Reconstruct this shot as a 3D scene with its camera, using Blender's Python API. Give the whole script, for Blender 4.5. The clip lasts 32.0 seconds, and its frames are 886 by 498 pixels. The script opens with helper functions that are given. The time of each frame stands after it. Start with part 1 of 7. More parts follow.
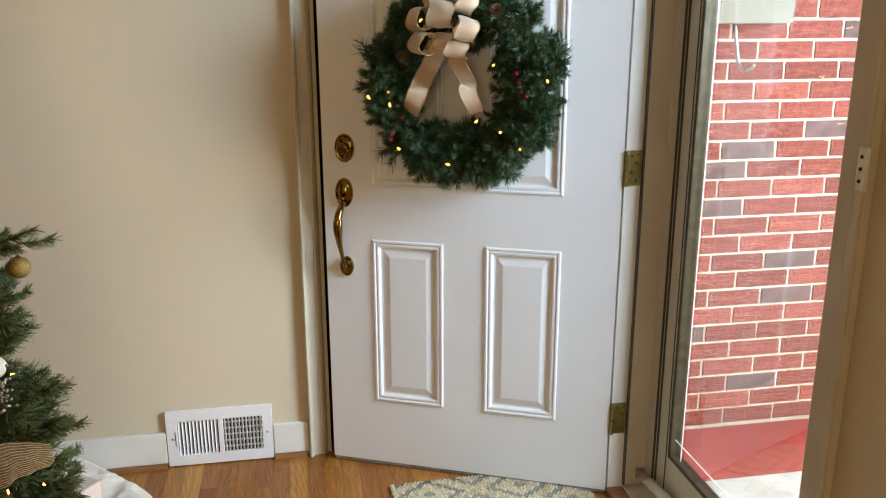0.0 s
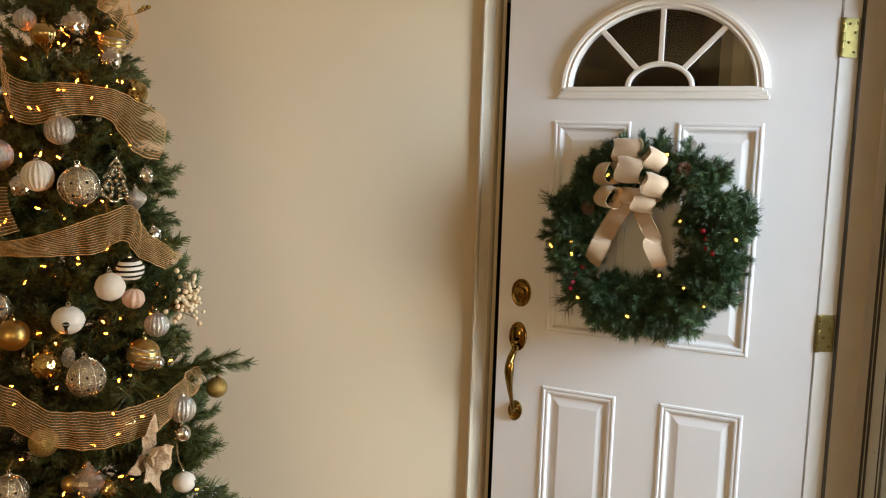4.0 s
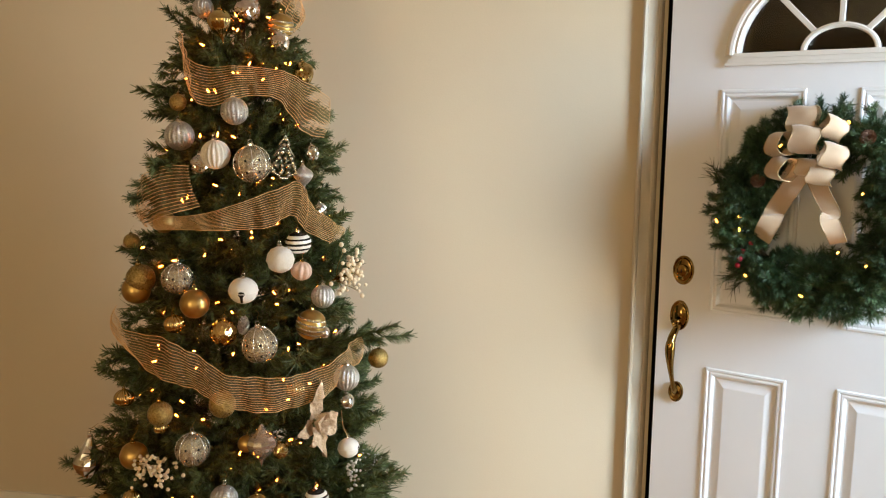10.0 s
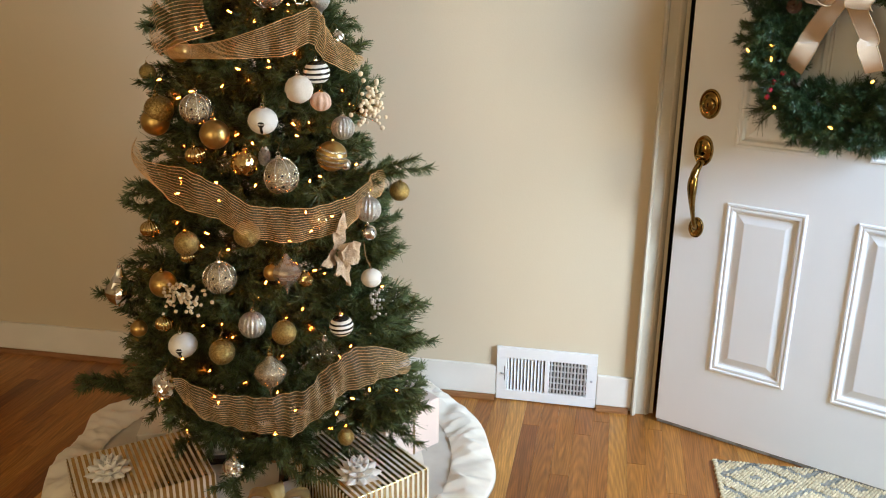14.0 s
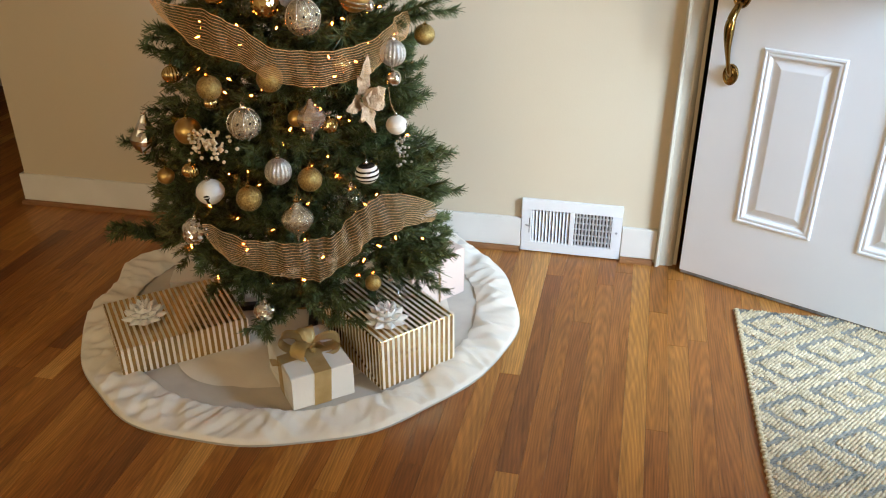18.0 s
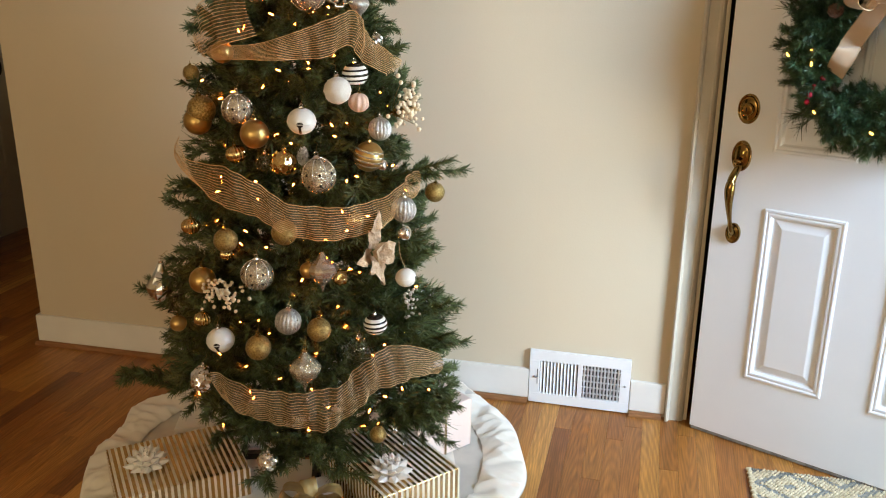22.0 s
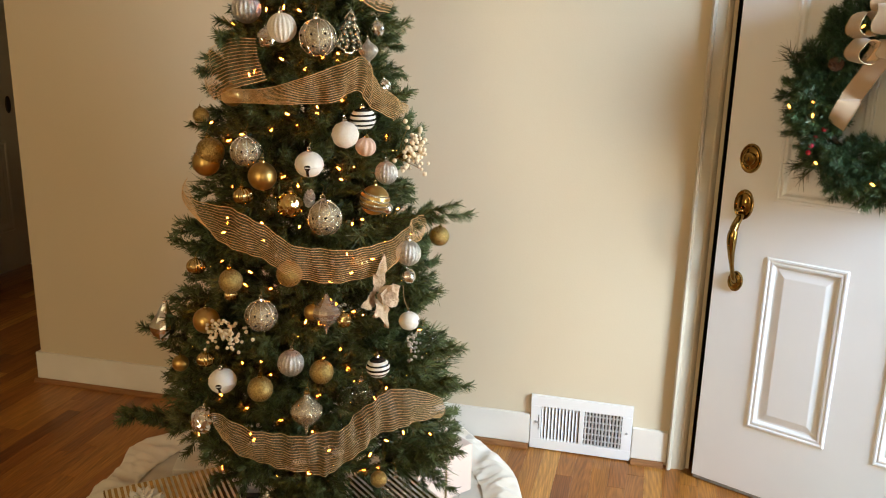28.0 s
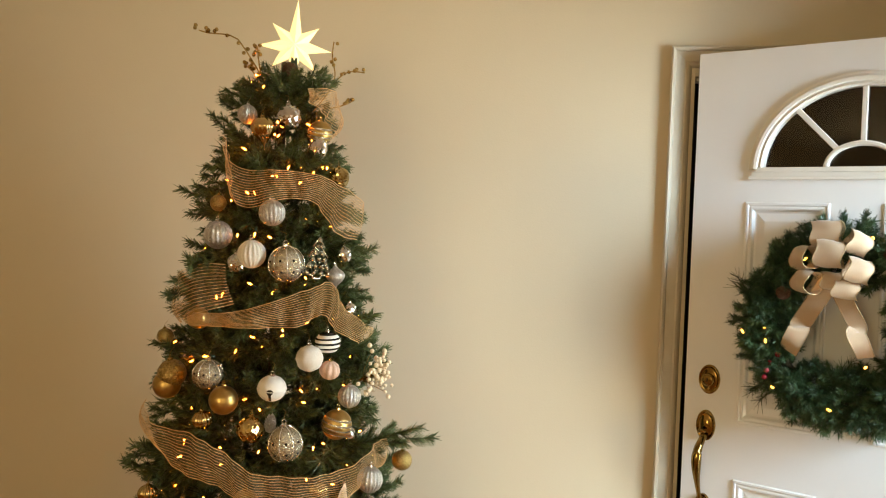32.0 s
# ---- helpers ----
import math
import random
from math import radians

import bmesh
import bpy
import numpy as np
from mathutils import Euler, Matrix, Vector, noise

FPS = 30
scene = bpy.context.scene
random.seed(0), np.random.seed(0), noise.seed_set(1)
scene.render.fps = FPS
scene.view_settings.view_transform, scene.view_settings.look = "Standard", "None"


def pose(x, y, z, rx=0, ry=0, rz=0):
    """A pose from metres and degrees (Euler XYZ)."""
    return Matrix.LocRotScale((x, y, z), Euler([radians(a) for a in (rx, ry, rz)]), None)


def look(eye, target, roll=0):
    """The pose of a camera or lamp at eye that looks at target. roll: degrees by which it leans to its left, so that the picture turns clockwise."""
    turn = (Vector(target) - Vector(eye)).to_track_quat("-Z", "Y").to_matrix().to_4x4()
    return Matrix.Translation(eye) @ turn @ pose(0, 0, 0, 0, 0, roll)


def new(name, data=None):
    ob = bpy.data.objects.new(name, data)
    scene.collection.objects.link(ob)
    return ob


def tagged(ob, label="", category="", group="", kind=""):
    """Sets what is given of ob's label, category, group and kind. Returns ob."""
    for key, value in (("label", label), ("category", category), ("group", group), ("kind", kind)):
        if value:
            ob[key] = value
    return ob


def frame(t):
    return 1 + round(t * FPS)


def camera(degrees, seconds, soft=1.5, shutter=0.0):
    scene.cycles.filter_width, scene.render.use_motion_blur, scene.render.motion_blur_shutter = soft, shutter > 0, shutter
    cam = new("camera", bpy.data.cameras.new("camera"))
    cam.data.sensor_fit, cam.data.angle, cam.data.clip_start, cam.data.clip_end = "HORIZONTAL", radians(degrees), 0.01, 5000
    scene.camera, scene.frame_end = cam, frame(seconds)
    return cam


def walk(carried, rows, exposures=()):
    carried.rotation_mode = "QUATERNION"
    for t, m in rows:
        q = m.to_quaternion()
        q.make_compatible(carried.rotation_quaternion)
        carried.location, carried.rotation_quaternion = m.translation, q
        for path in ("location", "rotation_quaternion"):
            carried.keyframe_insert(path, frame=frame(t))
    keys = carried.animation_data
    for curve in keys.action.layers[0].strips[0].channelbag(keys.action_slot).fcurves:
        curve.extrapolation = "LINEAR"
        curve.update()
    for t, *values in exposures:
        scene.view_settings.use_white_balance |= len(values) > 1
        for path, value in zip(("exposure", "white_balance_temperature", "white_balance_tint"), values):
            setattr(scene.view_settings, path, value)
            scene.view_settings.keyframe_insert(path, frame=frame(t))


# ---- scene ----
cam = camera(56.12, 32.0, soft=1.1)
PATH = [
    (0, (0.413, -0.055, 1.459), (0.755, 1.841, 0.922), -0.10),
    (0.5, (0.413, -0.057, 1.463), (0.738, 1.855, 0.974), 0.06),
    (1, (0.407, -0.057, 1.460), (0.713, 1.871, 1.027), 0.45),
    (1.5, (0.386, -0.054, 1.461), (0.678, 1.890, 1.092), 0.96),
    (2, (0.367, -0.044, 1.470), (0.634, 1.911, 1.144), 1.38),
    (2.5, (0.357, -0.051, 1.468), (0.574, 1.917, 1.184), 1.52),
    (3, (0.348, -0.057, 1.467), (0.501, 1.920, 1.209), 1.59),
    (3.5, (0.331, -0.057, 1.471), (0.417, 1.927, 1.230), 1.88),
    (4, (0.323, -0.065, 1.488), (0.319, 1.923, 1.266), 1.88),
    (4.5, (0.294, -0.059, 1.477), (0.219, 1.932, 1.297), 1.70),
    (6.5, (0.309, -0.093, 1.474), (0.002, 1.883, 1.446), 0.83),
    (7, (0.309, -0.090, 1.483), (-0.011, 1.884, 1.451), 0.84),
    (7.5, (0.311, -0.089, 1.482), (-0.022, 1.882, 1.429), 0.80),
    (8, (0.312, -0.089, 1.475), (-0.030, 1.880, 1.393), 0.71),
    (8.5, (0.312, -0.086, 1.481), (-0.034, 1.880, 1.361), 0.74),
    (9, (0.305, -0.074, 1.491), (-0.042, 1.888, 1.318), 0.81),
    (9.5, (0.310, -0.071, 1.474), (-0.051, 1.884, 1.262), 0.80),
    (10, (0.307, -0.059, 1.474), (-0.056, 1.888, 1.196), 0.73),
    (10.5, (0.302, -0.060, 1.459), (-0.055, 1.881, 1.136), 0.50),
    (11, (0.305, -0.064, 1.453), (-0.055, 1.870, 1.090), 0.30),
    (11.5, (0.299, -0.060, 1.450), (-0.055, 1.865, 1.041), 0.38),
    (12, (0.300, -0.064, 1.445), (-0.062, 1.851, 0.995), 0.46),
    (12.5, (0.306, -0.064, 1.435), (-0.068, 1.840, 0.950), 0.23),
    (13, (0.306, -0.060, 1.429), (-0.068, 1.833, 0.905), 0.28),
    (13.5, (0.302, -0.060, 1.426), (-0.073, 1.819, 0.855), 0.35),
    (14, (0.298, -0.061, 1.417), (-0.087, 1.801, 0.799), 0.41),
    (14.5, (0.294, -0.054, 1.410), (-0.104, 1.788, 0.742), 0.32),
    (16.5, (0.285, -0.059, 1.390), (-0.130, 1.713, 0.559), 0.19),
    (17, (0.287, -0.057, 1.383), (-0.129, 1.694, 0.510), 0.08),
    (17.5, (0.291, -0.057, 1.378), (-0.125, 1.675, 0.468), -0.15),
    (18, (0.292, -0.065, 1.377), (-0.119, 1.662, 0.455), -0.18),
    (18.5, (0.290, -0.067, 1.383), (-0.113, 1.673, 0.482), 0.15),
    (19, (0.289, -0.075, 1.386), (-0.116, 1.687, 0.530), 0.45),
    (19.5, (0.290, -0.076, 1.391), (-0.125, 1.704, 0.580), 0.61),
    (20, (0.302, -0.075, 1.402), (-0.129, 1.723, 0.640), 0.74),
    (20.5, (0.304, -0.086, 1.408), (-0.143, 1.733, 0.707), 0.98),
    (21, (0.308, -0.092, 1.414), (-0.163, 1.741, 0.768), 0.68),
    (21.5, (0.309, -0.083, 1.409), (-0.169, 1.757, 0.789), 0.44),
    (22, (0.309, -0.079, 1.412), (-0.163, 1.767, 0.805), 0.49),
    (22.5, (0.307, -0.083, 1.413), (-0.164, 1.774, 0.838), 0.69),
    (23, (0.306, -0.085, 1.414), (-0.163, 1.782, 0.871), 0.83),
    (23.5, (0.306, -0.095, 1.417), (-0.169, 1.780, 0.910), 0.68),
    (24, (0.306, -0.098, 1.421), (-0.177, 1.783, 0.945), 0.53),
    (24.5, (0.309, -0.098, 1.419), (-0.195, 1.779, 0.946), 0.60),
    (25, (0.309, -0.085, 1.419), (-0.210, 1.757, 0.836), 0.12),
    (25.5, (0.313, -0.077, 1.415), (-0.216, 1.736, 0.756), -0.34),
    (27.5, (0.298, -0.074, 1.419), (-0.175, 1.790, 0.869), 1.14),
    (28, (0.300, -0.089, 1.419), (-0.180, 1.784, 0.909), 1.35),
    (28.5, (0.316, -0.100, 1.435), (-0.187, 1.779, 0.969), 1.54),
    (29, (0.318, -0.097, 1.448), (-0.175, 1.799, 1.048), 1.93),
    (29.5, (0.314, -0.087, 1.465), (-0.165, 1.825, 1.124), 2.37),
    (30, (0.308, -0.084, 1.479), (-0.155, 1.841, 1.192), 2.51),
    (30.5, (0.299, -0.084, 1.489), (-0.146, 1.854, 1.274), 2.62),
    (31, (0.297, -0.092, 1.493), (-0.142, 1.854, 1.356), 2.40),
    (31.5, (0.299, -0.094, 1.500), (-0.134, 1.857, 1.417), 2.09),
    (32, (0.297, -0.097, 1.501), (-0.126, 1.857, 1.446), 2.16),
]
EXPOSURES = [(0.0, -0.08, 6900, 12), (1.0, -0.10, 7150, 14), (2.0, -0.12, 7350, 14), (3.0, -0.12, 7500, 14), (4.0, -0.02, 7500, 14), (7.0, 0.36, 7400, 12), (9.0, 0.34, 7100, 12), (14.0, 0.40, 6400, 11), (18.0, 0.48, 6150, 10), (25.0, 0.46, 6500, 11), (28.0, 0.48, 6850, 11), (32.0, 0.43, 7300, 8)]
SKY, SUN, FILL_S, FILL_E, DOORWAY, SKY_FILL = 0.05, 0.9, 36.0, 15.0, 165.0, 185.0
walk(cam, [(t, look(eye, target, roll)) for t, eye, target, roll in PATH], EXPOSURES)
# ---------------------------------------------------------------- light
world = bpy.data.worlds.new("world")
scene.world = world
world.use_nodes = True
_nt = world.node_tree
_sky = _nt.nodes.new("ShaderNodeTexSky")
_sky.sky_type = 'NISHITA'
_sky.sun_disc = False
_sky.sun_elevation = radians(72)
_sky.sun_rotation = radians(191)
_nt.links.new(_sky.outputs[0], _nt.nodes["Background"].inputs[0])
_nt.nodes["Background"].inputs[1].default_value = SKY

sun = new("sun", bpy.data.lights.new("sun", 'SUN'))
sun.data.energy = SUN
sun.data.angle = radians(0.6)
sun.data.color = (1.0, 0.95, 0.88)
sun.matrix_world = look((0, 0, 0), (0.15, 0.25, -0.95))


def area_lamp(name, loc, target, sx, sy, power, col):
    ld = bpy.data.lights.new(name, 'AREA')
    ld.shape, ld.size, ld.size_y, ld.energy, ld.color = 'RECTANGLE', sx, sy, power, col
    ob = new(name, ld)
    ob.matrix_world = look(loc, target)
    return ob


# added out-of-view lamps for sunlit ground and open sky before the front doorway
area_lamp("doorway_light", (4.5, 0.75, 0.50), (-0.4, 2.2, 1.4), 1.7, 1.0, DOORWAY, (1.0, 0.91, 0.68))
area_lamp("sky_fill", (2.70, 1.00, 1.75), (0.25, 2.3, 0.5), 1.2, 1.2, SKY_FILL, (0.57, 0.77, 1.0))
# added warm fill, as daylight through two assumed windows behind the camera
area_lamp("fill_light_south", (-1.1, -3.22, 1.5), (-1.1, 0, 1.5), 1.5, 1.25, FILL_S, (1.0, 0.81, 0.47))
area_lamp("fill_light_east", (1.47, -1.6, 1.5), (0, -1.6, 1.5), 1.15, 1.25, FILL_E, (1.0, 0.83, 0.50))


# ---------------------------------------------------------------- materials
def nodes_of(name):
    m = bpy.data.materials.new(name)
    m.use_nodes = True
    nt = m.node_tree
    return m, nt, nt.nodes["Principled BSDF"]


def surface(name, c1, c2=None, scale=6.0, rough=0.5, metal=0.0, bump=0.0, bscale=60.0, fine=0.0,
            coat=0.0, stretch=(1, 1, 1), spread=0.0, rvar=0.08, transmission=0.0, alpha=1.0, sheen=0.0, island=False, voronoi=False, bdist=0.004, ior=1.45, specular=0.5):
    """Colour mixed by coarse noise, grain by fine noise, relief by a bump; spread varies the value from object to object."""
    m, nt, b = nodes_of(name)
    N, L = nt.nodes, nt.links
    tc = N.new("ShaderNodeTexCoord")
    mp = N.new("ShaderNodeMapping")
    mp.inputs[3].default_value = stretch
    L.new(tc.outputs["Object"], mp.inputs[0])
    c2 = c2 or tuple(min(1, v * 0.86) for v in c1)
    nz = N.new("ShaderNodeTexNoise")
    nz.inputs["Scale"].default_value, nz.inputs["Detail"].default_value = scale, 6
    L.new(mp.outputs[0], nz.inputs["Vector"])
    ramp = N.new("ShaderNodeValToRGB")
    ramp.color_ramp.elements[0].position, ramp.color_ramp.elements[1].position = 0.35, 0.65
    ramp.color_ramp.elements[0].color, ramp.color_ramp.elements[1].color = (*c1, 1), (*c2, 1)
    L.new(nz.outputs[0], ramp.inputs[0])
    col = ramp.outputs[0]
    if fine:
        n2 = N.new("ShaderNodeTexNoise")
        n2.inputs["Scale"].default_value, n2.inputs["Detail"].default_value = bscale * 1.7, 3
        L.new(mp.outputs[0], n2.inputs["Vector"])
        mx = N.new("ShaderNodeMix")
        mx.data_type, mx.blend_type = 'RGBA', 'OVERLAY'
        mx.inputs[0].default_value = fine
        L.new(col, mx.inputs[6])
        L.new(n2.outputs[0], mx.inputs[7])
        col = mx.outputs[2]
    if spread or island:
        hs = N.new("ShaderNodeHueSaturation")
        if island:
            src = N.new("ShaderNodeNewGeometry").outputs["Random Per Island"]
        else:
            src = N.new("ShaderNodeObjectInfo").outputs["Random"]
        mr = N.new("ShaderNodeMapRange")
        mr.inputs[3].default_value, mr.inputs[4].default_value = 1 - (spread or 0.4), 1 + (spread or 0.4)
        L.new(src, mr.inputs[0])
        L.new(mr.outputs[0], hs.inputs["Value"])
        L.new(col, hs.inputs["Color"])
        col = hs.outputs[0]
    L.new(col, b.inputs["Base Color"])
    b.inputs["Metallic"].default_value = metal
    b.inputs["Coat Weight"].default_value = coat
    b.inputs["Coat Roughness"].default_value = 0.12
    b.inputs["IOR"].default_value = ior
    b.inputs["Specular IOR Level"].default_value = specular
    b.inputs["Transmission Weight"].default_value = transmission
    b.inputs["Alpha"].default_value = alpha
    b.inputs["Sheen Weight"].default_value = sheen
    rr = N.new("ShaderNodeMapRange")
    rr.inputs[3].default_value, rr.inputs[4].default_value = max(0, rough - rvar), min(1, rough + rvar)
    L.new(nz.outputs[0], rr.inputs[0])
    L.new(rr.outputs[0], b.inputs["Roughness"])
    if bump:
        if voronoi:
            bn = N.new("ShaderNodeTexVoronoi")
            out = bn.outputs["Distance"]
        else:
            bn = N.new("ShaderNodeTexNoise")
            bn.inputs["Detail"].default_value = 4
            out = bn.outputs[0]
        bn.inputs["Scale"].default_value = bscale
        L.new(mp.outputs[0], bn.inputs["Vector"])
        bp = N.new("ShaderNodeBump")
        bp.inputs["Strength"].default_value, bp.inputs["Distance"].default_value = bump, bdist
        L.new(out, bp.inputs["Height"])
        L.new(bp.outputs[0], b.inputs["Normal"])
    return m


def glow(name, colour, strength):
    m, nt, b = nodes_of(name)
    b.inputs["Base Color"].default_value = (*colour, 1)
    b.inputs["Emission Color"].default_value = (*colour, 1)
    b.inputs["Emission Strength"].default_value = strength
    b.inputs["Roughness"].default_value = 0.3
    return m


def glass(name, tint=(1, 1, 1), rough=0.0, ior=1.45):
    m, nt, b = nodes_of(name)
    b.inputs["Base Color"].default_value = (*tint, 1)
    b.inputs["Transmission Weight"].default_value = 1.0
    b.inputs["Roughness"].default_value = rough
    b.inputs["IOR"].default_value = ior
    return m


def thin_glass(name, tint=1.0):
    """A window pane: mostly clear, with a weak mirror that grows at grazing angles."""
    m, nt, b = nodes_of(name)
    N, L = nt.nodes, nt.links
    tr = N.new("ShaderNodeBsdfTransparent")
    tr.inputs[0].default_value = (tint, tint * 1.01, tint, 1)
    gl = N.new("ShaderNodeBsdfGlossy")
    gl.inputs["Roughness"].default_value = 0.01
    lw = N.new("ShaderNodeLayerWeight")
    lw.inputs[0].default_value = 0.5
    pw = N.new("ShaderNodeMath")
    pw.operation = 'POWER'
    pw.inputs[1].default_value = 3.2
    L.new(lw.outputs["Facing"], pw.inputs[0])
    fr = N.new("ShaderNodeMapRange")
    fr.inputs[3].default_value, fr.inputs[4].default_value = 0.045, 0.75
    L.new(pw.outputs[0], fr.inputs[0])
    mx = N.new("ShaderNodeMixShader")
    L.new(fr.outputs[0], mx.inputs[0])
    L.new(tr.outputs[0], mx.inputs[1])
    L.new(gl.outputs[0], mx.inputs[2])
    L.new(mx.outputs[0], N["Material Output"].inputs[0])
    return m


def oak_floor(name):
    """Strip oak: each board its own tone, long grain lines and pores, a worn satin finish."""
    m, nt, b = nodes_of(name)
    N, L = nt.nodes, nt.links
    tc = N.new("ShaderNodeTexCoord")
    oi = N.new("ShaderNodeObjectInfo")
    ge = N.new("ShaderNodeNewGeometry")
    rnd = N.new("ShaderNodeMath")
    rnd.operation = 'ADD'
    L.new(oi.outputs["Random"], rnd.inputs[0])
    L.new(ge.outputs["Random Per Island"], rnd.inputs[1])
    fr = N.new("ShaderNodeMath")
    fr.operation = 'FRACT'
    L.new(rnd.outputs[0], fr.inputs[0])
    tone = N.new("ShaderNodeValToRGB")
    el = tone.color_ramp.elements
    el[0].position, el[0].color = 0.0, (0.18, 0.060, 0.014, 1)
    el[1].position, el[1].color = 1.0, (0.60, 0.30, 0.075, 1)
    for p, c in ((0.12, (0.265, 0.090, 0.017, 1)), (0.4, (0.325, 0.118, 0.021, 1)), (0.72, (0.365, 0.143, 0.026, 1)), (0.9, (0.44, 0.19, 0.038, 1))):
        e = el.new(p)
        e.color = c
    L.new(fr.outputs[0], tone.inputs[0])
    off = N.new("ShaderNodeVectorMath")
    off.operation = 'MULTIPLY_ADD'
    off.inputs[1].default_value = (1, 1, 1)
    cmb = N.new("ShaderNodeCombineXYZ")
    big = N.new("ShaderNodeMath")
    big.operation = 'MULTIPLY'
    big.inputs[1].default_value = 37.0
    L.new(fr.outputs[0], big.inputs[0])
    L.new(big.outputs[0], cmb.inputs[0])
    L.new(big.outputs[0], cmb.inputs[1])
    L.new(tc.outputs["Object"], off.inputs[0])
    L.new(cmb.outputs[0], off.inputs[2])
    mp = N.new("ShaderNodeMapping")
    mp.inputs[3].default_value = (22, 1.6, 1)
    L.new(off.outputs[0], mp.inputs[0])
    wv = N.new("ShaderNodeTexNoise")
    wv.inputs["Scale"].default_value, wv.inputs["Detail"].default_value, wv.inputs["Distortion"].default_value = 2.2, 7, 1.6
    L.new(mp.outputs[0], wv.inputs["Vector"])
    mp2 = N.new("ShaderNodeMapping")
    mp2.inputs[3].default_value = (260, 9, 1)
    L.new(off.outputs[0], mp2.inputs[0])
    pore = N.new("ShaderNodeTexNoise")
    pore.inputs["Scale"].default_value, pore.inputs["Detail"].default_value = 1.5, 3
    L.new(mp2.outputs[0], pore.inputs["Vector"])
    r1 = N.new("ShaderNodeMapRange")
    r1.inputs[1].default_value, r1.inputs[2].default_value, r1.inputs[3].default_value, r1.inputs[4].default_value = 0.35, 0.7, 1.18, 0.70
    L.new(wv.outputs[0], r1.inputs[0])
    r2 = N.new("ShaderNodeMapRange")
    r2.inputs[1].default_value, r2.inputs[2].default_value, r2.inputs[3].default_value, r2.inputs[4].default_value = 0.4, 0.75, 1.05, 0.78
    L.new(pore.outputs[0], r2.inputs[0])
    mu = N.new("ShaderNodeMath")
    mu.operation = 'MULTIPLY'
    L.new(r1.outputs[0], mu.inputs[0])
    L.new(r2.outputs[0], mu.inputs[1])
    mp3 = N.new("ShaderNodeMapping")
    mp3.inputs[3].default_value = (20, 1.5, 1)
    L.new(tc.outputs["Object"], mp3.inputs[0])
    shift = N.new("ShaderNodeMapRange")
    shift.inputs[3].default_value, shift.inputs[4].default_value = -1.9, 0.7
    L.new(fr.outputs[0], shift.inputs[0])
    cmb3 = N.new("ShaderNodeCombineXYZ")
    L.new(shift.outputs[0], cmb3.inputs[0])
    L.new(shift.outputs[0], cmb3.inputs[1])
    L.new(cmb3.outputs[0], mp3.inputs[1])
    arch = N.new("ShaderNodeTexWave")
    arch.wave_type, arch.rings_direction = 'RINGS', 'Z'
    arch.inputs["Scale"].default_value, arch.inputs["Distortion"].default_value = 2.6, 3.5
    arch.inputs["Detail"].default_value, arch.inputs["Detail Scale"].default_value = 3.0, 0.9
    L.new(mp3.outputs[0], arch.inputs["Vector"])
    r3 = N.new("ShaderNodeMapRange")
    r3.inputs[3].default_value, r3.inputs[4].default_value = 0.84, 1.10
    L.new(arch.outputs["Fac"], r3.inputs[0])
    mu2 = N.new("ShaderNodeMath")
    mu2.operation = 'MULTIPLY'
    L.new(mu.outputs[0], mu2.inputs[0])
    L.new(r3.outputs[0], mu2.inputs[1])
    hs = N.new("ShaderNodeHueSaturation")
    L.new(mu2.outputs[0], hs.inputs["Value"])
    L.new(tone.outputs[0], hs.inputs["Color"])
    L.new(hs.outputs[0], b.inputs["Base Color"])
    rg = N.new("ShaderNodeMapRange")
    rg.inputs[3].default_value, rg.inputs[4].default_value = 0.26, 0.46
    L.new(wv.outputs[0], rg.inputs[0])
    L.new(rg.outputs[0], b.inputs["Roughness"])
    bp = N.new("ShaderNodeBump")
    bp.inputs["Strength"].default_value, bp.inputs["Distance"].default_value = 0.12, 0.002
    L.new(pore.outputs[0], bp.inputs["Height"])
    L.new(bp.outputs[0], b.inputs["Normal"])
    return m


def stripes(name, c_a, c_b, axis, period, duty, rough_a, metal_a, rough_b=0.55):
    """Printed wrapping paper: foil stripes (a) on matt paper (b) along one axis of the object."""
    m, nt, b = nodes_of(name)
    N, L = nt.nodes, nt.links
    tc = N.new("ShaderNodeTexCoord")
    sx = N.new("ShaderNodeSeparateXYZ")
    L.new(tc.outputs["Object"], sx.inputs[0])
    mod = N.new("ShaderNodeMath")
    mod.operation = 'PINGPONG'
    mod.inputs[1].default_value = period / 2
    L.new(sx.outputs[axis], mod.inputs[0])
    lt = N.new("ShaderNodeMath")
    lt.operation = 'LESS_THAN'
    lt.inputs[1].default_value = period / 2 * duty
    L.new(mod.outputs[0], lt.inputs[0])
    mx = N.new("ShaderNodeMix")
    mx.data_type = 'RGBA'
    mx.inputs[6].default_value, mx.inputs[7].default_value = (*c_b, 1), (*c_a, 1)
    L.new(lt.outputs[0], mx.inputs[0])
    L.new(mx.outputs[2], b.inputs["Base Color"])
    for key, va, vb in (("Roughness", rough_a, rough_b), ("Metallic", metal_a, 0.0)):
        mr = N.new("ShaderNodeMapRange")
        mr.inputs[3].default_value, mr.inputs[4].default_value = vb, va
        L.new(lt.outputs[0], mr.inputs[0])
        L.new(mr.outputs[0], b.inputs[key])
    nz = N.new("ShaderNodeTexNoise")
    nz.inputs["Scale"].default_value = 22
    L.new(tc.outputs["Object"], nz.inputs["Vector"])
    bp = N.new("ShaderNodeBump")
    bp.inputs["Strength"].default_value, bp.inputs["Distance"].default_value = 0.25, 0.01
    L.new(nz.outputs[0], bp.inputs["Height"])
    L.new(bp.outputs[0], b.inputs["Normal"])
    return m


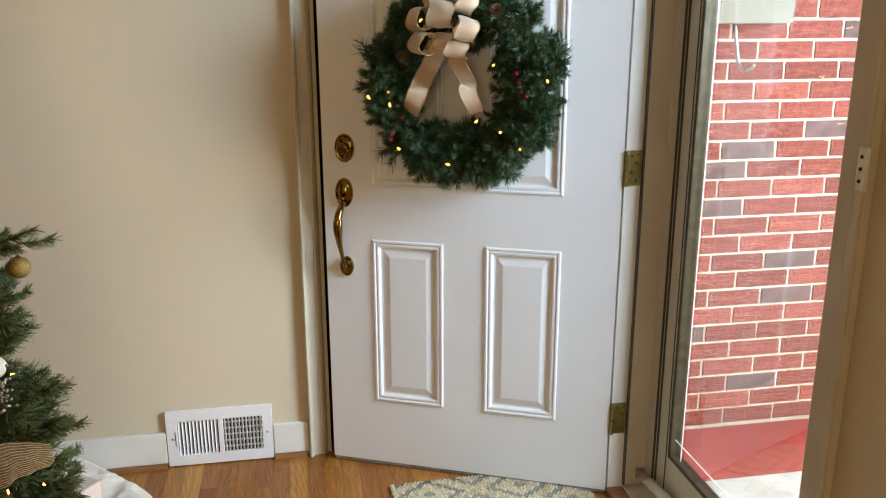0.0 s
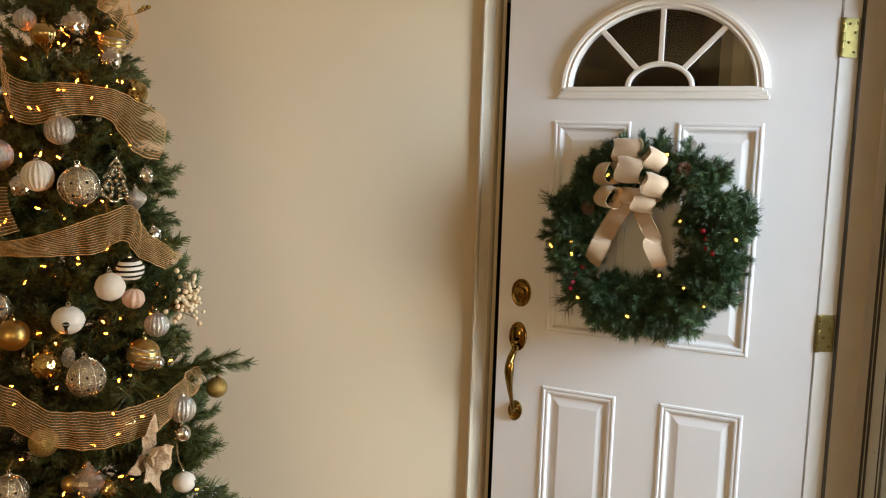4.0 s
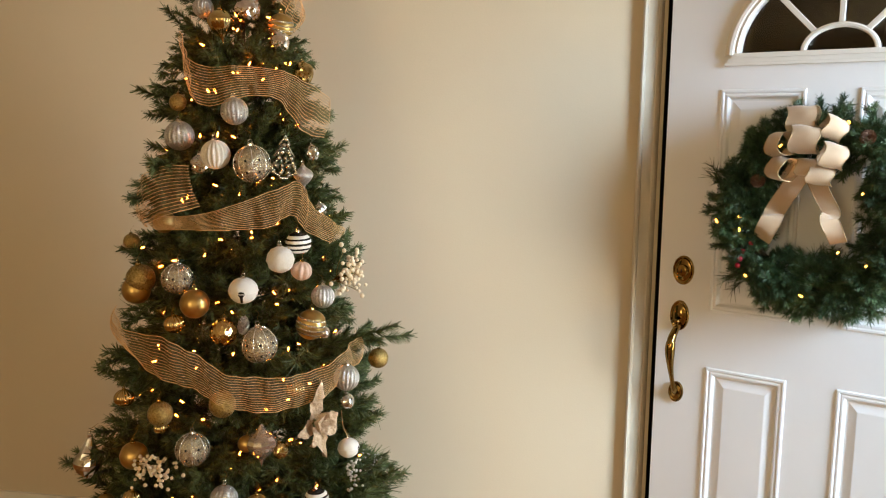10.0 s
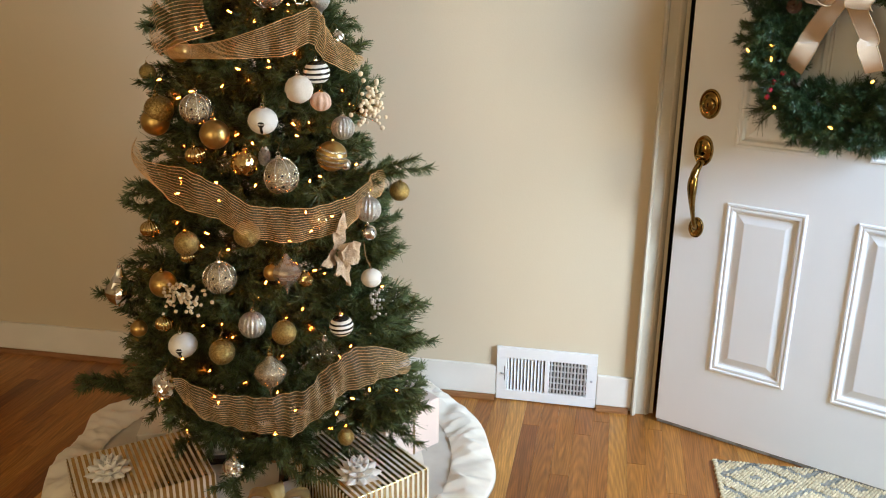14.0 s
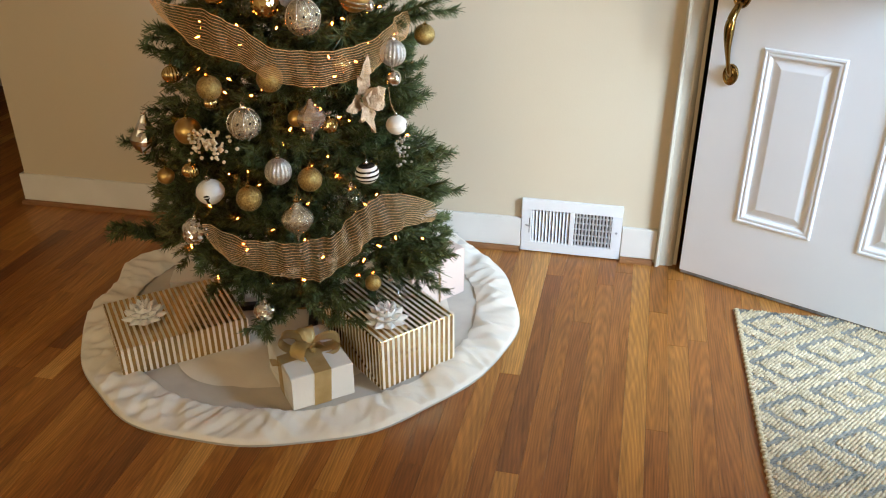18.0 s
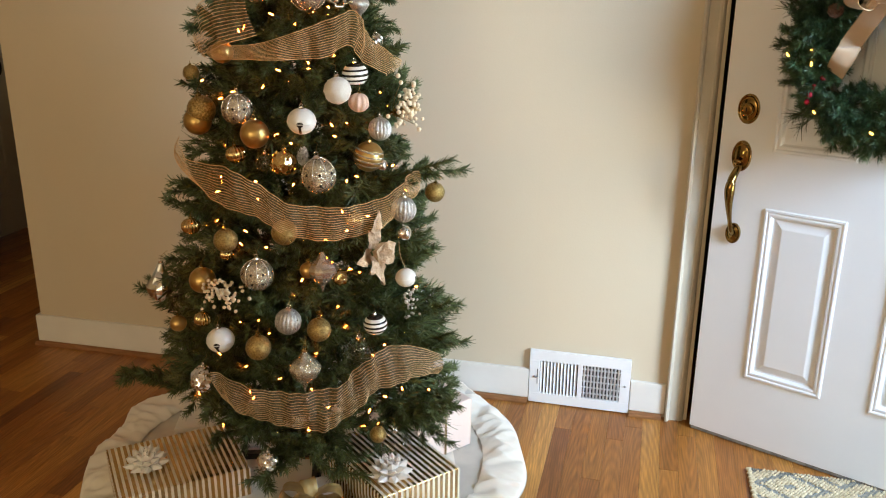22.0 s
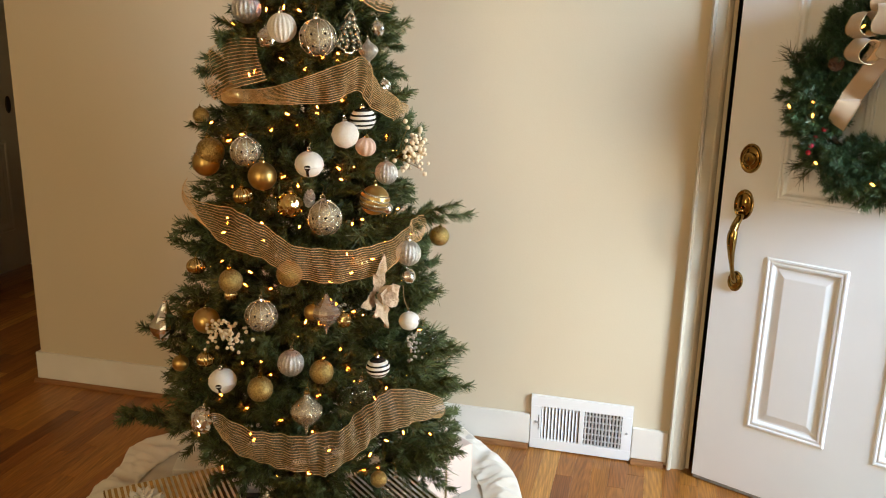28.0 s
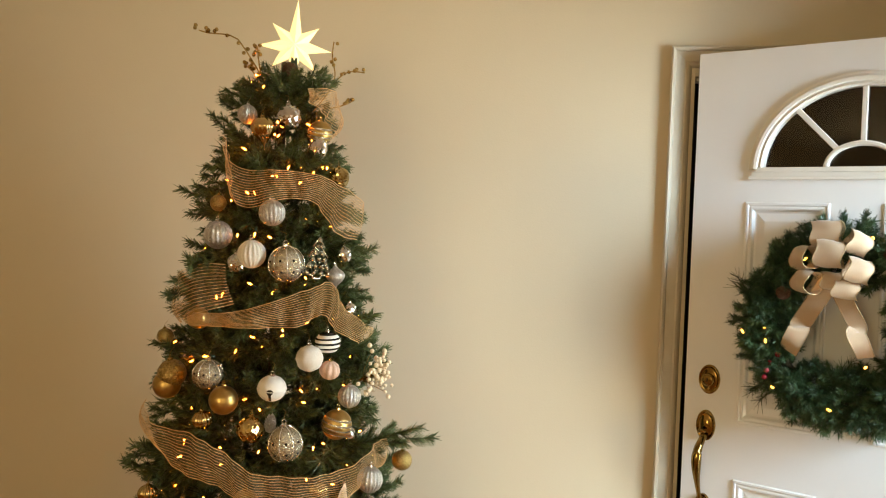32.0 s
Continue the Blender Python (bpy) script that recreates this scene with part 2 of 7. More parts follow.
def gauze(name, cover, colour):
    """Sheer woven net: fine irregular holes, more closed where the weave bunches."""
    m, nt, b = nodes_of(name)
    N, L = nt.nodes, nt.links
    tc = N.new("ShaderNodeTexCoord")
    nz = N.new("ShaderNodeTexNoise")
    nz.inputs["Scale"].default_value, nz.inputs["Detail"].default_value = 420, 2
    L.new(tc.outputs["Object"], nz.inputs["Vector"])
    nr = N.new("ShaderNodeMapRange")
    nr.inputs[1].default_value, nr.inputs[2].default_value, nr.inputs[3].default_value, nr.inputs[4].default_value = 0.35, 0.65, cover * 0.6, min(1.0, cover * 1.35)
    L.new(nz.outputs[0], nr.inputs[0])
    L.new(nr.outputs[0], b.inputs["Alpha"])
    big = N.new("ShaderNodeTexNoise")
    big.inputs["Scale"].default_value = 40
    L.new(tc.outputs["Object"], big.inputs["Vector"])
    mx = N.new("ShaderNodeMix")
    mx.data_type = 'RGBA'
    mx.inputs[6].default_value, mx.inputs[7].default_value = (*colour, 1), (*[v * 0.75 for v in colour], 1)
    L.new(big.outputs[0], mx.inputs[0])
    L.new(mx.outputs[2], b.inputs["Base Color"])
    b.inputs["Roughness"].default_value = 0.55
    b.inputs["Sheen Weight"].default_value = 0.3
    return m


def quatrefoil(name):
    """Dark printed cloth with a pale lattice of four-lobed rings."""
    m, nt, b = nodes_of(name)
    N, L = nt.nodes, nt.links
    tc = N.new("ShaderNodeTexCoord")
    mp = N.new("ShaderNodeMapping")
    mp.inputs[3].default_value = (0.0, 12.5, 12.5)
    L.new(tc.outputs["Object"], mp.inputs[0])
    vo = N.new("ShaderNodeTexVoronoi")
    vo.feature, vo.voronoi_dimensions = 'DISTANCE_TO_EDGE', '2D'
    vo.inputs["Randomness"].default_value = 0.0
    sp = N.new("ShaderNodeSeparateXYZ")
    L.new(mp.outputs[0], sp.inputs[0])
    a = N.new("ShaderNodeMath")
    a.operation = 'ADD'
    s = N.new("ShaderNodeMath")
    s.operation = 'SUBTRACT'
    for nd in (a, s):
        L.new(sp.outputs[1], nd.inputs[0])
        L.new(sp.outputs[2], nd.inputs[1])
    cb = N.new("ShaderNodeCombineXYZ")
    w1 = N.new("ShaderNodeMath")
    w1.operation = 'SINE'
    w2 = N.new("ShaderNodeMath")
    w2.operation = 'SINE'
    k1 = N.new("ShaderNodeMath")
    k1.operation = 'MULTIPLY'
    k1.inputs[1].default_value = 2 * math.pi
    k2 = N.new("ShaderNodeMath")
    k2.operation = 'MULTIPLY'
    k2.inputs[1].default_value = 2 * math.pi
    L.new(s.outputs[0], k1.inputs[0])
    L.new(a.outputs[0], k2.inputs[0])
    L.new(k1.outputs[0], w1.inputs[0])
    L.new(k2.outputs[0], w2.inputs[0])
    m1 = N.new("ShaderNodeMath")
    m1.operation = 'MULTIPLY_ADD'
    m1.inputs[1].default_value = 0.13
    m2 = N.new("ShaderNodeMath")
    m2.operation = 'MULTIPLY_ADD'
    m2.inputs[1].default_value = 0.13
    L.new(w1.outputs[0], m1.inputs[0])
    L.new(a.outputs[0], m1.inputs[2])
    L.new(w2.outputs[0], m2.inputs[0])
    L.new(s.outputs[0], m2.inputs[2])
    L.new(m1.outputs[0], cb.inputs[0])
    L.new(m2.outputs[0], cb.inputs[1])
    L.new(cb.outputs[0], vo.inputs["Vector"])
    lt = N.new("ShaderNodeMath")
    lt.operation = 'LESS_THAN'
    lt.inputs[1].default_value = 0.07
    L.new(vo.outputs["Distance"], lt.inputs[0])
    mx = N.new("ShaderNodeMix")
    mx.data_type = 'RGBA'
    mx.inputs[6].default_value, mx.inputs[7].default_value = (0.06, 0.06, 0.065, 1), (0.62, 0.6, 0.57, 1)
    L.new(lt.outputs[0], mx.inputs[0])
    L.new(mx.outputs[2], b.inputs["Base Color"])
    b.inputs["Roughness"].default_value = 0.9
    return m


M_WALL = surface("wall_paint", (0.62, 0.535, 0.39), (0.60, 0.515, 0.375), 1.6, 0.62, bump=0.10, bscale=220, fine=0.05, rvar=0.05)
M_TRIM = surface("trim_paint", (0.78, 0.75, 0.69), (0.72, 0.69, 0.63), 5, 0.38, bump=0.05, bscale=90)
# cream casing colour, darkened for the shade beside the open door
M_CASING = surface("shaded_casing_paint", (0.57, 0.505, 0.395), (0.50, 0.44, 0.34), 7, 0.58, bump=0.08, bscale=70)
M_CEIL = surface("ceiling_paint", (0.78, 0.76, 0.72), None, 2, 0.8, bump=0.1, bscale=150)
M_FLOOR = oak_floor("strip_oak")
M_SHOE = surface("oak_shoe", (0.30, 0.135, 0.05), (0.21, 0.085, 0.03), 14, 0.4, stretch=(1, 8, 8), bump=0.1, bscale=120)
M_DOOR = surface("steel_door_paint", (0.80, 0.80, 0.80), (0.77, 0.77, 0.77), 3, 0.52, bump=0.03, bscale=300, fine=0.03, specular=0.3)
M_BRASS = surface("polished_brass", (0.32, 0.20, 0.062), (0.23, 0.14, 0.042), 30, 0.10, 1.0, rvar=0.05)
M_HINGE = surface("brass_plate", (0.32, 0.255, 0.10), (0.25, 0.20, 0.075), 40, 0.30, 1.0)
M_DARK = surface("dark_gap", (0.012, 0.011, 0.010), None, 5, 0.8)
M_SWEEP = surface("door_sweep", (0.30, 0.29, 0.27), (0.16, 0.15, 0.14), 30, 0.6)
M_ALU = surface("storm_frame_paint", (0.62, 0.60, 0.51), (0.55, 0.53, 0.45), 8, 0.42, metal=0.15, bump=0.04, bscale=120)
M_BEAD = surface("tarnished_bead", (0.08, 0.062, 0.034), (0.05, 0.04, 0.022), 40, 0.4, 0.5)
M_GASKET = surface("black_gasket", (0.07, 0.068, 0.06), None, 20, 0.6)
M_PANE = thin_glass("window_glass", 0.87)
M_FANPANE = thin_glass("fanlight_glass")
M_BRICK = surface("red_brick", (0.42, 0.115, 0.082), (0.27, 0.066, 0.052), 26, 0.85, bump=1.0, bscale=55, fine=0.8, spread=0.22, stretch=(1, 1, 2.2), bdist=0.014)
M_BRICKDARK = surface("burnt_brick", (0.20, 0.115, 0.105), (0.12, 0.072, 0.068), 22, 0.85, bump=0.7, bscale=70, fine=0.35, spread=0.2)
M_MORTAR = surface("mortar", (0.70, 0.62, 0.50), (0.60, 0.52, 0.41), 30, 0.95, bump=0.8, bscale=160, fine=0.3)
M_REDPAINT = surface("red_porch_paint", (0.42, 0.065, 0.052), (0.34, 0.05, 0.042), 6, 0.5, bump=0.2, bscale=40, fine=0.15)
M_CONC = surface("porch_concrete", (0.56, 0.53, 0.48), (0.46, 0.43, 0.39), 9, 0.9, bump=0.4, bscale=90, fine=0.25)
M_MAILBOX = surface("mailbox_paint", (0.25, 0.225, 0.17), (0.22, 0.195, 0.145), 10, 0.6, bump=0.05, bscale=90)
M_MAILLID = surface("mailbox_lid", (0.09, 0.055, 0.038), (0.07, 0.042, 0.03), 10, 0.65)
M_STEEL = surface("grey_steel", (0.45, 0.46, 0.47), None, 30, 0.35, 0.9)
M_VENT = surface("register_enamel", (0.80, 0.80, 0.80), (0.76, 0.76, 0.76), 8, 0.35, bump=0.03, bscale=120)
M_DUCT = surface("duct_shade", (0.03, 0.028, 0.025), (0.02, 0.018, 0.016), 12, 0.7)
M_PLATE = surface("outlet_plastic", (0.80, 0.78, 0.74), None, 12, 0.35)
M_CREAM = surface("cream_cloth", (0.80, 0.745, 0.65), (0.75, 0.69, 0.59), 7, 0.9, bump=0.16, bscale=14, fine=0.10, sheen=0.3, bdist=0.012)
M_TAUPE = surface("taupe_cloth", (0.58, 0.53, 0.455), (0.52, 0.47, 0.40), 7, 0.92, bump=0.18, bscale=12, fine=0.12, sheen=0.3, bdist=0.012)
M_LINING = surface("skirt_lining", (0.74, 0.69, 0.61), None, 9, 0.9, bump=0.3, bscale=300)
M_JUTE = surface("jute_yarn", (0.56, 0.445, 0.28), (0.45, 0.34, 0.195), 30, 0.95, bump=0.6, bscale=260, fine=0.3, island=True, spread=0.22)
M_BLUEYARN = surface("blue_grey_yarn", (0.225, 0.228, 0.205), (0.16, 0.165, 0.15), 30, 0.95, bump=0.6, bscale=260, fine=0.3, island=True, spread=0.25)
M_RUGBACK = surface("rug_warp", (0.30, 0.26, 0.19), (0.20, 0.18, 0.14), 60, 0.95, bump=0.5, bscale=200)
M_BARK = surface("tree_pole", (0.07, 0.05, 0.03), None, 20, 0.8, bump=0.4, bscale=60)
M_NEEDLE = surface("fir_needles", (0.050, 0.079, 0.029), (0.090, 0.116, 0.042), 9, 0.48, island=True, spread=0.5, specular=0.4)
M_NEEDLE2 = surface("olive_needles", (0.10, 0.12, 0.045), (0.135, 0.145, 0.06), 9, 0.5, island=True, spread=0.45, specular=0.4)
M_NEEDLE4 = surface("wreath_tips", (0.05, 0.105, 0.045), (0.08, 0.13, 0.055), 9, 0.42, island=True, spread=0.4, specular=0.5)
M_NEEDLE3 = surface("wreath_needles", (0.021, 0.050, 0.021), (0.040, 0.078, 0.031), 9, 0.42, island=True, spread=0.5, specular=0.5)
M_STEM = surface("twig", (0.06, 0.055, 0.025), (0.05, 0.035, 0.02), 40, 0.8)
M_GAUZE = gauze("tan_gauze", 0.15, (0.60, 0.34, 0.14))
M_BURLAP = gauze("brown_gauze", 0.36, (0.27, 0.155, 0.065))
M_THREAD = surface("gold_thread", (0.80, 0.54, 0.27), (0.66, 0.42, 0.19), 90, 0.4, 0.2)
M_THREADB = surface("dull_gold_thread", (0.56, 0.40, 0.20), (0.44, 0.30, 0.15), 90, 0.5, 0.15)
M_SILVERGLIT = surface("silver_glitter", (0.66, 0.645, 0.61), (0.44, 0.43, 0.41), 9, 0.30, 0.85, bump=0.7, bscale=34, fine=0.6, bdist=0.003)
M_MIRROR = surface("silver_mirror", (0.86, 0.86, 0.86), None, 4, 0.07, 1.0, rvar=0.04)
M_GOLD = surface("gold_satin", (0.56, 0.38, 0.14), (0.49, 0.32, 0.11), 4, 0.34, 1.0, rvar=0.06)
M_GOLDSHINE = surface("gold_shiny", (0.60, 0.45, 0.20), None, 5, 0.10, 1.0, rvar=0.05)
M_GOLDGLIT = surface("gold_glitter", (0.52, 0.38, 0.14), (0.28, 0.19, 0.065), 12, 0.30, 0.85, bump=0.6, bscale=34, fine=0.7, bdist=0.003)
M_CHAMP = surface("champagne_mercury", (0.62, 0.56, 0.43), (0.40, 0.35, 0.25), 14, 0.20, 0.8, bump=0.5, bscale=24, fine=0.7, bdist=0.012)
M_WHITE = surface("white_enamel", (0.80, 0.78, 0.73), (0.76, 0.74, 0.69), 4, 0.28, coat=0.3)
M_WHITEGLIT = surface("white_glitter", (0.82, 0.77, 0.69), (0.76, 0.70, 0.61), 16, 0.45, bump=0.4, bscale=70, bdist=0.009)
M_BLACK = surface("black_enamel", (0.02, 0.018, 0.016), None, 5, 0.25)
M_BLUSH = surface("blush_glitter", (0.72, 0.50, 0.39), (0.62, 0.42, 0.32), 14, 0.45, 0.2, bump=0.25, bscale=60, bdist=0.009)
M_CLEAR = thin_glass("clear_bubble")
M_CHAMPGLASS = surface("champagne_glass", (0.74, 0.64, 0.55), (0.6, 0.5, 0.42), 9, 0.10, 0.8, alpha=0.8)
M_PETAL = surface("champagne_petal", (0.66, 0.50, 0.35), (0.50, 0.36, 0.23), 60, 0.42, 0.35, bump=0.9, bscale=220, fine=0.5)
M_PEARL = surface("pearl_berry", (0.80, 0.68, 0.49), (0.71, 0.57, 0.39), 30, 0.35)
M_GOLDBERRY = surface("gold_berry", (0.42, 0.27, 0.09), None, 30, 0.28, 1.0)
M_TWINE = surface("twine", (0.45, 0.32, 0.17), (0.34, 0.23, 0.11), 200, 0.9, bump=0.4, bscale=300)
M_WIRE = surface("green_wire", (0.018, 0.035, 0.018), None, 20, 0.5)
M_BULB = glow("warm_bulb", (1.0, 0.18, 0.018), 62.0)
M_BULBW = glow("wreath_bulb", (1.0, 0.45, 0.07), 6.0)
M_STAR = glow("lit_star", (1.0, 0.80, 0.40), 0.80)
M_CONE = surface("pinecone", (0.13, 0.065, 0.035), (0.08, 0.035, 0.02), 40, 0.7)
M_REDBERRY = surface("red_berry", (0.30, 0.01, 0.02), None, 20, 0.2)
M_BOW = surface("tan_ribbon", (0.54, 0.395, 0.26), (0.48, 0.345, 0.225), 10, 0.62, bump=0.35, bscale=500, fine=0.1, sheen=0.4)
M_BOWEDGE = surface("gold_cord", (0.46, 0.33, 0.18), None, 50, 0.4, 0.6)
M_STRIPE_Y = stripes("striped_paper_a", (0.55, 0.38, 0.16), (0.76, 0.69, 0.58), 0, 0.0165, 0.56, 0.15, 0.95)
M_STRIPE_X = stripes("striped_paper_b", (0.55, 0.38, 0.16), (0.76, 0.69, 0.58), 1, 0.0165, 0.56, 0.15, 0.95)
M_WHITEPAPER = surface("white_paper", (0.78, 0.75, 0.69), (0.74, 0.71, 0.65), 5, 0.45, bump=0.25, bscale=30)
M_PINKPAPER = surface("blush_paper", (0.72, 0.585, 0.53), (0.68, 0.55, 0.49), 5, 0.5, bump=0.25, bscale=25)
M_ORGANZA = surface("gold_organza", (0.60, 0.43, 0.18), (0.50, 0.34, 0.12), 20, 0.4, 0.35, bump=0.3, bscale=300, alpha=0.82)
M_BOWWHITE = surface("pearl_ribbon", (0.87, 0.85, 0.81), None, 20, 0.2, coat=0.4)
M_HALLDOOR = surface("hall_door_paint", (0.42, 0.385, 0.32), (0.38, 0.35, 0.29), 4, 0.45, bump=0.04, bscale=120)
M_BRONZE = surface("dark_bronze", (0.035, 0.026, 0.020), None, 20, 0.35, 0.7)
M_QUATRE = quatrefoil("quatrefoil_cloth")
M_CHAIRLEG = surface("dark_wood_leg", (0.06, 0.03, 0.018), None, 20, 0.4)
# near black stands for the unlit closet, not its paint
M_CLOSET = surface("closet_shade", (0.035, 0.032, 0.03), None, 6, 0.8)
# ---------------------------------------------------------------- shape helpers
rng = random.Random(7)


def mesh_of(name, verts, faces, mats, smooth=False):
    me = bpy.data.meshes.new(name)
    me.from_pydata([tuple(v) for v in verts], [], faces)
    for mt in (mats if isinstance(mats, (list, tuple)) else [mats]):
        me.materials.append(mt)
    if smooth:
        me.polygons.foreach_set("use_smooth", [True] * len(me.polygons))
    me.update()
    return me


def mesh_bm(name, bm, mats, smooth=False):
    bmesh.ops.recalc_face_normals(bm, faces=bm.faces)
    me = bpy.data.meshes.new(name)
    bm.to_mesh(me)
    bm.free()
    for mt in (mats if isinstance(mats, (list, tuple)) else [mats]):
        me.materials.append(mt)
    if smooth:
        me.polygons.foreach_set("use_smooth", [True] * len(me.polygons))
    return me


def thing(name, m, label, category, group="", kind=""):
    """An Empty at the thing's base, which parents its parts."""
    ob = new(name)
    ob.empty_display_size = 0.02
    ob.matrix_basis = m
    return tagged(ob, label, category, group, kind)


def part(name, data, material, parent, label="", smooth=False, m=None):
    """Links a bmesh or a mesh as one mesh object under a thing or a part."""
    me = data if isinstance(data, bpy.types.Mesh) else mesh_bm(name, data, material, smooth)
    ob = new(name, me)
    ob.parent = parent
    if m is not None:
        ob.matrix_basis = m
    if label:
        ob["label"] = label
    return ob


def add_box(bm, x0, y0, z0, x1, y1, z1, bevel=0.0, m=None, mat=0):
    r = bmesh.ops.create_cube(bm, size=1.0)
    vs = r["verts"]
    for v in vs:
        v.co = Vector(((x0 + x1) / 2 + v.co.x * (x1 - x0), (y0 + y1) / 2 + v.co.y * (y1 - y0), (z0 + z1) / 2 + v.co.z * (z1 - z0)))
    fs = {f for v in vs for f in v.link_faces}
    for f in fs:
        f.material_index = mat
    if bevel:
        es = {e for v in vs for e in v.link_edges}
        r = bmesh.ops.bevel(bm, geom=list(es), offset=bevel, segments=2, affect='EDGES', profile=0.6)
        vs = list({v for f in r["faces"] for v in f.verts} | {v for v in vs if v.is_valid})
    if m is not None:
        for v in vs:
            v.co = m @ v.co
    return vs


def box(x0, y0, z0, x1, y1, z1, bevel=0.0):
    bm = bmesh.new()
    add_box(bm, x0, y0, z0, x1, y1, z1, bevel)
    return bm


def lathe(profile, segs=28, rib=0, depth=0.0):
    """(r, z) profile turned about z; rib: number of flutes, depth: their share of the radius."""
    verts, faces, n = [], [], len(profile)
    for i in range(segs):
        a = 2 * math.pi * i / segs
        k = 1 - depth * (0.5 + 0.5 * math.cos(rib * a)) if rib else 1
        for r, z in profile:
            verts.append((r * k * math.cos(a), r * k * math.sin(a), z))
    for i in range(segs):
        j = (i + 1) % segs
        for p in range(n - 1):
            faces.append((i * n + p, j * n + p, j * n + p + 1, i * n + p + 1))
    return verts, faces


def tube(points, radius, sides=8, closed=False):
    """A tube along points; radius: one value or one for each point."""
    pts = [Vector(p) for p in points]
    rad = radius if isinstance(radius, (list, tuple)) else [radius] * len(pts)
    verts, faces = [], []
    up = Vector((0.13, 0.21, 0.97)).normalized()
    n = len(pts)
    for i, p in enumerate(pts):
        a = pts[(i - 1) % n] if (closed or i > 0) else p
        b = pts[(i + 1) % n] if (closed or i < n - 1) else p
        t = (b - a).normalized()
        s = t.cross(up)
        s = s.normalized() if s.length > 1e-4 else t.orthogonal().normalized()
        u = s.cross(t)
        for k in range(sides):
            w = 2 * math.pi * k / sides
            verts.append(p + (s * math.cos(w) + u * math.sin(w)) * rad[i])
    for i in range(n if closed else n - 1):
        j = (i + 1) % n
        for k in range(sides):
            l = (k + 1) % sides
            faces.append((i * sides + k, i * sides + l, j * sides + l, j * sides + k))
    if not closed:
        faces.append(tuple(range(sides))[::-1])
        faces.append(tuple((n - 1) * sides + k for k in range(sides)))
    return verts, faces


def glide(points, n):
    """Points along a smooth curve through the given ones (any number of values each)."""
    p = np.array(points, float)
    out = []
    for t in np.linspace(0, len(p) - 1.0001, n):
        i = int(t)
        s = t - i
        a, b, c, d = p[max(i - 1, 0)], p[i], p[min(i + 1, len(p) - 1)], p[min(i + 2, len(p) - 1)]
        out.append(0.5 * (2 * b + (c - a) * s + (2 * a - 5 * b + 4 * c - d) * s * s + (3 * b - a - 3 * c + d) * s ** 3))
    return np.array(out)


def join(pieces):
    """Several (verts, faces) in one."""
    V, F = [], []
    for v, f in pieces:
        k = len(V)
        V.extend(v)
        F.extend([tuple(i + k for i in q) for q in f])
    return V, F


def sphere(c, r, seg=10, rings=6):
    prof = [(max(1e-5, r * math.sin(math.pi * i / rings)), -r * math.cos(math.pi * i / rings)) for i in range(rings + 1)]
    v, f = lathe(prof, seg)
    return [(x + c[0], y + c[1], z + c[2]) for x, y, z in v], f


def setting(name, bm, mat, label, category, m=None):
    ob = new(name, mesh_bm(name, bm, mat))
    if m is not None:
        ob.matrix_basis = m
    return tagged(ob, label, category, kind="structure")


# ---------------------------------------------------------------- the room
WY = 2.58           # face of the wall behind the tree
EX = 1.34           # face of the wall with the front door
CEIL = 2.44
SWING = 0.0185      # the stretch behind the tree runs this much askew for each metre

bm = bmesh.new()
add_box(bm, -0.05, WY, 0, 0.492, WY + 0.12, CEIL)
for q in add_box(bm, -2.04, WY, 0, -0.05, WY + 0.12, CEIL):
    q.co.y -= SWING * max(0.0, -0.05 - q.co.x)
add_box(bm, 0.492, WY, 2.0, 1.20, WY + 0.12, CEIL)
add_box(bm, 1.20, WY, 0, EX + 0.12, WY + 0.12, CEIL)
wall_n = setting("wall_north", bm, M_WALL, "warm beige painted plaster wall behind the tree", "wall")
bm = bmesh.new()
add_box(bm, EX, -3.2, 0, EX + 0.12, -2.2, CEIL)
add_box(bm, EX, -2.2, 0, EX + 0.12, -1.0, 0.85)
add_box(bm, EX, -2.2, 2.15, EX + 0.12, -1.0, CEIL)
add_box(bm, EX, -1.0, 0, EX + 0.12, 1.195, CEIL)
add_box(bm, EX, 1.195, 2.085, EX + 0.12, 2.175, CEIL)
add_box(bm, EX, 2.175, 0, EX + 0.12, WY, CEIL)
wall_e = setting("wall_east", bm, M_WALL, "beige painted wall round the front doorway", "wall")
bm = bmesh.new()
add_box(bm, -3.38, -3.32, 0, -1.9, -3.2, CEIL)
add_box(bm, -1.9, -3.32, 0, -0.3, -3.2, 0.85)
add_box(bm, -1.9, -3.32, 2.15, -0.3, -3.2, CEIL)
add_box(bm, -0.3, -3.32, 0, EX + 0.12, -3.2, CEIL)
setting("wall_south", bm, M_WALL, "beige painted wall with a wide opening for added fill light", "wall")
bm = bmesh.new()
add_box(bm, -3.38, -3.2, 0, -3.26, 3.10, CEIL)
add_box(bm, -3.38, 3.10, 2.05, -3.26, 3.94, CEIL)
add_box(bm, -3.38, 3.94, 0, -3.26, 5.3, CEIL)
setting("wall_west", bm, M_WALL, "beige painted wall along the hall", "wall")
bm = bmesh.new()
add_box(bm, -3.38, 5.3, 0, -1.92, 5.42, CEIL)
add_box(bm, -2.04, WY + 0.083, 0, -1.92, 5.3, CEIL)
setting("wall_hall", bm, M_WALL, "painted walls closing the dim hall", "wall")
setting("ceiling", box(-3.38, -3.32, CEIL, EX + 0.12, 5.42, CEIL + 0.1), M_CEIL, "plain white painted ceiling", "ceiling")
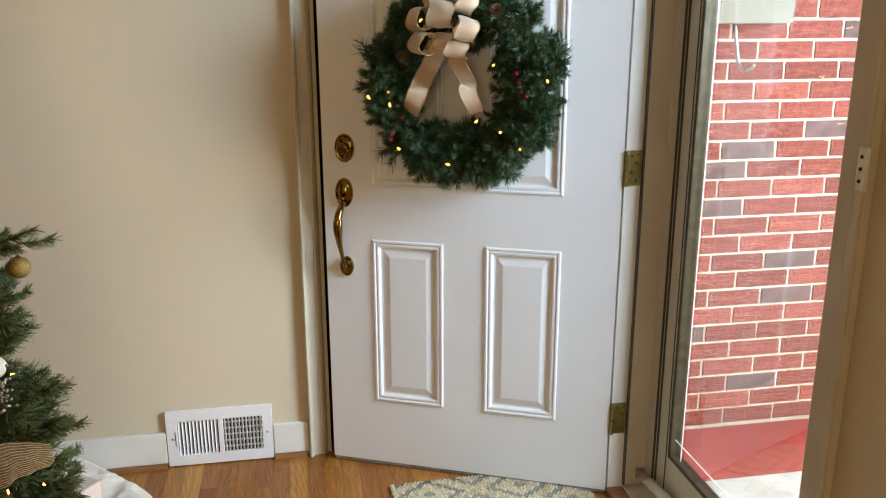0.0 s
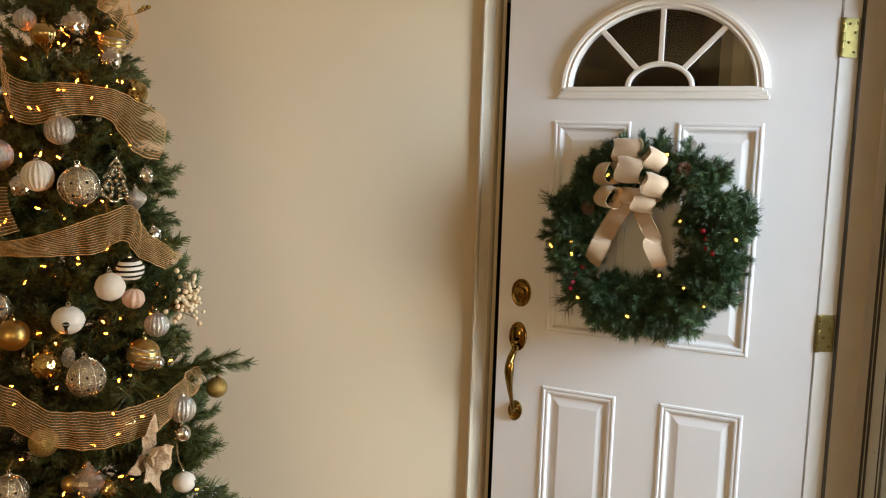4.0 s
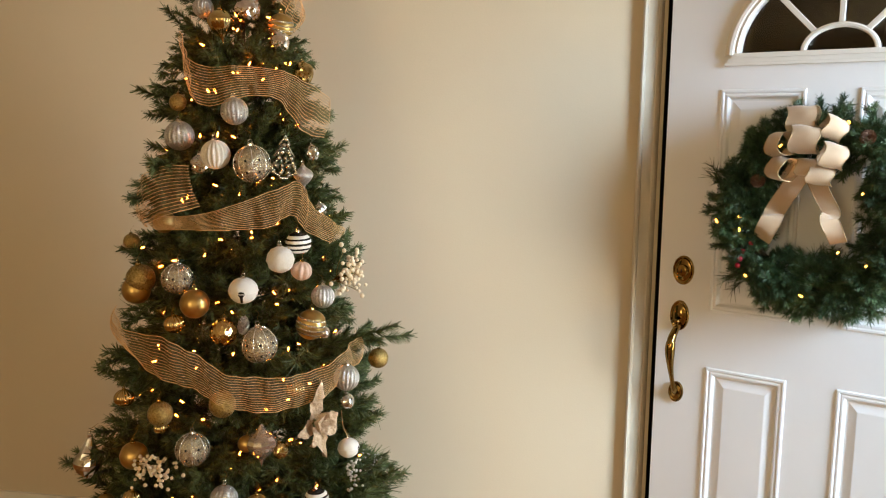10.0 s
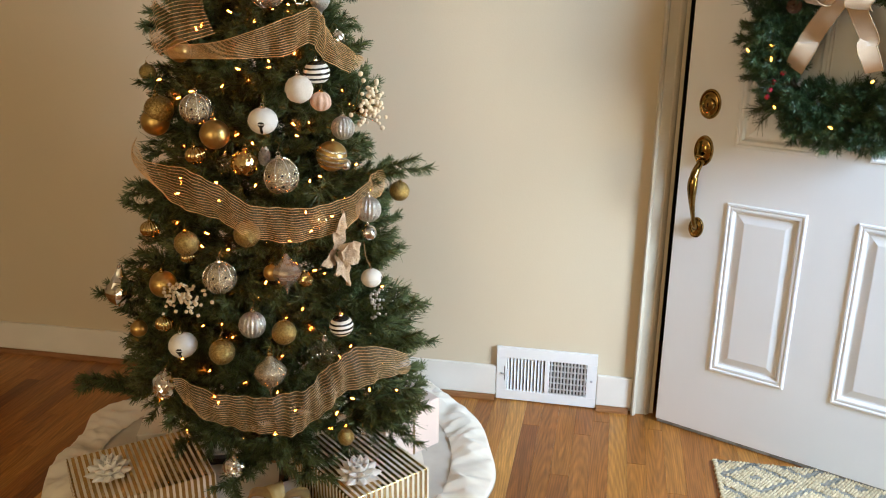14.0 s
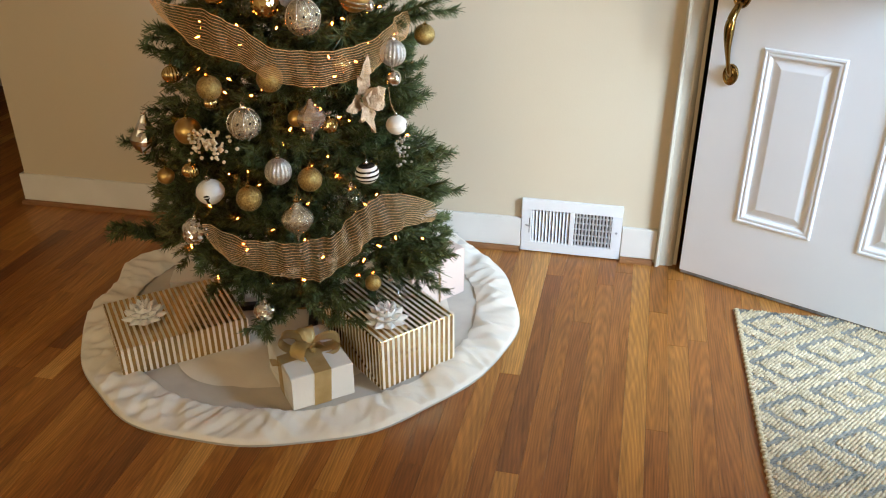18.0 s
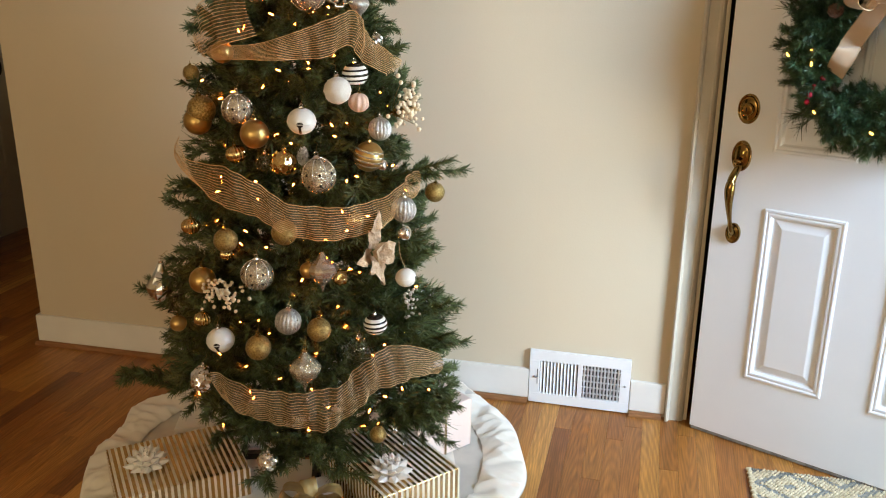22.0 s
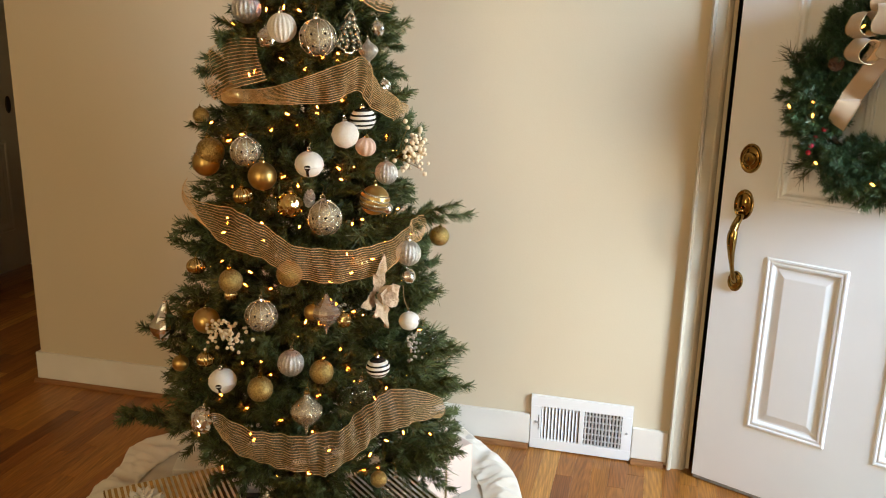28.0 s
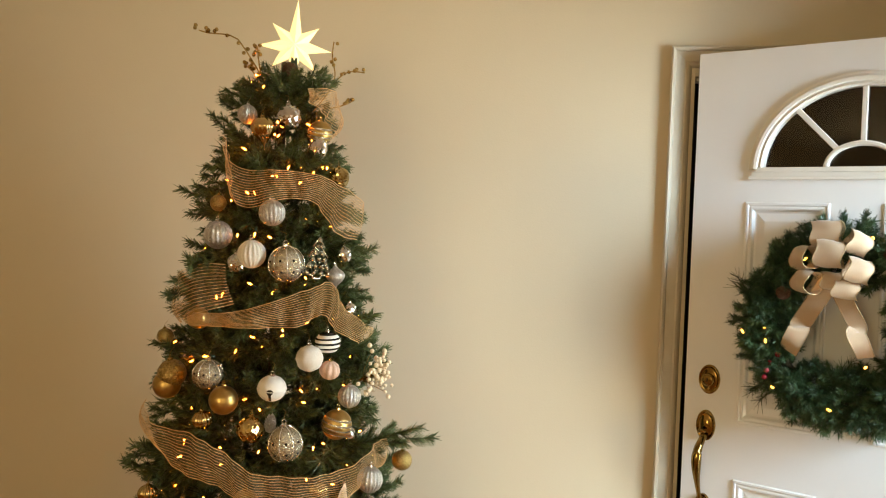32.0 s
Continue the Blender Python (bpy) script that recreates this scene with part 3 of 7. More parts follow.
# closet behind the open door; its shade is put into near-black walls
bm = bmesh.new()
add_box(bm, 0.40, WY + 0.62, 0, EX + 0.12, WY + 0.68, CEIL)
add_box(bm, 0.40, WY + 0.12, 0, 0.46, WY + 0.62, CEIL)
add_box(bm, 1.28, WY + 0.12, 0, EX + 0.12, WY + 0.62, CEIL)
setting("closet_wall", bm, M_CLOSET, "closet behind the open front door, coloured near black for its shade", "wall")


def moulding_casing(x0, x1, y, z0, z1, upright=True, sgn=1):
    """Casing with a backband, a flat and a bead; its depth lies towards -y. The thick side is at x0 (or z1 for a head)."""
    prof = [(0.0, 0.0), (0.0, 0.029), (0.006, 0.032), (0.014, 0.028), (0.018, 0.017), (0.050, 0.013), (0.056, 0.015), (0.064, 0.012), (0.070, 0.007), (0.074, 0.0)]
    return prof


def sweep_casing(bm, path, prof, inward):
    """A profile (across, proud) swept along a mitred path on a wall facing -y; inward: unit (x, z) across-direction for each path point."""
    rows = []
    for (x, z), (ax, az) in zip(path, inward):
        rows.append([bm.verts.new((x + ax * a, WY - p, z + az * a)) for a, p in prof])
    for i in range(len(rows) - 1):
        for k in range(len(prof) - 1):
            bm.faces.new((rows[i][k], rows[i][k + 1], rows[i + 1][k + 1], rows[i + 1][k]))
    for r in (rows[0], rows[-1]):
        bm.faces.new(r)


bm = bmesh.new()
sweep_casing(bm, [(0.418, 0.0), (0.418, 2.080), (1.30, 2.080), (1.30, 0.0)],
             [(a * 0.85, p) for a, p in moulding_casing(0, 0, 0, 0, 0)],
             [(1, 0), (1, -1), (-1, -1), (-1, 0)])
trim = setting("trim_closet", bm, M_CASING, "cream painted door casing with mitred corners, toned down for shade", "door casing")
bm = bmesh.new()
add_box(bm, 0.474, WY + 0.001, 0, 0.478, WY + 0.12, 1.99)
add_box(bm, 0.492, WY - 0.004, 1.99, 1.20, WY + 0.12, 2.0)
add_box(bm, 0.497, WY + 0.012, 1.978, 1.20, WY + 0.05, 1.99, 0.002)
setting("jamb_closet", bm, M_CASING, "cream painted closet door jamb with stop", "door jamb")

# baseboards with a thin cap and an oak shoe
def baseboard(name, x0, x1):
    bm = bmesh.new()
    add_box(bm, x0, WY - 0.015, 0.018, x1, WY, 0.128, 0.003)
    for q in bm.verts:
        q.co.y -= SWING * max(0.0, -0.05 - q.co.x)
    setting(name, bm, M_TRIM, "white painted baseboard", "baseboard")


baseboard("baseboard_1", -2.054, -0.052)
baseboard("baseboard_2", 0.298, 0.416)
bm = bmesh.new()
for x0, x1 in ((-2.062, -0.055), (0.30, 0.408)):
    vs = []
    for x in (x0, x1):
        vs.append([bm.verts.new((x, WY - 0.015 - a - SWING * max(0.0, -0.05 - x), z)) for a, z in ((0, 0), (0.014, 0), (0.013, 0.008), (0.009, 0.014), (0, 0.018))])
    for k in range(5):
        bm.faces.new((vs[0][k], vs[0][(k + 1) % 5], vs[1][(k + 1) % 5], vs[1][k]))
    bm.faces.new(vs[0])
    bm.faces.new(vs[1])
setting("trim_shoe", bm, M_SHOE, "stained oak shoe moulding along the baseboard", "moulding")
setting("baseboard_3", box(-2.054, WY - 0.052, 0, -2.04, 5.3, 0.128, 0.003), M_TRIM, "white baseboard round the wall end", "baseboard")

# ------------------------------------------------ front doorway
bm = bmesh.new()
add_box(bm, EX, 2.155, 0.0, EX + 0.12, 2.175, 2.085)
add_box(bm, EX, 1.195, 0.0, EX + 0.12, 1.215, 2.085)
add_box(bm, EX, 1.215, 2.065, EX + 0.12, 2.155, 2.085)
setting("jamb_front_door", bm, M_TRIM, "white painted front door jamb", "door jamb")
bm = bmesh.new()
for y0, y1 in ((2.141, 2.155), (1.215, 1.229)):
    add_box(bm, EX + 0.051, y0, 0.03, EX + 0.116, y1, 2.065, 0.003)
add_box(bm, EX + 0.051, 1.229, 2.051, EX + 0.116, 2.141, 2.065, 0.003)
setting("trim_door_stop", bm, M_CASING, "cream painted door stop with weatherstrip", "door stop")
bm = bmesh.new()
add_box(bm, EX + 0.047, 2.138, 0.03, EX + 0.0505, 2.1535, 2.06)
setting("trim_weatherstrip", bm, M_GASKET, "dark rubber weatherstrip on the door stop", "weatherstrip")
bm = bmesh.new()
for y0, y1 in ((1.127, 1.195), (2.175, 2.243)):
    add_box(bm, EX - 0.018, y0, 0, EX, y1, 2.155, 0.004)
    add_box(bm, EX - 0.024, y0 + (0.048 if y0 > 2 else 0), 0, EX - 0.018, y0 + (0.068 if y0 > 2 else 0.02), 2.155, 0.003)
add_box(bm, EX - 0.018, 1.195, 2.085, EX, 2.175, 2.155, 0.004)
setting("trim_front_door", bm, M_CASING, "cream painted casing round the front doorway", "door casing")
bm = bmesh.new()
add_box(bm, EX - 0.006, 1.215, 0.0, EX + 0.05, 2.155, 0.022, 0.006)
setting("threshold", bm, M_SHOE, "worn oak threshold under the front door", "threshold")
setting("sill_plate", box(EX + 0.05, 1.215, -0.04, EX + 0.20, 2.155, 0.026, 0.004), M_ALU, "dull metal sill under the storm door", "sill")

# storm door with a full pane
storm = thing("storm_door", pose(1.468, 2.150, 0.028), "closed full-view storm door with greyish cream metal frame", "storm door")
bm = bmesh.new()
add_box(bm, 0.0, -0.030, 0, 0.034, 0.030, 2.03, 0.003)
add_box(bm, 0.0, -0.960, 0, 0.034, -0.900, 2.03, 0.003)
add_box(bm, 0.0, -0.900, 2.0, 0.034, -0.030, 2.03, 0.003)
part("outer_frame", bm, M_ALU, storm)
for nm, b6 in (("hinge_stile", (0.006, -0.128, 0.004, 0.036, -0.034, 1.996)), ("latch_stile", (0.006, -0.896, 0.004, 0.036, -0.802, 1.996)),
               ("bottom_rail", (0.006, -0.802, 0.004, 0.036, -0.128, 0.165)), ("top_rail", (0.006, -0.802, 1.90, 0.036, -0.128, 1.996))):
    part(nm, box(*b6, bevel=0.004), M_ALU, storm)
bm = bmesh.new()
for y in (-0.048, -0.054, -0.112):
    add_box(bm, 0.0035, y - 0.0015, 0.01, 0.0062, y + 0.0015, 1.99)
add_box(bm, 0.001, -0.0335, 0.004, 0.03, -0.0305, 1.996)
part("groove_line", bm, M_GASKET, storm)
bm = bmesh.new()
for b6 in ((0.002, -0.140, 0.160, 0.038, -0.126, 1.905), (0.002, -0.804, 0.160, 0.038, -0.790, 1.905), (0.002, -0.79, 0.160, 0.038, -0.14, 0.174), (0.002, -0.79, 1.891, 0.038, -0.14, 1.905)):
    add_box(bm, *b6, bevel=0.003)
part("glazing_bead", bm, M_BEAD, storm, "thin tarnished glazing bead")
pane = part("pane", box(0.018, -0.792, 0.172, 0.022, -0.138, 1.893), M_PANE, storm, "clear glass pane")
pane.visible_shadow = False
part("glass_line", box(0.0155, -0.1845, 0.176, 0.0175, -0.1825, 1.890), M_PLATE, storm, "fine pale line on the glass")
part("glass_line", box(0.0155, -0.788, 0.222, 0.0175, -0.142, 0.224), M_PLATE, storm, "fine pale line on the glass")
for z in (0.32, 0.72, 1.16, 1.6):
    v, f = sphere((0.005, -0.088, z), 0.0028, 8, 5)
    part("screw", mesh_of("screw", v, f, M_STEEL, True), M_STEEL, storm)
bm = bmesh.new()
add_box(bm, -0.014, -0.870, 0.95, 0.006, -0.845, 1.10, 0.004)
part("latch_plate", bm, M_STEEL, storm)
# pneumatic closer
closer = thing("door_closer", pose(1.452, 2.150, 0.070), "white tube door closer with a metal bracket", "door closer")
part("bracket", box(-0.026, -0.012, -0.016, 0.004, -0.0005, 0.020, 0.002), M_STEEL, closer)
v, f = tube([(-0.012, -0.014, 0.002), (-0.008, -0.075, 0.004)], 0.006, 10)
part("rod", mesh_of("rod", v, f, M_STEEL, True), M_STEEL, closer)
v, f = tube([(-0.008, -0.070, 0.004), (-0.008, -0.074, 0.004), (0.004, -0.36, 0.028), (0.004, -0.364, 0.028)], [0.011, 0.0155, 0.0155, 0.010], 16)
part("cylinder", mesh_of("cylinder", v, f, M_WHITE, True), M_WHITE, closer, "white painted tube")
# keeper plate on the inner casing
keeper = thing("strike_plate", pose(EX - 0.0245, 1.128, 1.222), "small pale metal latch plate with dark holes", "latch plate")
part("plate", box(-0.004, -0.012, -0.036, 0, 0.012, 0.036, 0.004), M_PLATE, keeper)
for k in range(3):
    v, f = sphere((-0.0035, 0.002, -0.02 + 0.02 * k), 0.0036, 8, 5)
    part("hole", mesh_of("hole", v, f, M_DARK), M_DARK, keeper)

# ------------------------------------------------ front door
DOOR = pose(0.500, 2.526, 0.0, 0, 0, -24.40)
door = thing("front_door", DOOR, "open white four-panel steel front door with half-round fanlight", "door", kind="")
DW, DZ0, DZ1, DT = 0.912, 0.015, 2.047, 0.044
CU, GH, GW, GZ = 0.458, 0.224, 0.259, 1.703     # fanlight: centre, glass height, half width, base
panels = [(0.156, 0.240, 0.384, 0.788), (0.517, 0.240, 0.746, 0.788), (0.156, 0.957, 0.384, 1.604), (0.517, 0.957, 0.746, 1.604)]
bm = bmesh.new()
us = [0, 0.156, 0.384, 0.517, 0.746, DW]
zs = [DZ0, 0.240, 0.788, 0.957, 1.604, 1.690]
for i in range(5):
    for k in range(5):
        y0 = 0.012 if (us[i], zs[k]) in [(p[0], p[1]) for p in panels] else 0.0
        add_box(bm, us[i], y0, zs[k], us[i + 1], DT, zs[k + 1])
# plate round the half-round light
arc = [(CU + (GW + 0.012) * math.cos(math.pi * i / 40), GZ - 0.013 + (GH + 0.022) * math.sin(math.pi * i / 40)) for i in range(41)]
def rim(u, z):
    """Outer end of the plate on the ray through an arc point."""
    du, dz = u - CU, z - 1.690
    k = min([1e9] + ([(DW - CU) / du] if du > 1e-6 else []) + ([-CU / du] if du < -1e-6 else []) + ([(DZ1 - 1.690) / dz] if dz > 1e-6 else []))
    return CU + du * k, 1.690 + dz * k
ring = [rim(*p) for p in arc]
corner = [(DW, DZ1), (0.0, DZ1)]
for y in (0.0, DT):
    va = [bm.verts.new((u, y, z)) for u, z in arc]
    vr = [bm.verts.new((u, y, z)) for u, z in ring]
    for i in range(40):
        (u0, z0), (u1, z1) = ring[i], ring[i + 1]
        extra = [bm.verts.new((cu, y, cz)) for cu, cz in corner if (abs(u0 - cu) < 1e-6 and abs(z1 - cz) < 1e-6 and abs(z0 - cz) > 1e-6) or (abs(z0 - cz) < 1e-6 and abs(u1 - cu) < 1e-6 and abs(u0 - cu) > 1e-6)]
        bm.faces.new([va[i], vr[i]] + extra + [vr[i + 1], va[i + 1]])
    if y == 0.0:
        front_a = va
    else:
        for i in range(40):
            bm.faces.new((front_a[i], va[i], va[i + 1], front_a[i + 1]))
add_box(bm, 0.0, 0.0005, 1.690, 0.0005, DT - 0.0005, DZ1)
add_box(bm, DW - 0.0005, 0.0005, 1.690, DW, DT - 0.0005, DZ1)
add_box(bm, 0.0, 0.0005, DZ1 - 0.0005, DW, DT - 0.0005, DZ1)
part("slab", bm, M_DOOR, door)


def panel_ring(u0, z0, u1, z1):
    """Embossed panel: a fine double bead, a groove and a raised field with a wide bevel."""
    prof = [(-0.001, 0.0), (0.002, 0.0046), (0.007, 0.0050), (0.011, 0.0018), (0.0155, 0.0034), (0.020, 0.0028), (0.026, -0.0065), (0.031, -0.0075), (0.053, -0.0005), (0.056, 0.0)]
    bm = bmesh.new()
    rows = []
    for a, p in prof:
        rows.append([bm.verts.new(c) for c in ((u0 + a, -p, z0 + a), (u1 - a, -p, z0 + a), (u1 - a, -p, z1 - a), (u0 + a, -p, z1 - a))])
    for i in range(len(rows) - 1):
        for k in range(4):
            bm.faces.new((rows[i][k], rows[i][(k + 1) % 4], rows[i + 1][(k + 1) % 4], rows[i + 1][k]))
    bm.faces.new(rows[-1])
    return bm


for p in panels:
    part("panel", panel_ring(*p), M_DOOR, door)


def arch_strip(rx, rz, prof, zc, n=48, a0=0.0, a1=math.pi):
    """A moulding profile (outward, proud) along a half ellipse."""
    bm = bmesh.new()
    rows = []
    for i in range(n + 1):
        a = a0 + (a1 - a0) * i / n
        rows.append([bm.verts.new((CU + (rx + d) * math.cos(a), -p, zc + (rz + d) * math.sin(a))) for d, p in prof])
    for i in range(n):
        for k in range(len(prof)):
            l = (k + 1) % len(prof)
            bm.faces.new((rows[i][k], rows[i][l], rows[i + 1][l], rows[i + 1][k]))
    bm.faces.new(rows[0])
    bm.faces.new(rows[-1])
    return bm


fan = part("fanlight", arch_strip(GW, GH, [(-0.002, -0.02), (-0.002, 0.006), (0.004, 0.013), (0.011, 0.010), (0.015, 0.015), (0.023, 0.016), (0.030, 0.011), (0.037, 0.009), (0.038, -0.004)], GZ - 0.004), M_TRIM, door, "half-round fanlight trim")
bm = bmesh.new()
add_box(bm, CU - 0.297, -0.013, GZ - 0.034, CU + 0.297, 0.004, GZ - 0.024, 0.003)
add_box(bm, CU - 0.290, -0.009, GZ - 0.025, CU + 0.290, 0.004, GZ - 0.012, 0.002)
add_box(bm, CU - 0.278, -0.014, GZ - 0.013, CU + 0.278, 0.02, GZ + 0.001, 0.003)
part("fan_sill", bm, M_TRIM, fan)
part("fan_arc", arch_strip(0.083, 0.058, [(0, -0.008), (0, 0.004), (0.004, 0.007), (0.010, 0.007), (0.014, 0.004), (0.014, -0.008)], GZ), M_TRIM, fan)
for a in (48, 90, 132):
    c, s = math.cos(radians(a)), math.sin(radians(a))
    p0, p1 = Vector((CU + 0.094 * c, 0.002, GZ + 0.069 * s)), Vector((CU + (GW + 0.002) * c, 0.002, GZ + (GH + 0.002) * s))
    d = p1 - p0
    bm = bmesh.new()
    add_box(bm, -0.007, -0.009, 0, 0.007, 0.006, d.length, 0.0025, Matrix.Translation(p0) @ d.to_track_quat('Z', 'Y').to_matrix().to_4x4())
    part("muntin", bm, M_TRIM, fan)
bm = bmesh.new()
va = [[bm.verts.new((CU + (GW + 0.008) * math.cos(math.pi * i / 40), y, GZ - 0.006 + (GH + 0.012) * math.sin(math.pi * i / 40))) for i in range(41)] for y in (0.012, 0.016)]
bm.faces.new(va[0])
bm.faces.new(va[1][::-1])
for i in range(40):
    bm.faces.new((va[0][i], va[0][i + 1], va[1][i + 1], va[1][i]))
fp = part("fan_pane", bm, M_FANPANE, fan, "dark looking glass pane")
fp.visible_shadow = False
part("door_sweep", box(0.004, 0.002, 0.004, DW - 0.004, DT - 0.002, 0.0155), M_SWEEP, door, "scuffed grey bottom sweep")
part("edge_strip", box(-0.0022, 0.004, DZ0, -0.0002, DT - 0.004, DZ1), M_GASKET, door, "dark edge of the door leaf")


def oval(bm_pts, rx, rz, prof, segs=36, c=(0, 0)):
    """A domed oval plate facing -y: (share of the radius, proud)."""
    verts, faces, n = [], [], len(prof)
    for i in range(segs):
        a = 2 * math.pi * i / segs
        for s, p in prof:
            verts.append((c[0] + rx * s * math.cos(a), -p, c[1] + rz * s * math.sin(a)))
    for i in range(segs):
        j = (i + 1) % segs
        for k in range(n - 1):
            faces.append((i * n + k, j * n + k, j * n + k + 1, i * n + k + 1))
    return verts, faces


PLATE = [(1.0, 0.0), (1.0, 0.006), (0.96, 0.0095), (0.90, 0.0095), (0.84, 0.0070), (0.76, 0.0062), (0.66, 0.0075), (0.45, 0.0115), (0.2, 0.0132), (0.001, 0.0135)]
bolt = part("deadbolt", mesh_of("deadbolt", *oval(None, 0.0315, 0.044, PLATE, c=(0.074, 1.074)), M_BRASS, True), M_BRASS, door, "polished brass deadbolt rosette")
v, f = lathe([(0.019, 0.0), (0.019, 0.010), (0.0175, 0.0135), (0.012, 0.0145), (0.001, 0.0145)], 28)
v = [(0.074 + x, -0.010 - z, 1.074 + y) for x, y, z in v]
part("lock_cylinder", mesh_of("lock_cylinder", v, f, M_BRASS, True), M_BRASS, bolt)
part("keyhole", box(0.0728, -0.0262, 1.069, 0.0752, -0.0247, 1.080), M_DARK, bolt)
hs = part("handle_plate", mesh_of("handle_plate", *oval(None, 0.0285, 0.046, PLATE, c=(0.069, 0.935)), M_BRASS, True), M_BRASS, door, "oval brass escutcheon")
v, f = oval(None, 0.0125, 0.006, [(1, 0.0), (1, 0.004), (0.6, 0.006), (0.001, 0.006)], 16, (0.067, 0.922))
part("thumb_latch", mesh_of("thumb_latch", [(x, y - 0.030, z) for x, y, z in v], f, M_BRASS, True), M_BRASS, hs)
grip = glide([(0.070, -0.008, 0.908, 0.009), (0.069, -0.030, 0.897, 0.0085), (0.064, -0.047, 0.870, 0.0105), (0.062, -0.052, 0.835, 0.0125), (0.064, -0.049, 0.790, 0.0085), (0.068, -0.040, 0.745, 0.0055), (0.070, -0.028, 0.715, 0.0060), (0.070, -0.010, 0.700, 0.0085)], 40)
v, f = tube([g[:3] for g in grip], [float(g[3]) * 1.2 for g in grip], 16)
part("grip", mesh_of("grip", v, f, M_BRASS, True), M_BRASS, door, "curved brass pull handle")
part("lower_plate", mesh_of("lower_plate", *oval(None, 0.0225, 0.032, PLATE, c=(0.070, 0.697)), M_BRASS, True), M_BRASS, door, "oval brass foot plate")

for z in (0.262, 1.045, 1.828):
    hm = DOOR.inverted() @ pose(1.338, 2.1455, z)
    bm = bmesh.new()
    add_box(bm, 0.004, 0.0045, -0.051, 0.046, 0.0085, 0.051, 0.0012)
    hg = part("hinge", bm, M_HINGE, door, "worn brass butt hinge", m=hm)
    for k in range(5):
        v, f = lathe([(0.001, -0.0098), (0.0062, -0.0098), (0.0065, -0.008), (0.0065, 0.008), (0.0062, 0.0098), (0.001, 0.0098)], 14)
        part("knuckle", mesh_of("knuckle", [(x, y, w + (k - 2) * 0.0203) for x, y, w in v], f, M_HINGE, True), M_HINGE, hg)
    for sx, sz in ((0.018, 0.036), (0.033, 0.014), (0.018, -0.012), (0.033, -0.036)):
        v, f = sphere((sx, 0.0045, sz), 0.0038, 8, 5)
        part("screw", mesh_of("screw", v, f, M_BRASS, True), M_BRASS, hg)

# ------------------------------------------------ floor register and outlet
reg = thing("wall_register", pose(-0.05, WY, 0.005), "white enamelled wall return register with two louvre banks", "vent")
RW, RH = 0.346, 0.199
bm = bmesh.new()
for b6 in ((0, -0.016, 0, RW, -0.003, 0.036), (0, -0.016, 0.160, RW, -0.003, RH), (0, -0.016, 0.036, 0.036, -0.003, 0.160), (0.312, -0.016, 0.036, RW, -0.003, 0.160), (0.168, -0.016, 0.036, 0.184, -0.003, 0.160)):
    add_box(bm, *b6, bevel=0.0015)
part("face_frame", bm, M_VENT, reg)
# flat near-black sheet stands for the shade inside the duct
part("backing", box(0.004, -0.0028, 0.004, RW - 0.004, -0.0004, RH - 0.004), M_DUCT, reg, "near-black sheet for the shaded duct opening")
lv = mesh_bm("louvre", box(-0.0006, -0.0055, 0.036, 0.0006, 0.0055, 0.160), M_VENT)
for k in range(11):
    part("louvre", lv, M_VENT, reg, m=pose(0.042 + 0.0118 * k, -0.0095, 0, 0, 0, -42))
    part("louvre", lv, M_VENT, reg, m=pose(0.190 + 0.0116 * k, -0.0095, 0, 0, 0, 30))
for k in range(5):
    part("cross_bar", box(0.184, -0.0048, 0.050 + 0.0225 * k, 0.312, -0.0036, 0.0545 + 0.0225 * k), M_VENT, reg)
for x in (0.018, 0.329):
    v, f = sphere((x, -0.0160, 0.10), 0.0042, 10, 6)
    part("screw", mesh_of("screw", v, f, M_STEEL, True), M_STEEL, reg)
part("damper_slot", box(0.027, -0.0166, 0.072, 0.0295, -0.0159, 0.128), M_DARK, reg)
part("damper_lever", box(0.022, -0.026, 0.099, 0.031, -0.0166, 0.102, 0.0008), M_STEEL, reg)
outlet = thing("wall_outlet", pose(-0.426, WY - 0.007, 0.328), "white plastic outlet cover plate on the wall", "outlet")
part("plate", box(-0.036, -0.006, -0.058, 0.036, 0, 0.058, 0.003), M_PLATE, outlet)
for z in (0.021, -0.021):
    so = part("socket", box(-0.017, -0.0075, z - 0.014, 0.017, -0.0055, z + 0.014, 0.003), M_PLATE, outlet)
    for x in (-0.006, 0.006):
        part("slot", box(x - 0.001, -0.0079, z - 0.004, x + 0.001, -0.0074, z + 0.005), M_DARK, so)

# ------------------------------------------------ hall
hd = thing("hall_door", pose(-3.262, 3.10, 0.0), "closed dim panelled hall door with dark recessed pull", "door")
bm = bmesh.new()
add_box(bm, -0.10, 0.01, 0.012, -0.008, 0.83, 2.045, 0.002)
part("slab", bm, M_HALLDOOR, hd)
for y0 in (0.10, 0.565):
    for z0, z1 in ((0.24, 0.755), (0.95, 1.55), (1.66, 1.93)):
        bm = bmesh.new()
        rows = []
        for a, p in ((0, 0.0), (0.006, 0.006), (0.014, 0.004), (0.022, -0.006), (0.05, 0.002)):
            rows.append([bm.verts.new((p - 0.0075, y0 + u, z)) for u, z in ((a, z0 + a), (0.165 - a, z0 + a), (0.165 - a, z1 - a), (a, z1 - a))])
        for i in range(4):
            for k in range(4):
                bm.faces.new((rows[i][k], rows[i][(k + 1) % 4], rows[i + 1][(k + 1) % 4], rows[i + 1][k]))
        bm.faces.new(rows[-1])
        part("panel", bm, M_HALLDOOR, hd)
v, f = oval(None, 0.020, 0.048, [(1.0, 0.0), (1.0, 0.004), (0.8, 0.005), (0.7, 0.001), (0.001, 0.0005)], 24)
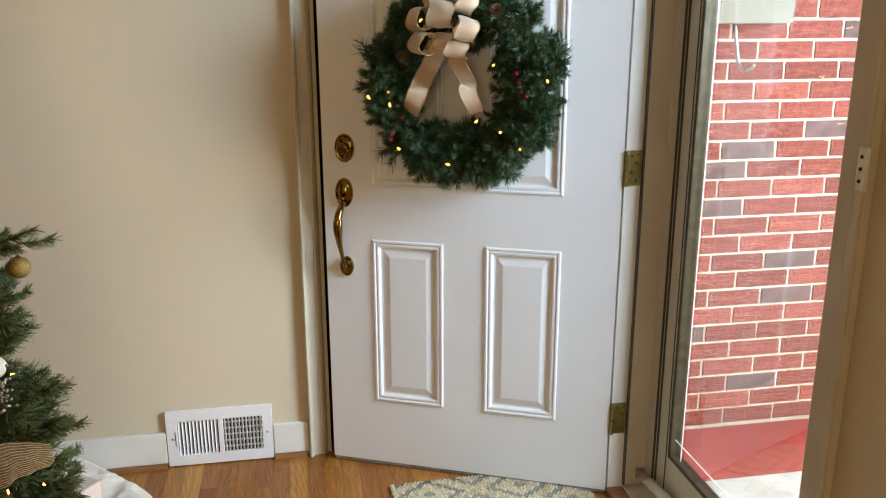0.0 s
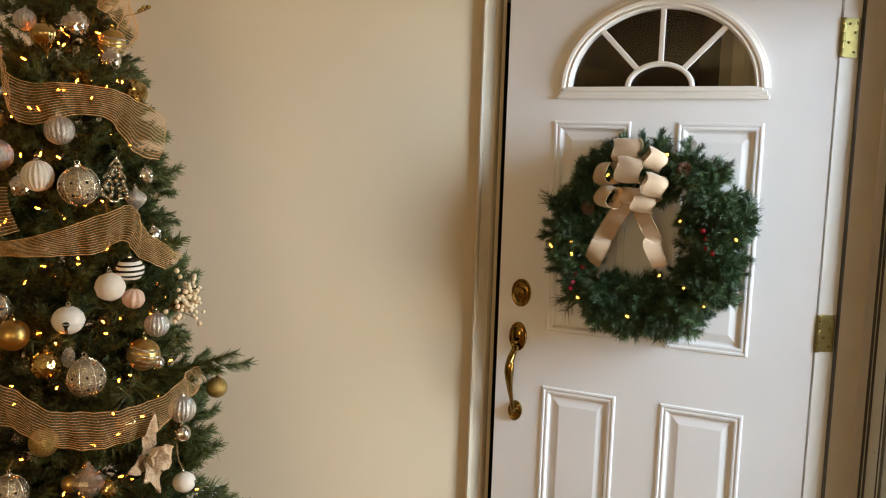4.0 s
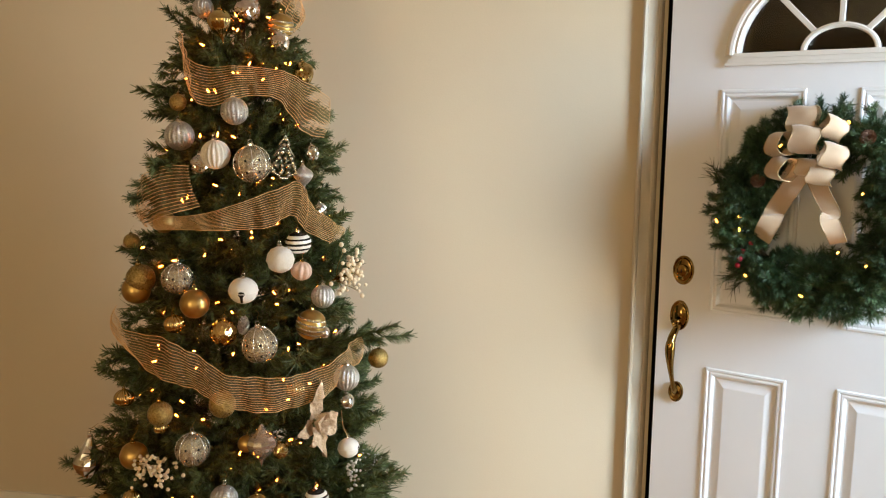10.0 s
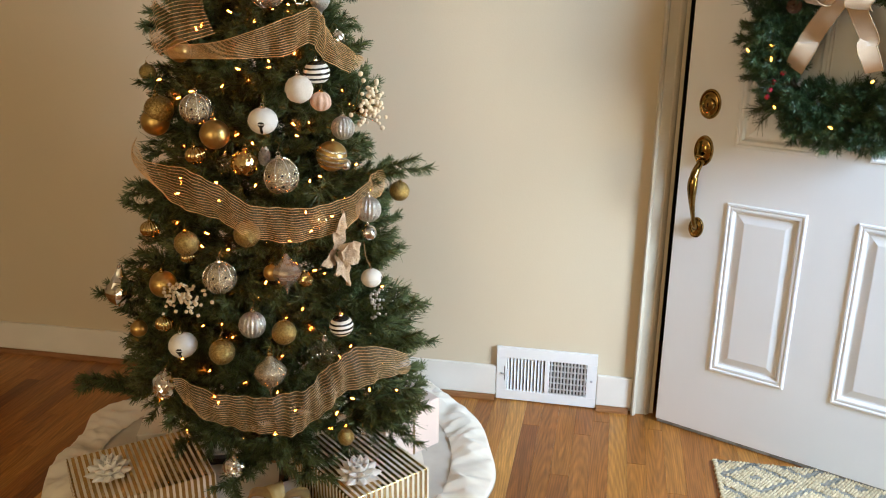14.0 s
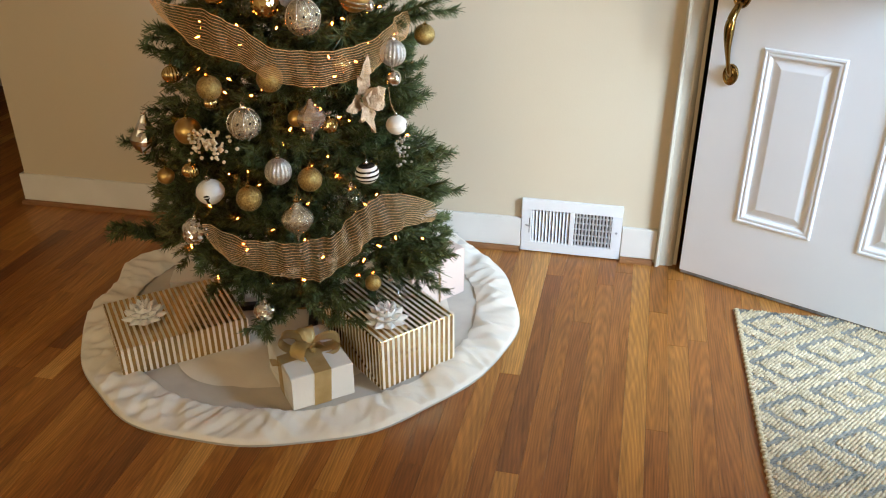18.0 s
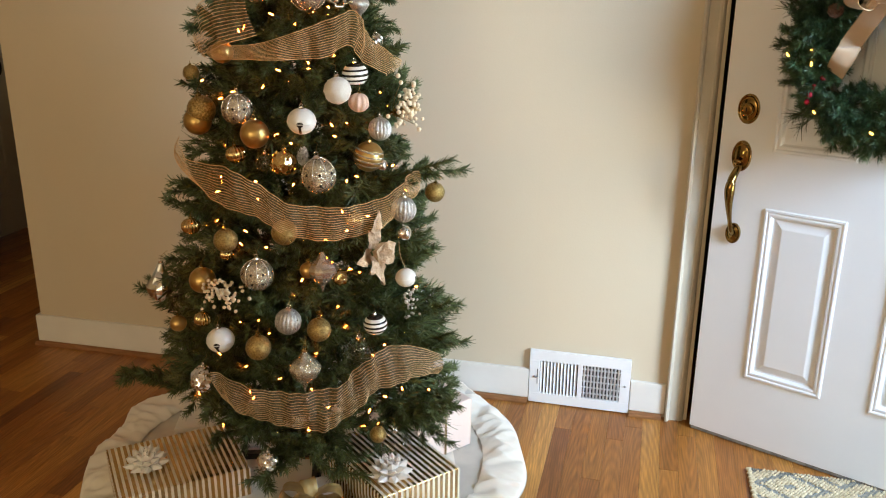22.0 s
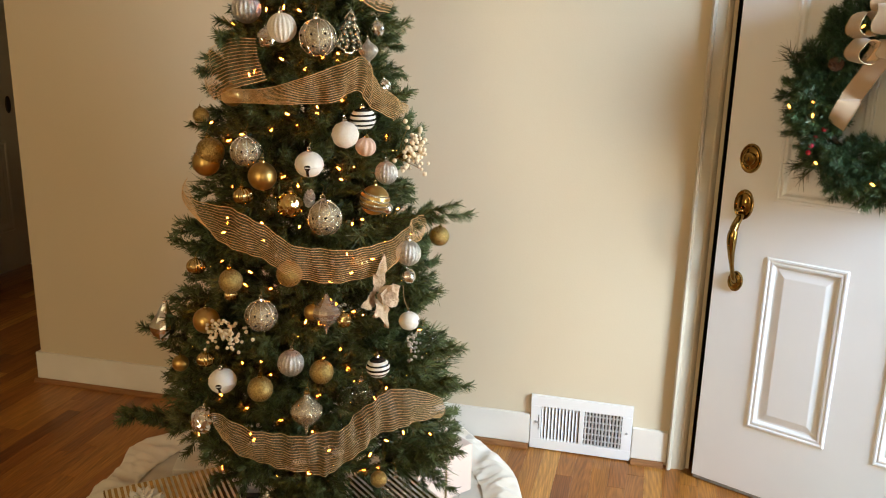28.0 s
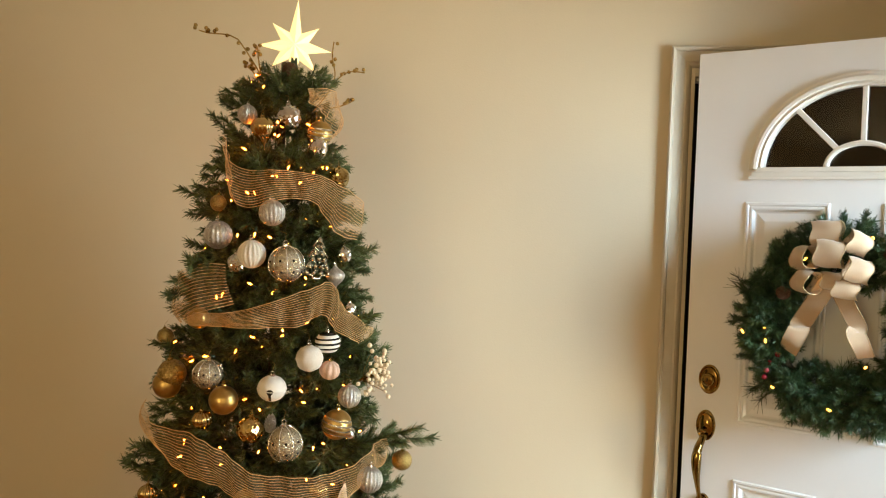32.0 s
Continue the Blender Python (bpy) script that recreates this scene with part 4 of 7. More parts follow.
part("recessed_pull", mesh_of("recessed_pull", [(-y - 0.008, 0.775 + x, 0.955 + z) for x, y, z in v], f, M_BRONZE, True), M_BRONZE, hd, "dark bronze oval pull")

ch = thing("accent_chair", pose(-2.90, 3.17, 0.0), "upholstered accent chair in dark grey quatrefoil cloth", "chair")
bm = bmesh.new()
for x0, x1 in ((-0.56, 0.0),):
    prof = [(-0.36, 0.06), (0.105, 0.06), (0.095, 0.30), (0.03, 0.72), (-0.05, 0.74), (-0.10, 0.45), (-0.36, 0.43)]
    a = [bm.verts.new((x0, y, z)) for y, z in prof]
    b2 = [bm.verts.new((x1, y, z)) for y, z in prof]
    for k in range(len(prof)):
        l = (k + 1) % len(prof)
        bm.faces.new((a[k], a[l], b2[l], b2[k]))
    bm.faces.new(a)
    bm.faces.new(b2)
bmesh.ops.bevel(bm, geom=list(bm.edges), offset=0.014, segments=2, affect='EDGES', profile=0.6)
part("body", bm, M_QUATRE, ch)
for x in (-0.52, -0.04):
    for y in (-0.32, 0.065):
        v, f = tube([(x, y, 0.0), (x, y, 0.065)], [0.012, 0.018], 10)
        part("leg", mesh_of("leg", v, f, M_CHAIRLEG, True), M_CHAIRLEG, ch)

# ------------------------------------------------ porch
setting("porch_floor", box(EX + 0.12, -3, -0.25, 6.0, 2.6, -0.055), M_CONC, "pale concrete porch floor", "porch floor")
setting("porch_band", box(EX + 0.16, 2.245, -0.054, 6.0, 2.59, -0.049, 0.002), M_REDPAINT, "red painted strip of porch floor beside the wall", "porch floor")
setting("ground", box(-30, -30, -0.5, 40, 40, -0.26), surface("lawn", (0.06, 0.10, 0.03), (0.09, 0.12, 0.04), 3, 0.95), "short grass round the house", "ground")
# eave out of view, added to keep sun off the brick and mailbox
setting("added_eave", box(EX + 0.14, 1.6, 2.50, 6.0, 2.62, 2.58), M_TRIM, "plain white eave, unseen, added to shade the porch wall", "eave")
bw = setting("wall_porch", box(EX + 0.12, 2.6045, -0.25, 4.3, 2.72, 2.62), M_MORTAR, "red brick porch wall with pale mortar", "brick wall")
BP, RP = 0.2085, 0.06805
near, far = [], []
for row in range(-1, 38):
    z = 0.494 - 0.058 + (row - 7) * RP
    for col in range(-1, 14):
        x = 2.087 + 0.0 + (col - 4) * BP + (BP / 2 if row % 2 == 0 else 0)
        if x + 0.198 < EX + 0.13 or z < -0.06 or z > 2.5:
            continue
        (near if (x < 2.75 and z < 1.85) else far).append((x, z))
mailbox = thing("mailbox", pose(1.66, 2.598, 1.438), "tan metal wall mailbox with dark lid and paper hook", "mailbox")
part("body", box(0, -0.10, 0, 0.373, 0, 0.118, 0.004), M_MAILBOX, mailbox)
bm = bmesh.new()
vs = [[bm.verts.new((x, y, z)) for y, z in ((0, 0.118), (-0.108, 0.110), (-0.112, 0.118), (-0.104, 0.126), (0, 0.150))] for x in (-0.006, 0.379)]
for k in range(5):
    bm.faces.new((vs[0][k], vs[0][(k + 1) % 5], vs[1][(k + 1) % 5], vs[1][k]))
bm.faces.new(vs[0])
bm.faces.new(vs[1])
part("lid", bm, M_MAILLID, mailbox, "dark brown sloped lid")
for dx in (0.19,):
    pts = [(dx, -0.06, 0.0), (dx + 0.004, -0.075, -0.07), (dx + 0.012, -0.085, -0.125), (dx + 0.022, -0.115, -0.148), (dx + 0.035, -0.14, -0.128)]
    v, f = tube(glide(pts, 20), 0.0065, 8)
    part("paper_hook", mesh_of("paper_hook", v, f, M_STEEL, True), M_STEEL, mailbox)
# ---------------------------------------------------------------- the tree
AXX, AXY = -0.625, 2.03
TREE_Z = [0.12, 0.30, 0.43, 0.66, 0.93, 1.16, 1.25, 1.40, 1.55, 1.72, 1.85, 1.95]
TREE_R = [0.41, 0.475, 0.44, 0.395, 0.355, 0.31, 0.285, 0.25, 0.215, 0.16, 0.11, 0.05]


def tree_r(z):
    return float(np.interp(z, TREE_Z, TREE_R))


def around(a, z, r):
    return Vector((AXX + r * math.cos(radians(a)), AXY + r * math.sin(radians(a)), z))


def spray(seed, length, needle, density, twigs, mats, lift=0.12, flat=0.5, wide=1.0):
    """One branch tip along +x: a bent twig with side twigs, set all round with thin needles. Returns verts, faces, material indices."""
    g = np.random.default_rng(seed)
    V, F, I = [], [], []
    stems = [(np.array([0.0, 0, 0]), np.array([1.0, g.normal(0, .06), lift]), length)]
    for k in range(twigs):
        s = 0.12 + 0.72 * k / max(1, twigs - 1)
        side = 1 if k % 2 else -1
        d = np.array([0.8, side * g.uniform(0.45, 0.85), g.uniform(-0.25, 0.45)])
        stems.append((np.array([length * s, 0, lift * length * s * s]), d, length * g.uniform(0.38, 0.58) * (1.12 - 0.6 * s)))
    for o, d, ln in stems:
        d = d / np.linalg.norm(d)
        curve = lambda t: o + d * ln * t + np.array([0, 0, lift * ln * t * t * 0.8])
        side = np.cross(d, [0, 0, 1.0])
        side /= np.linalg.norm(side)
        up = np.cross(side, d)
        k0 = len(V)
        for t, r in ((0, 0.0017), (0.5, 0.0013), (1, 0.0006)):
            p = curve(t)
            V += [p + side * r, p - side * r * 0.5 + up * r * 0.86, p - side * r * 0.5 - up * r * 0.86]
        for a in range(2):
            for b in range(3):
                c = (b + 1) % 3
                F.append((k0 + a * 3 + b, k0 + a * 3 + c, k0 + a * 3 + 3 + c, k0 + a * 3 + 3 + b))
                I.append(1)
        n = int(ln * density)
        for q in range(n):
            t = 0.06 + 0.94 * (q + g.random()) / n
            w = g.uniform(0, 2 * math.pi)
            rad = side * math.cos(w) + up * math.sin(w) * (0.55 + flat)
            lean = g.uniform(0.70, 1.40) if t < 0.93 else g.uniform(1.0, 2.6)
            nd = d * lean + rad
            nd /= np.linalg.norm(nd)
            nl = needle * g.uniform(0.7, 1.15)
            p = curve(min(t, 1.0))
            wd = np.cross(nd, g.normal(size=3))
            wd *= 0.00105 * wide / np.linalg.norm(wd)
            k0 = len(V)
            tip = p + nd * nl + np.array([0, 0, -0.08 * nl])
            V += [p - wd, p + wd, tip + wd * 0.35, tip - wd * 0.35]
            F.append((k0, k0 + 1, k0 + 2, k0 + 3))
            I.append(0)
    return np.array(V), F, I


def spray_mesh(name, data, mats):
    V, F, I = data
    me = mesh_of(name, V, F, mats)
    me.polygons.foreach_set("material_index", I)
    return me


fir = [spray(100 + k, 0.160 + 0.014 * (k % 4), 0.0235, 1750, 4, None, wide=1.35) for k in range(7)]
deepfir = [spray(500 + k, 0.17, 0.024, 560, 7, None, wide=2.3) for k in range(4)]
olive = [spray(200 + k, 0.15, 0.020, 1350, 7, None, wide=1.3) for k in range(2)]
pine = [spray(300 + k, 0.15, 0.044, 620, 3, None, 0.18, wide=1.2) for k in range(3)]
FIR = [spray_mesh("branch_tip", d, [M_NEEDLE, M_STEM]) for d in fir]
OLIVE = [spray_mesh("branch_tip", d, [M_NEEDLE2, M_STEM]) for d in olive]
PINE = [spray_mesh("branch_tip", d, [M_NEEDLE, M_STEM]) for d in pine]

# ornaments: (turn about the trunk, height, distance from it, size)
SR = [(-71.2, 1.518, 0.218, 0.066), (-106.1, 1.458, 0.232, 0.071), (-31.8, 1.071, 0.324, 0.058), (-29.7, 0.877, 0.395, 0.064), (-74.6, 0.628, 0.404, 0.065), (-106.9, 1.77, 0.137, 0.051)]
GD = [(-83.9, 1.73, 0.154, 0.067)]
DI = [(-59.5, 1.765, 0.139, 0.065), (-34.0, 1.69, 0.17, 0.054), (-90.1, 1.39, 0.247, 0.049), (-24.4, 1.279, 0.272, 0.037), (-105.7, 0.46, 0.438, 0.068), (-81.7, 0.279, 0.47, 0.054), (-22.8, 1.418, 0.242, 0.04)]
GS = [(-27.2, 1.73, 0.154, 0.065), (-39.3, 1.009, 0.335, 0.074)]
GT = [(-14.1, 1.618, 0.191, 0.055), (-75.4, 1.006, 0.337, 0.063), (-55.6, 0.728, 0.386, 0.041)]
WR = [(-81.5, 1.415, 0.244, 0.07)]
JW = [(-61.6, 1.394, 0.248, 0.087), (-61.5, 0.975, 0.341, 0.085), (-96.7, 1.125, 0.31, 0.072), (-85.7, 0.738, 0.383, 0.077)]
FT = [(-44.0, 1.407, 0.242, 0.083)]
SO = [(-31.8, 1.365, 0.253, 0.048)]
GM = [(-108.4, 1.253, 0.279, 0.054), (-120.4, 1.086, 0.32, 0.069), (-87.6, 1.07, 0.322, 0.069), (-109.4, 0.704, 0.39, 0.066), (-67.1, 0.751, 0.383, 0.04), (-122.1, 0.571, 0.415, 0.043)]
GG = [(-111.6, 1.538, 0.214, 0.042), (-135.2, 1.194, 0.296, 0.042), (-118.4, 1.114, 0.314, 0.071), (-10.0, 0.895, 0.395, 0.053), (-94.8, 0.828, 0.41, 0.058), (-75.3, 0.843, 0.368, 0.063), (-64.2, 0.605, 0.408, 0.06), (-84.9, 0.562, 0.418, 0.063), (-47.5, 0.326, 0.471, 0.043)]
WH = [(-50.7, 1.169, 0.303, 0.068)]
ST = [(-40.8, 1.204, 0.293, 0.062), (-44.0, 0.599, 0.409, 0.059)]
PK = [(-41.0, 1.138, 0.309, 0.052)]
BE = [(-67.3, 1.101, 0.315, 0.069), (-28.3, 0.694, 0.391, 0.054), (-99.6, 0.566, 0.414, 0.069)]
GR = [(-95.8, 1.021, 0.333, 0.05), (-48.6, 0.863, 0.363, 0.046), (-118.8, 0.828, 0.368, 0.049), (-108.0, 0.608, 0.407, 0.045), (-98.2, 0.781, 0.377, 0.035)]
CL = [(-83.0, 1.003, 0.337, 0.047), (-51.6, 0.544, 0.422, 0.069), (-41.2, 0.276, 0.47, 0.081)]
PC = [(-67.5, 1.018, 0.333, 0.029)]
SM = [(-33.8, 0.984, 0.34, 0.033), (-26.6, 0.807, 0.372, 0.042)]
CO = [(-62.1, 0.706, 0.387, 0.075), (-69.4, 0.513, 0.428, 0.08)]
TD = [(-133.5, 0.650, 0.425, 0.068)]
FL = [(-44.5, 0.787, 0.375, 0.108)]
BPK = [(-14.7, 1.115, 0.315, 0.094)]
BC = [(-97.8, 0.691, 0.391, 0.09)]
FR = [(-29.2, 0.636, 0.402, 0.043)]
taken = [(around(a, z, r), d / 2) for lst in (SR, GD, DI, GS, GT, WR, JW, FT, SO, GM, GG, WH, ST, PK, BE, GR, CL, PC, SM, CO, TD, FL, BPK, BC, FR) for a, z, r, d in lst]

# ribbon swags: turn, height and distance of the upper edge, then of the lower edge
RIB_A = [(-120.0, 1.712, 0.169, -105.8, 1.639, 0.194), (-109.2, 1.653, 0.19, -96.3, 1.552, 0.223), (-91.0, 1.624, 0.197, -85.6, 1.528, 0.227), (-72.7, 1.625, 0.198, -67.0, 1.55, 0.221), (-55.1, 1.624, 0.197, -56.6, 1.555, 0.221), (-34.1, 1.614, 0.201, -42.0, 1.543, 0.223), (-11.1, 1.585, 0.212, -32.2, 1.474, 0.242), (17.7, 1.537, 0.228, -12.9, 1.456, 0.247)]
RIB_A0 = [(-33.4, 1.848, 0.112, -35.9, 1.813, 0.128), (-4.6, 1.855, 0.131, -19.4, 1.779, 0.143), (6.9, 1.828, 0.152, -13.2, 1.744, 0.157), (9.1, 1.766, 0.148, -15.5, 1.719, 0.168)]
RIB_B1 = [(-94.0, 1.389, 0.261, -86.8, 1.295, 0.283), (-108.3, 1.385, 0.285, -99.4, 1.275, 0.310), (-126.7, 1.335, 0.29, -112.8, 1.250, 0.305), (-122.0, 1.28, 0.27, -116.0, 1.24, 0.30)]
RIB_B2 = [(-113.8, 1.268, 0.29, -108.2, 1.238, 0.298), (-88.3, 1.275, 0.288, -87.7, 1.24, 0.296), (-67.1, 1.306, 0.281, -68.4, 1.242, 0.296), (-50.4, 1.335, 0.274, -54.3, 1.248, 0.294), (-37.5, 1.35, 0.271, -44.2, 1.272, 0.288), (-32.4, 1.296, 0.284, -36.2, 1.229, 0.299), (-14.4, 1.23, 0.3, -24.4, 1.196, 0.311)]
RIB_C = [(-132.7, 1.039, 0.348, -125.5, 1.006, 0.355), (-117.0, 0.998, 0.355, -107.3, 0.925, 0.373), (-97.3, 0.992, 0.358, -93.2, 0.897, 0.377), (-85.6, 0.963, 0.363, -82.7, 0.875, 0.379), (-74.1, 0.92, 0.372, -72.9, 0.842, 0.387), (-63.4, 0.907, 0.376, -63.6, 0.829, 0.389), (-51.4, 0.903, 0.375, -52.0, 0.826, 0.386), (-39.0, 0.91, 0.373, -39.1, 0.844, 0.387), (-24.5, 0.947, 0.368, -27.7, 0.882, 0.379), (-17.7, 0.959, 0.365, -20.7, 0.907, 0.376)]
RIB_D = [(-99.8, 0.498, 0.453, -96.8, 0.453, 0.461), (-86.2, 0.477, 0.458, -86.5, 0.405, 0.475), (-75.9, 0.466, 0.46, -76.4, 0.39, 0.478), (-66.6, 0.469, 0.46, -67.5, 0.373, 0.483), (-58.8, 0.476, 0.457, -61.8, 0.376, 0.484), (-52.5, 0.514, 0.45, -53.4, 0.416, 0.47), (-44.5, 0.543, 0.442, -46.5, 0.448, 0.464), (-33.6, 0.536, 0.443, -36.0, 0.45, 0.463), (-19.5, 0.474, 0.457, -24.5, 0.442, 0.466)]

tree = thing("christmas_tree", pose(AXX, AXY, 0.0), "decorated slim artificial Christmas tree with dark green tips", "christmas tree")
v, f = tube([(0, 0, 0.02), (0, 0, 0.7), (0, 0, 1.4), (0, 0, 1.93)], [0.021, 0.019, 0.015, 0.007], 12)
part("trunk", mesh_of("trunk", v, f, M_BARK, True), M_BARK, tree)
bm = bmesh.new()
for a in (0, 90, 180, 270):
    add_box(bm, 0.0, -0.014, 0.012, 0.26, 0.014, 0.030, 0.003, pose(0, 0, 0, 0, 0, a + 20))
part("stand", bm, M_BLACK, tree)
ribbon_mid = []
for rb in (RIB_A, RIB_B1, RIB_B2, RIB_C, RIB_D):
    for a0, z0, r0, a1, z1, r1 in glide(rb, 26):
        ribbon_mid.append((around((a0 + a1) / 2, (z0 + z1) / 2, (r0 + r1) / 2), abs(z0 - z1) / 2))


def clear_of(base, d, ln):
    for s in (0.45, 0.75, 1.05):
        p = base + d * ln * s
        out = math.hypot(p.x - AXX, p.y - AXY)
        for c, r in taken:
            if (p - c).length < r + 0.026:
                return False
            if out > math.hypot(c.x - AXX, c.y - AXY) - 0.01 and math.hypot(p.x - c.x, p.y - c.y) < r + 0.05 and abs(p.z - c.z) < r + 0.012:
                return False
        for c, h in ribbon_mid:
            if (p - c).length < h + 0.018 and out > math.hypot(c.x - AXX, c.y - AXY) - 0.02:
                return False
    return True


def lay(base, d, roll):
    """Pose with local x along d."""
    x = d.normalized()
    y = Vector((0, 0, 1)).cross(x).normalized()
    z = x.cross(y)
    m = Matrix((x, y, z)).transposed().to_4x4()
    m.translation = base
    return m @ Matrix.Rotation(roll, 4, 'X')


outer, inner = [], []
tries = 0
while len(outer) < 300 and tries < 9000:
    tries += 1
    z = 0.22 + 1.58 * (rng.random() ** 1.4)
    front = rng.random() < 0.66
    a = rng.uniform(-165, 20) if front else rng.uniform(20, 195)
    R = tree_r(z)
    tilt = rng.uniform(-6, 34) if z < 1.68 else rng.uniform(5, 36)
    if z < 0.36:
        tilt = rng.uniform(-24, 12) if not (-140 < a < -92 or -58 < a < -24) else rng.uniform(2, 18)
    if z < 0.28 and (-140 < a < -92 or -58 < a < -24):
        continue
    ln = min(rng.uniform(0.14, 0.18), 0.05 + 0.55 * R)
    yaw = a + rng.uniform(-32, 32)
    d = Vector((math.cos(radians(yaw)) * math.cos(radians(tilt)), math.sin(radians(yaw)) * math.cos(radians(tilt)), math.sin(radians(tilt))))
    reach = R * rng.uniform(0.80, 0.96) * (1 + 0.09 * math.cos(2 * math.pi * z / 0.22 + a * 0.03)) - 0.012
    base = around(a, z, max(0.005, reach - ln * math.cos(radians(tilt))))
    if not clear_of(base, d, ln):
        continue
    kind = rng.random()
    me = rng.choice(FIR) if kind < 0.66 else rng.choice(OLIVE) if kind < 0.80 else rng.choice(PINE)
    outer.append((me, base, d, ln / 0.165))
for me, base, d, k in outer:
    m = lay(base - Vector((AXX, AXY, 0)), d, rng.uniform(-0.5, 0.5)) @ Matrix.Scale(k, 4)
    part("branch", me, None, tree, m=m)
# long single tips that stand clear of the outline
for a, z, r0, tilt, yaw in ((-22, 0.925, 0.26, 6, 0), (-150, 0.335, 0.36, -4, -150), (-142, 0.31, 0.36, 14, -146), (-20, 0.30, 0.31, 2, -24), (-8, 0.42, 0.25, 10, -10), (-160, 0.45, 0.34, 40, -165), (-16, 1.385, 0.09, 4, -12), (-22, 1.19, 0.14, 12, -16), (-140, 1.25, 0.10, 22, -140), (-12, 0.50, 0.23, 12, -6), (-80, 0.235, 0.34, -7, -84), (-60, 0.25, 0.34, -8, -52), (-130, 0.86, 0.19, 8, -140), (-128, 0.62, 0.20, 12, -140), (-122, 1.26, 0.12, 12, -124), (-112, 1.30, 0.10, 16, -116), (-104, 1.32, 0.10, 10, -106), (-118, 1.33, 0.08, 8, -120)):
    d = Vector((math.cos(radians(yaw)) * math.cos(radians(tilt)), math.sin(radians(yaw)) * math.cos(radians(tilt)), math.sin(radians(tilt))))
    base = around(a, z, r0)
    part("branch", rng.choice(FIR), None, tree, m=lay(base - Vector((AXX, AXY, 0)), d, rng.uniform(-0.4, 0.4)) @ Matrix.Scale(1.08, 4))
# inner growth, joined
V, F, I, base_i = [], [], [], 0
for k in range(1500):
    if base_i > 1700000:
        break
    z = 0.20 + 1.66 * (rng.random() ** 1.3)
    a = rng.uniform(-170, 30) if rng.random() < 0.68 else rng.uniform(30, 190)
    R = tree_r(z)
    tilt, yaw = rng.uniform(-12, 42), a + rng.uniform(-50, 50)
    d = Vector((math.cos(radians(yaw)) * math.cos(radians(tilt)), math.sin(radians(yaw)) * math.cos(radians(tilt)), math.sin(radians(tilt))))
    deep = k % 2
    size = rng.uniform(0.75, 1.05) * min(1.0, 0.25 + 2.4 * R)
    r0 = R * rng.uniform(0.02, 0.40) if deep else max(0.01, R * rng.uniform(0.74, 0.90) - 0.16 * size)
    w = around(a, z, r0)
    if not deep and not clear_of(w, d, 0.16 * size):
        continue
    if deep and k > 1000:
        continue
    b = w - Vector((AXX, AXY, 0))
    data = rng.choice(deepfir) if deep else rng.choice(fir)
    m = np.array(lay(b, d, rng.uniform(-1, 1)) @ Matrix.Scale(size, 4))
    P = data[0] @ m[:3, :3].T + m[:3, 3]
    V.append(P)
    F.extend([tuple(i + base_i for i in q) for q in data[1]])
    I.extend(data[2])
    base_i += len(P)
me = mesh_of("inner_growth", np.concatenate(V), F, [M_NEEDLE, M_STEM])
me.polygons.foreach_set("material_index", I)
tagged(part("inner_growth", me, None, tree, "dense dark inner needles"), kind="stuff")


# ------------------------------------------------ mesh ribbon
def swag(name, ctrl, mat, label, n=90, across=13, ripple=0.006, seed=0):
    g = np.random.default_rng(seed)
    rows = glide(ctrl, n)
    V, F = [], []
    ph = g.uniform(0, 6, 4)
    for i, (a0, z0, r0, a1, z1, r1) in enumerate(rows):
        p0, p1 = around(a0, z0, r0 + 0.004), around(a1, z1, r1 + 0.004)
        out = Vector(((p0.x + p1.x) / 2 - AXX, (p0.y + p1.y) / 2 - AXY, 0)).normalized()
        for k in range(across):
            s = k / (across - 1)
            w = ripple * (math.sin(i * 0.31 + ph[0] + 2.2 * s) + 0.6 * math.sin(i * 0.83 + ph[1] - 3 * s)) + 0.012 * math.sin(math.pi * s)
            V.append(p0.lerp(p1, s) + out * w)
    for i in range(n - 1):
        for k in range(across - 1):
            F.append((i * across + k, i * across + k + 1, (i + 1) * across + k + 1, (i + 1) * across + k))
    ob = thing(name, pose(0, 0, 0), label, "ribbon", "ribbon swags on the tree")
    part("gauze", mesh_of("gauze", V, F, mat, True), None, ob)
    lines = 15
    for q in range(lines):
        u = (q + 0.15) / (lines - 0.7) * (across - 1)
        k0 = min(int(u), across - 2)
        pts = [V[i * across + k0].lerp(V[i * across + k0 + 1], u - k0) for i in range(n)]
        part("thread", mesh_of("thread", *tube(pts, (0.00062 if mat is M_BURLAP else 0.00055) if 0 < q < lines - 1 else 0.0009, 4), M_THREADB if mat is M_BURLAP else M_THREAD), None, ob)
    return ob


swag("mesh_ribbon", RIB_A0, M_GAUZE, "sheer tan mesh ribbon with gold threads near the treetop", 40, seed=1)
swag("mesh_ribbon", RIB_A, M_GAUZE, "sheer tan mesh ribbon swag with gold threads", seed=2)
swag("mesh_ribbon", RIB_B1, M_GAUZE, "puffed loop of sheer tan mesh ribbon", 50, ripple=0.004, seed=3)
swag("mesh_ribbon", RIB_B2, M_GAUZE, "rippled sheer tan mesh ribbon swag", seed=4)
swag("mesh_ribbon", RIB_C, M_GAUZE, "wide sheer gold mesh ribbon swag across the tree", 110, seed=5)
swag("mesh_ribbon", RIB_D, M_BURLAP, "dense brown mesh ribbon swag low on the tree", 110, seed=6)


# ------------------------------------------------ ornaments
def ball_profile(n=18, squash=1.0):
    return [(max(1e-4, 0.5 * math.sin(math.pi * i / n)), -0.5 * squash * math.cos(math.pi * i / n)) for i in range(n + 1)]


def unit(name, vf, mat, smooth=True):
    return mesh_of(name, vf[0], vf[1], mat, smooth)


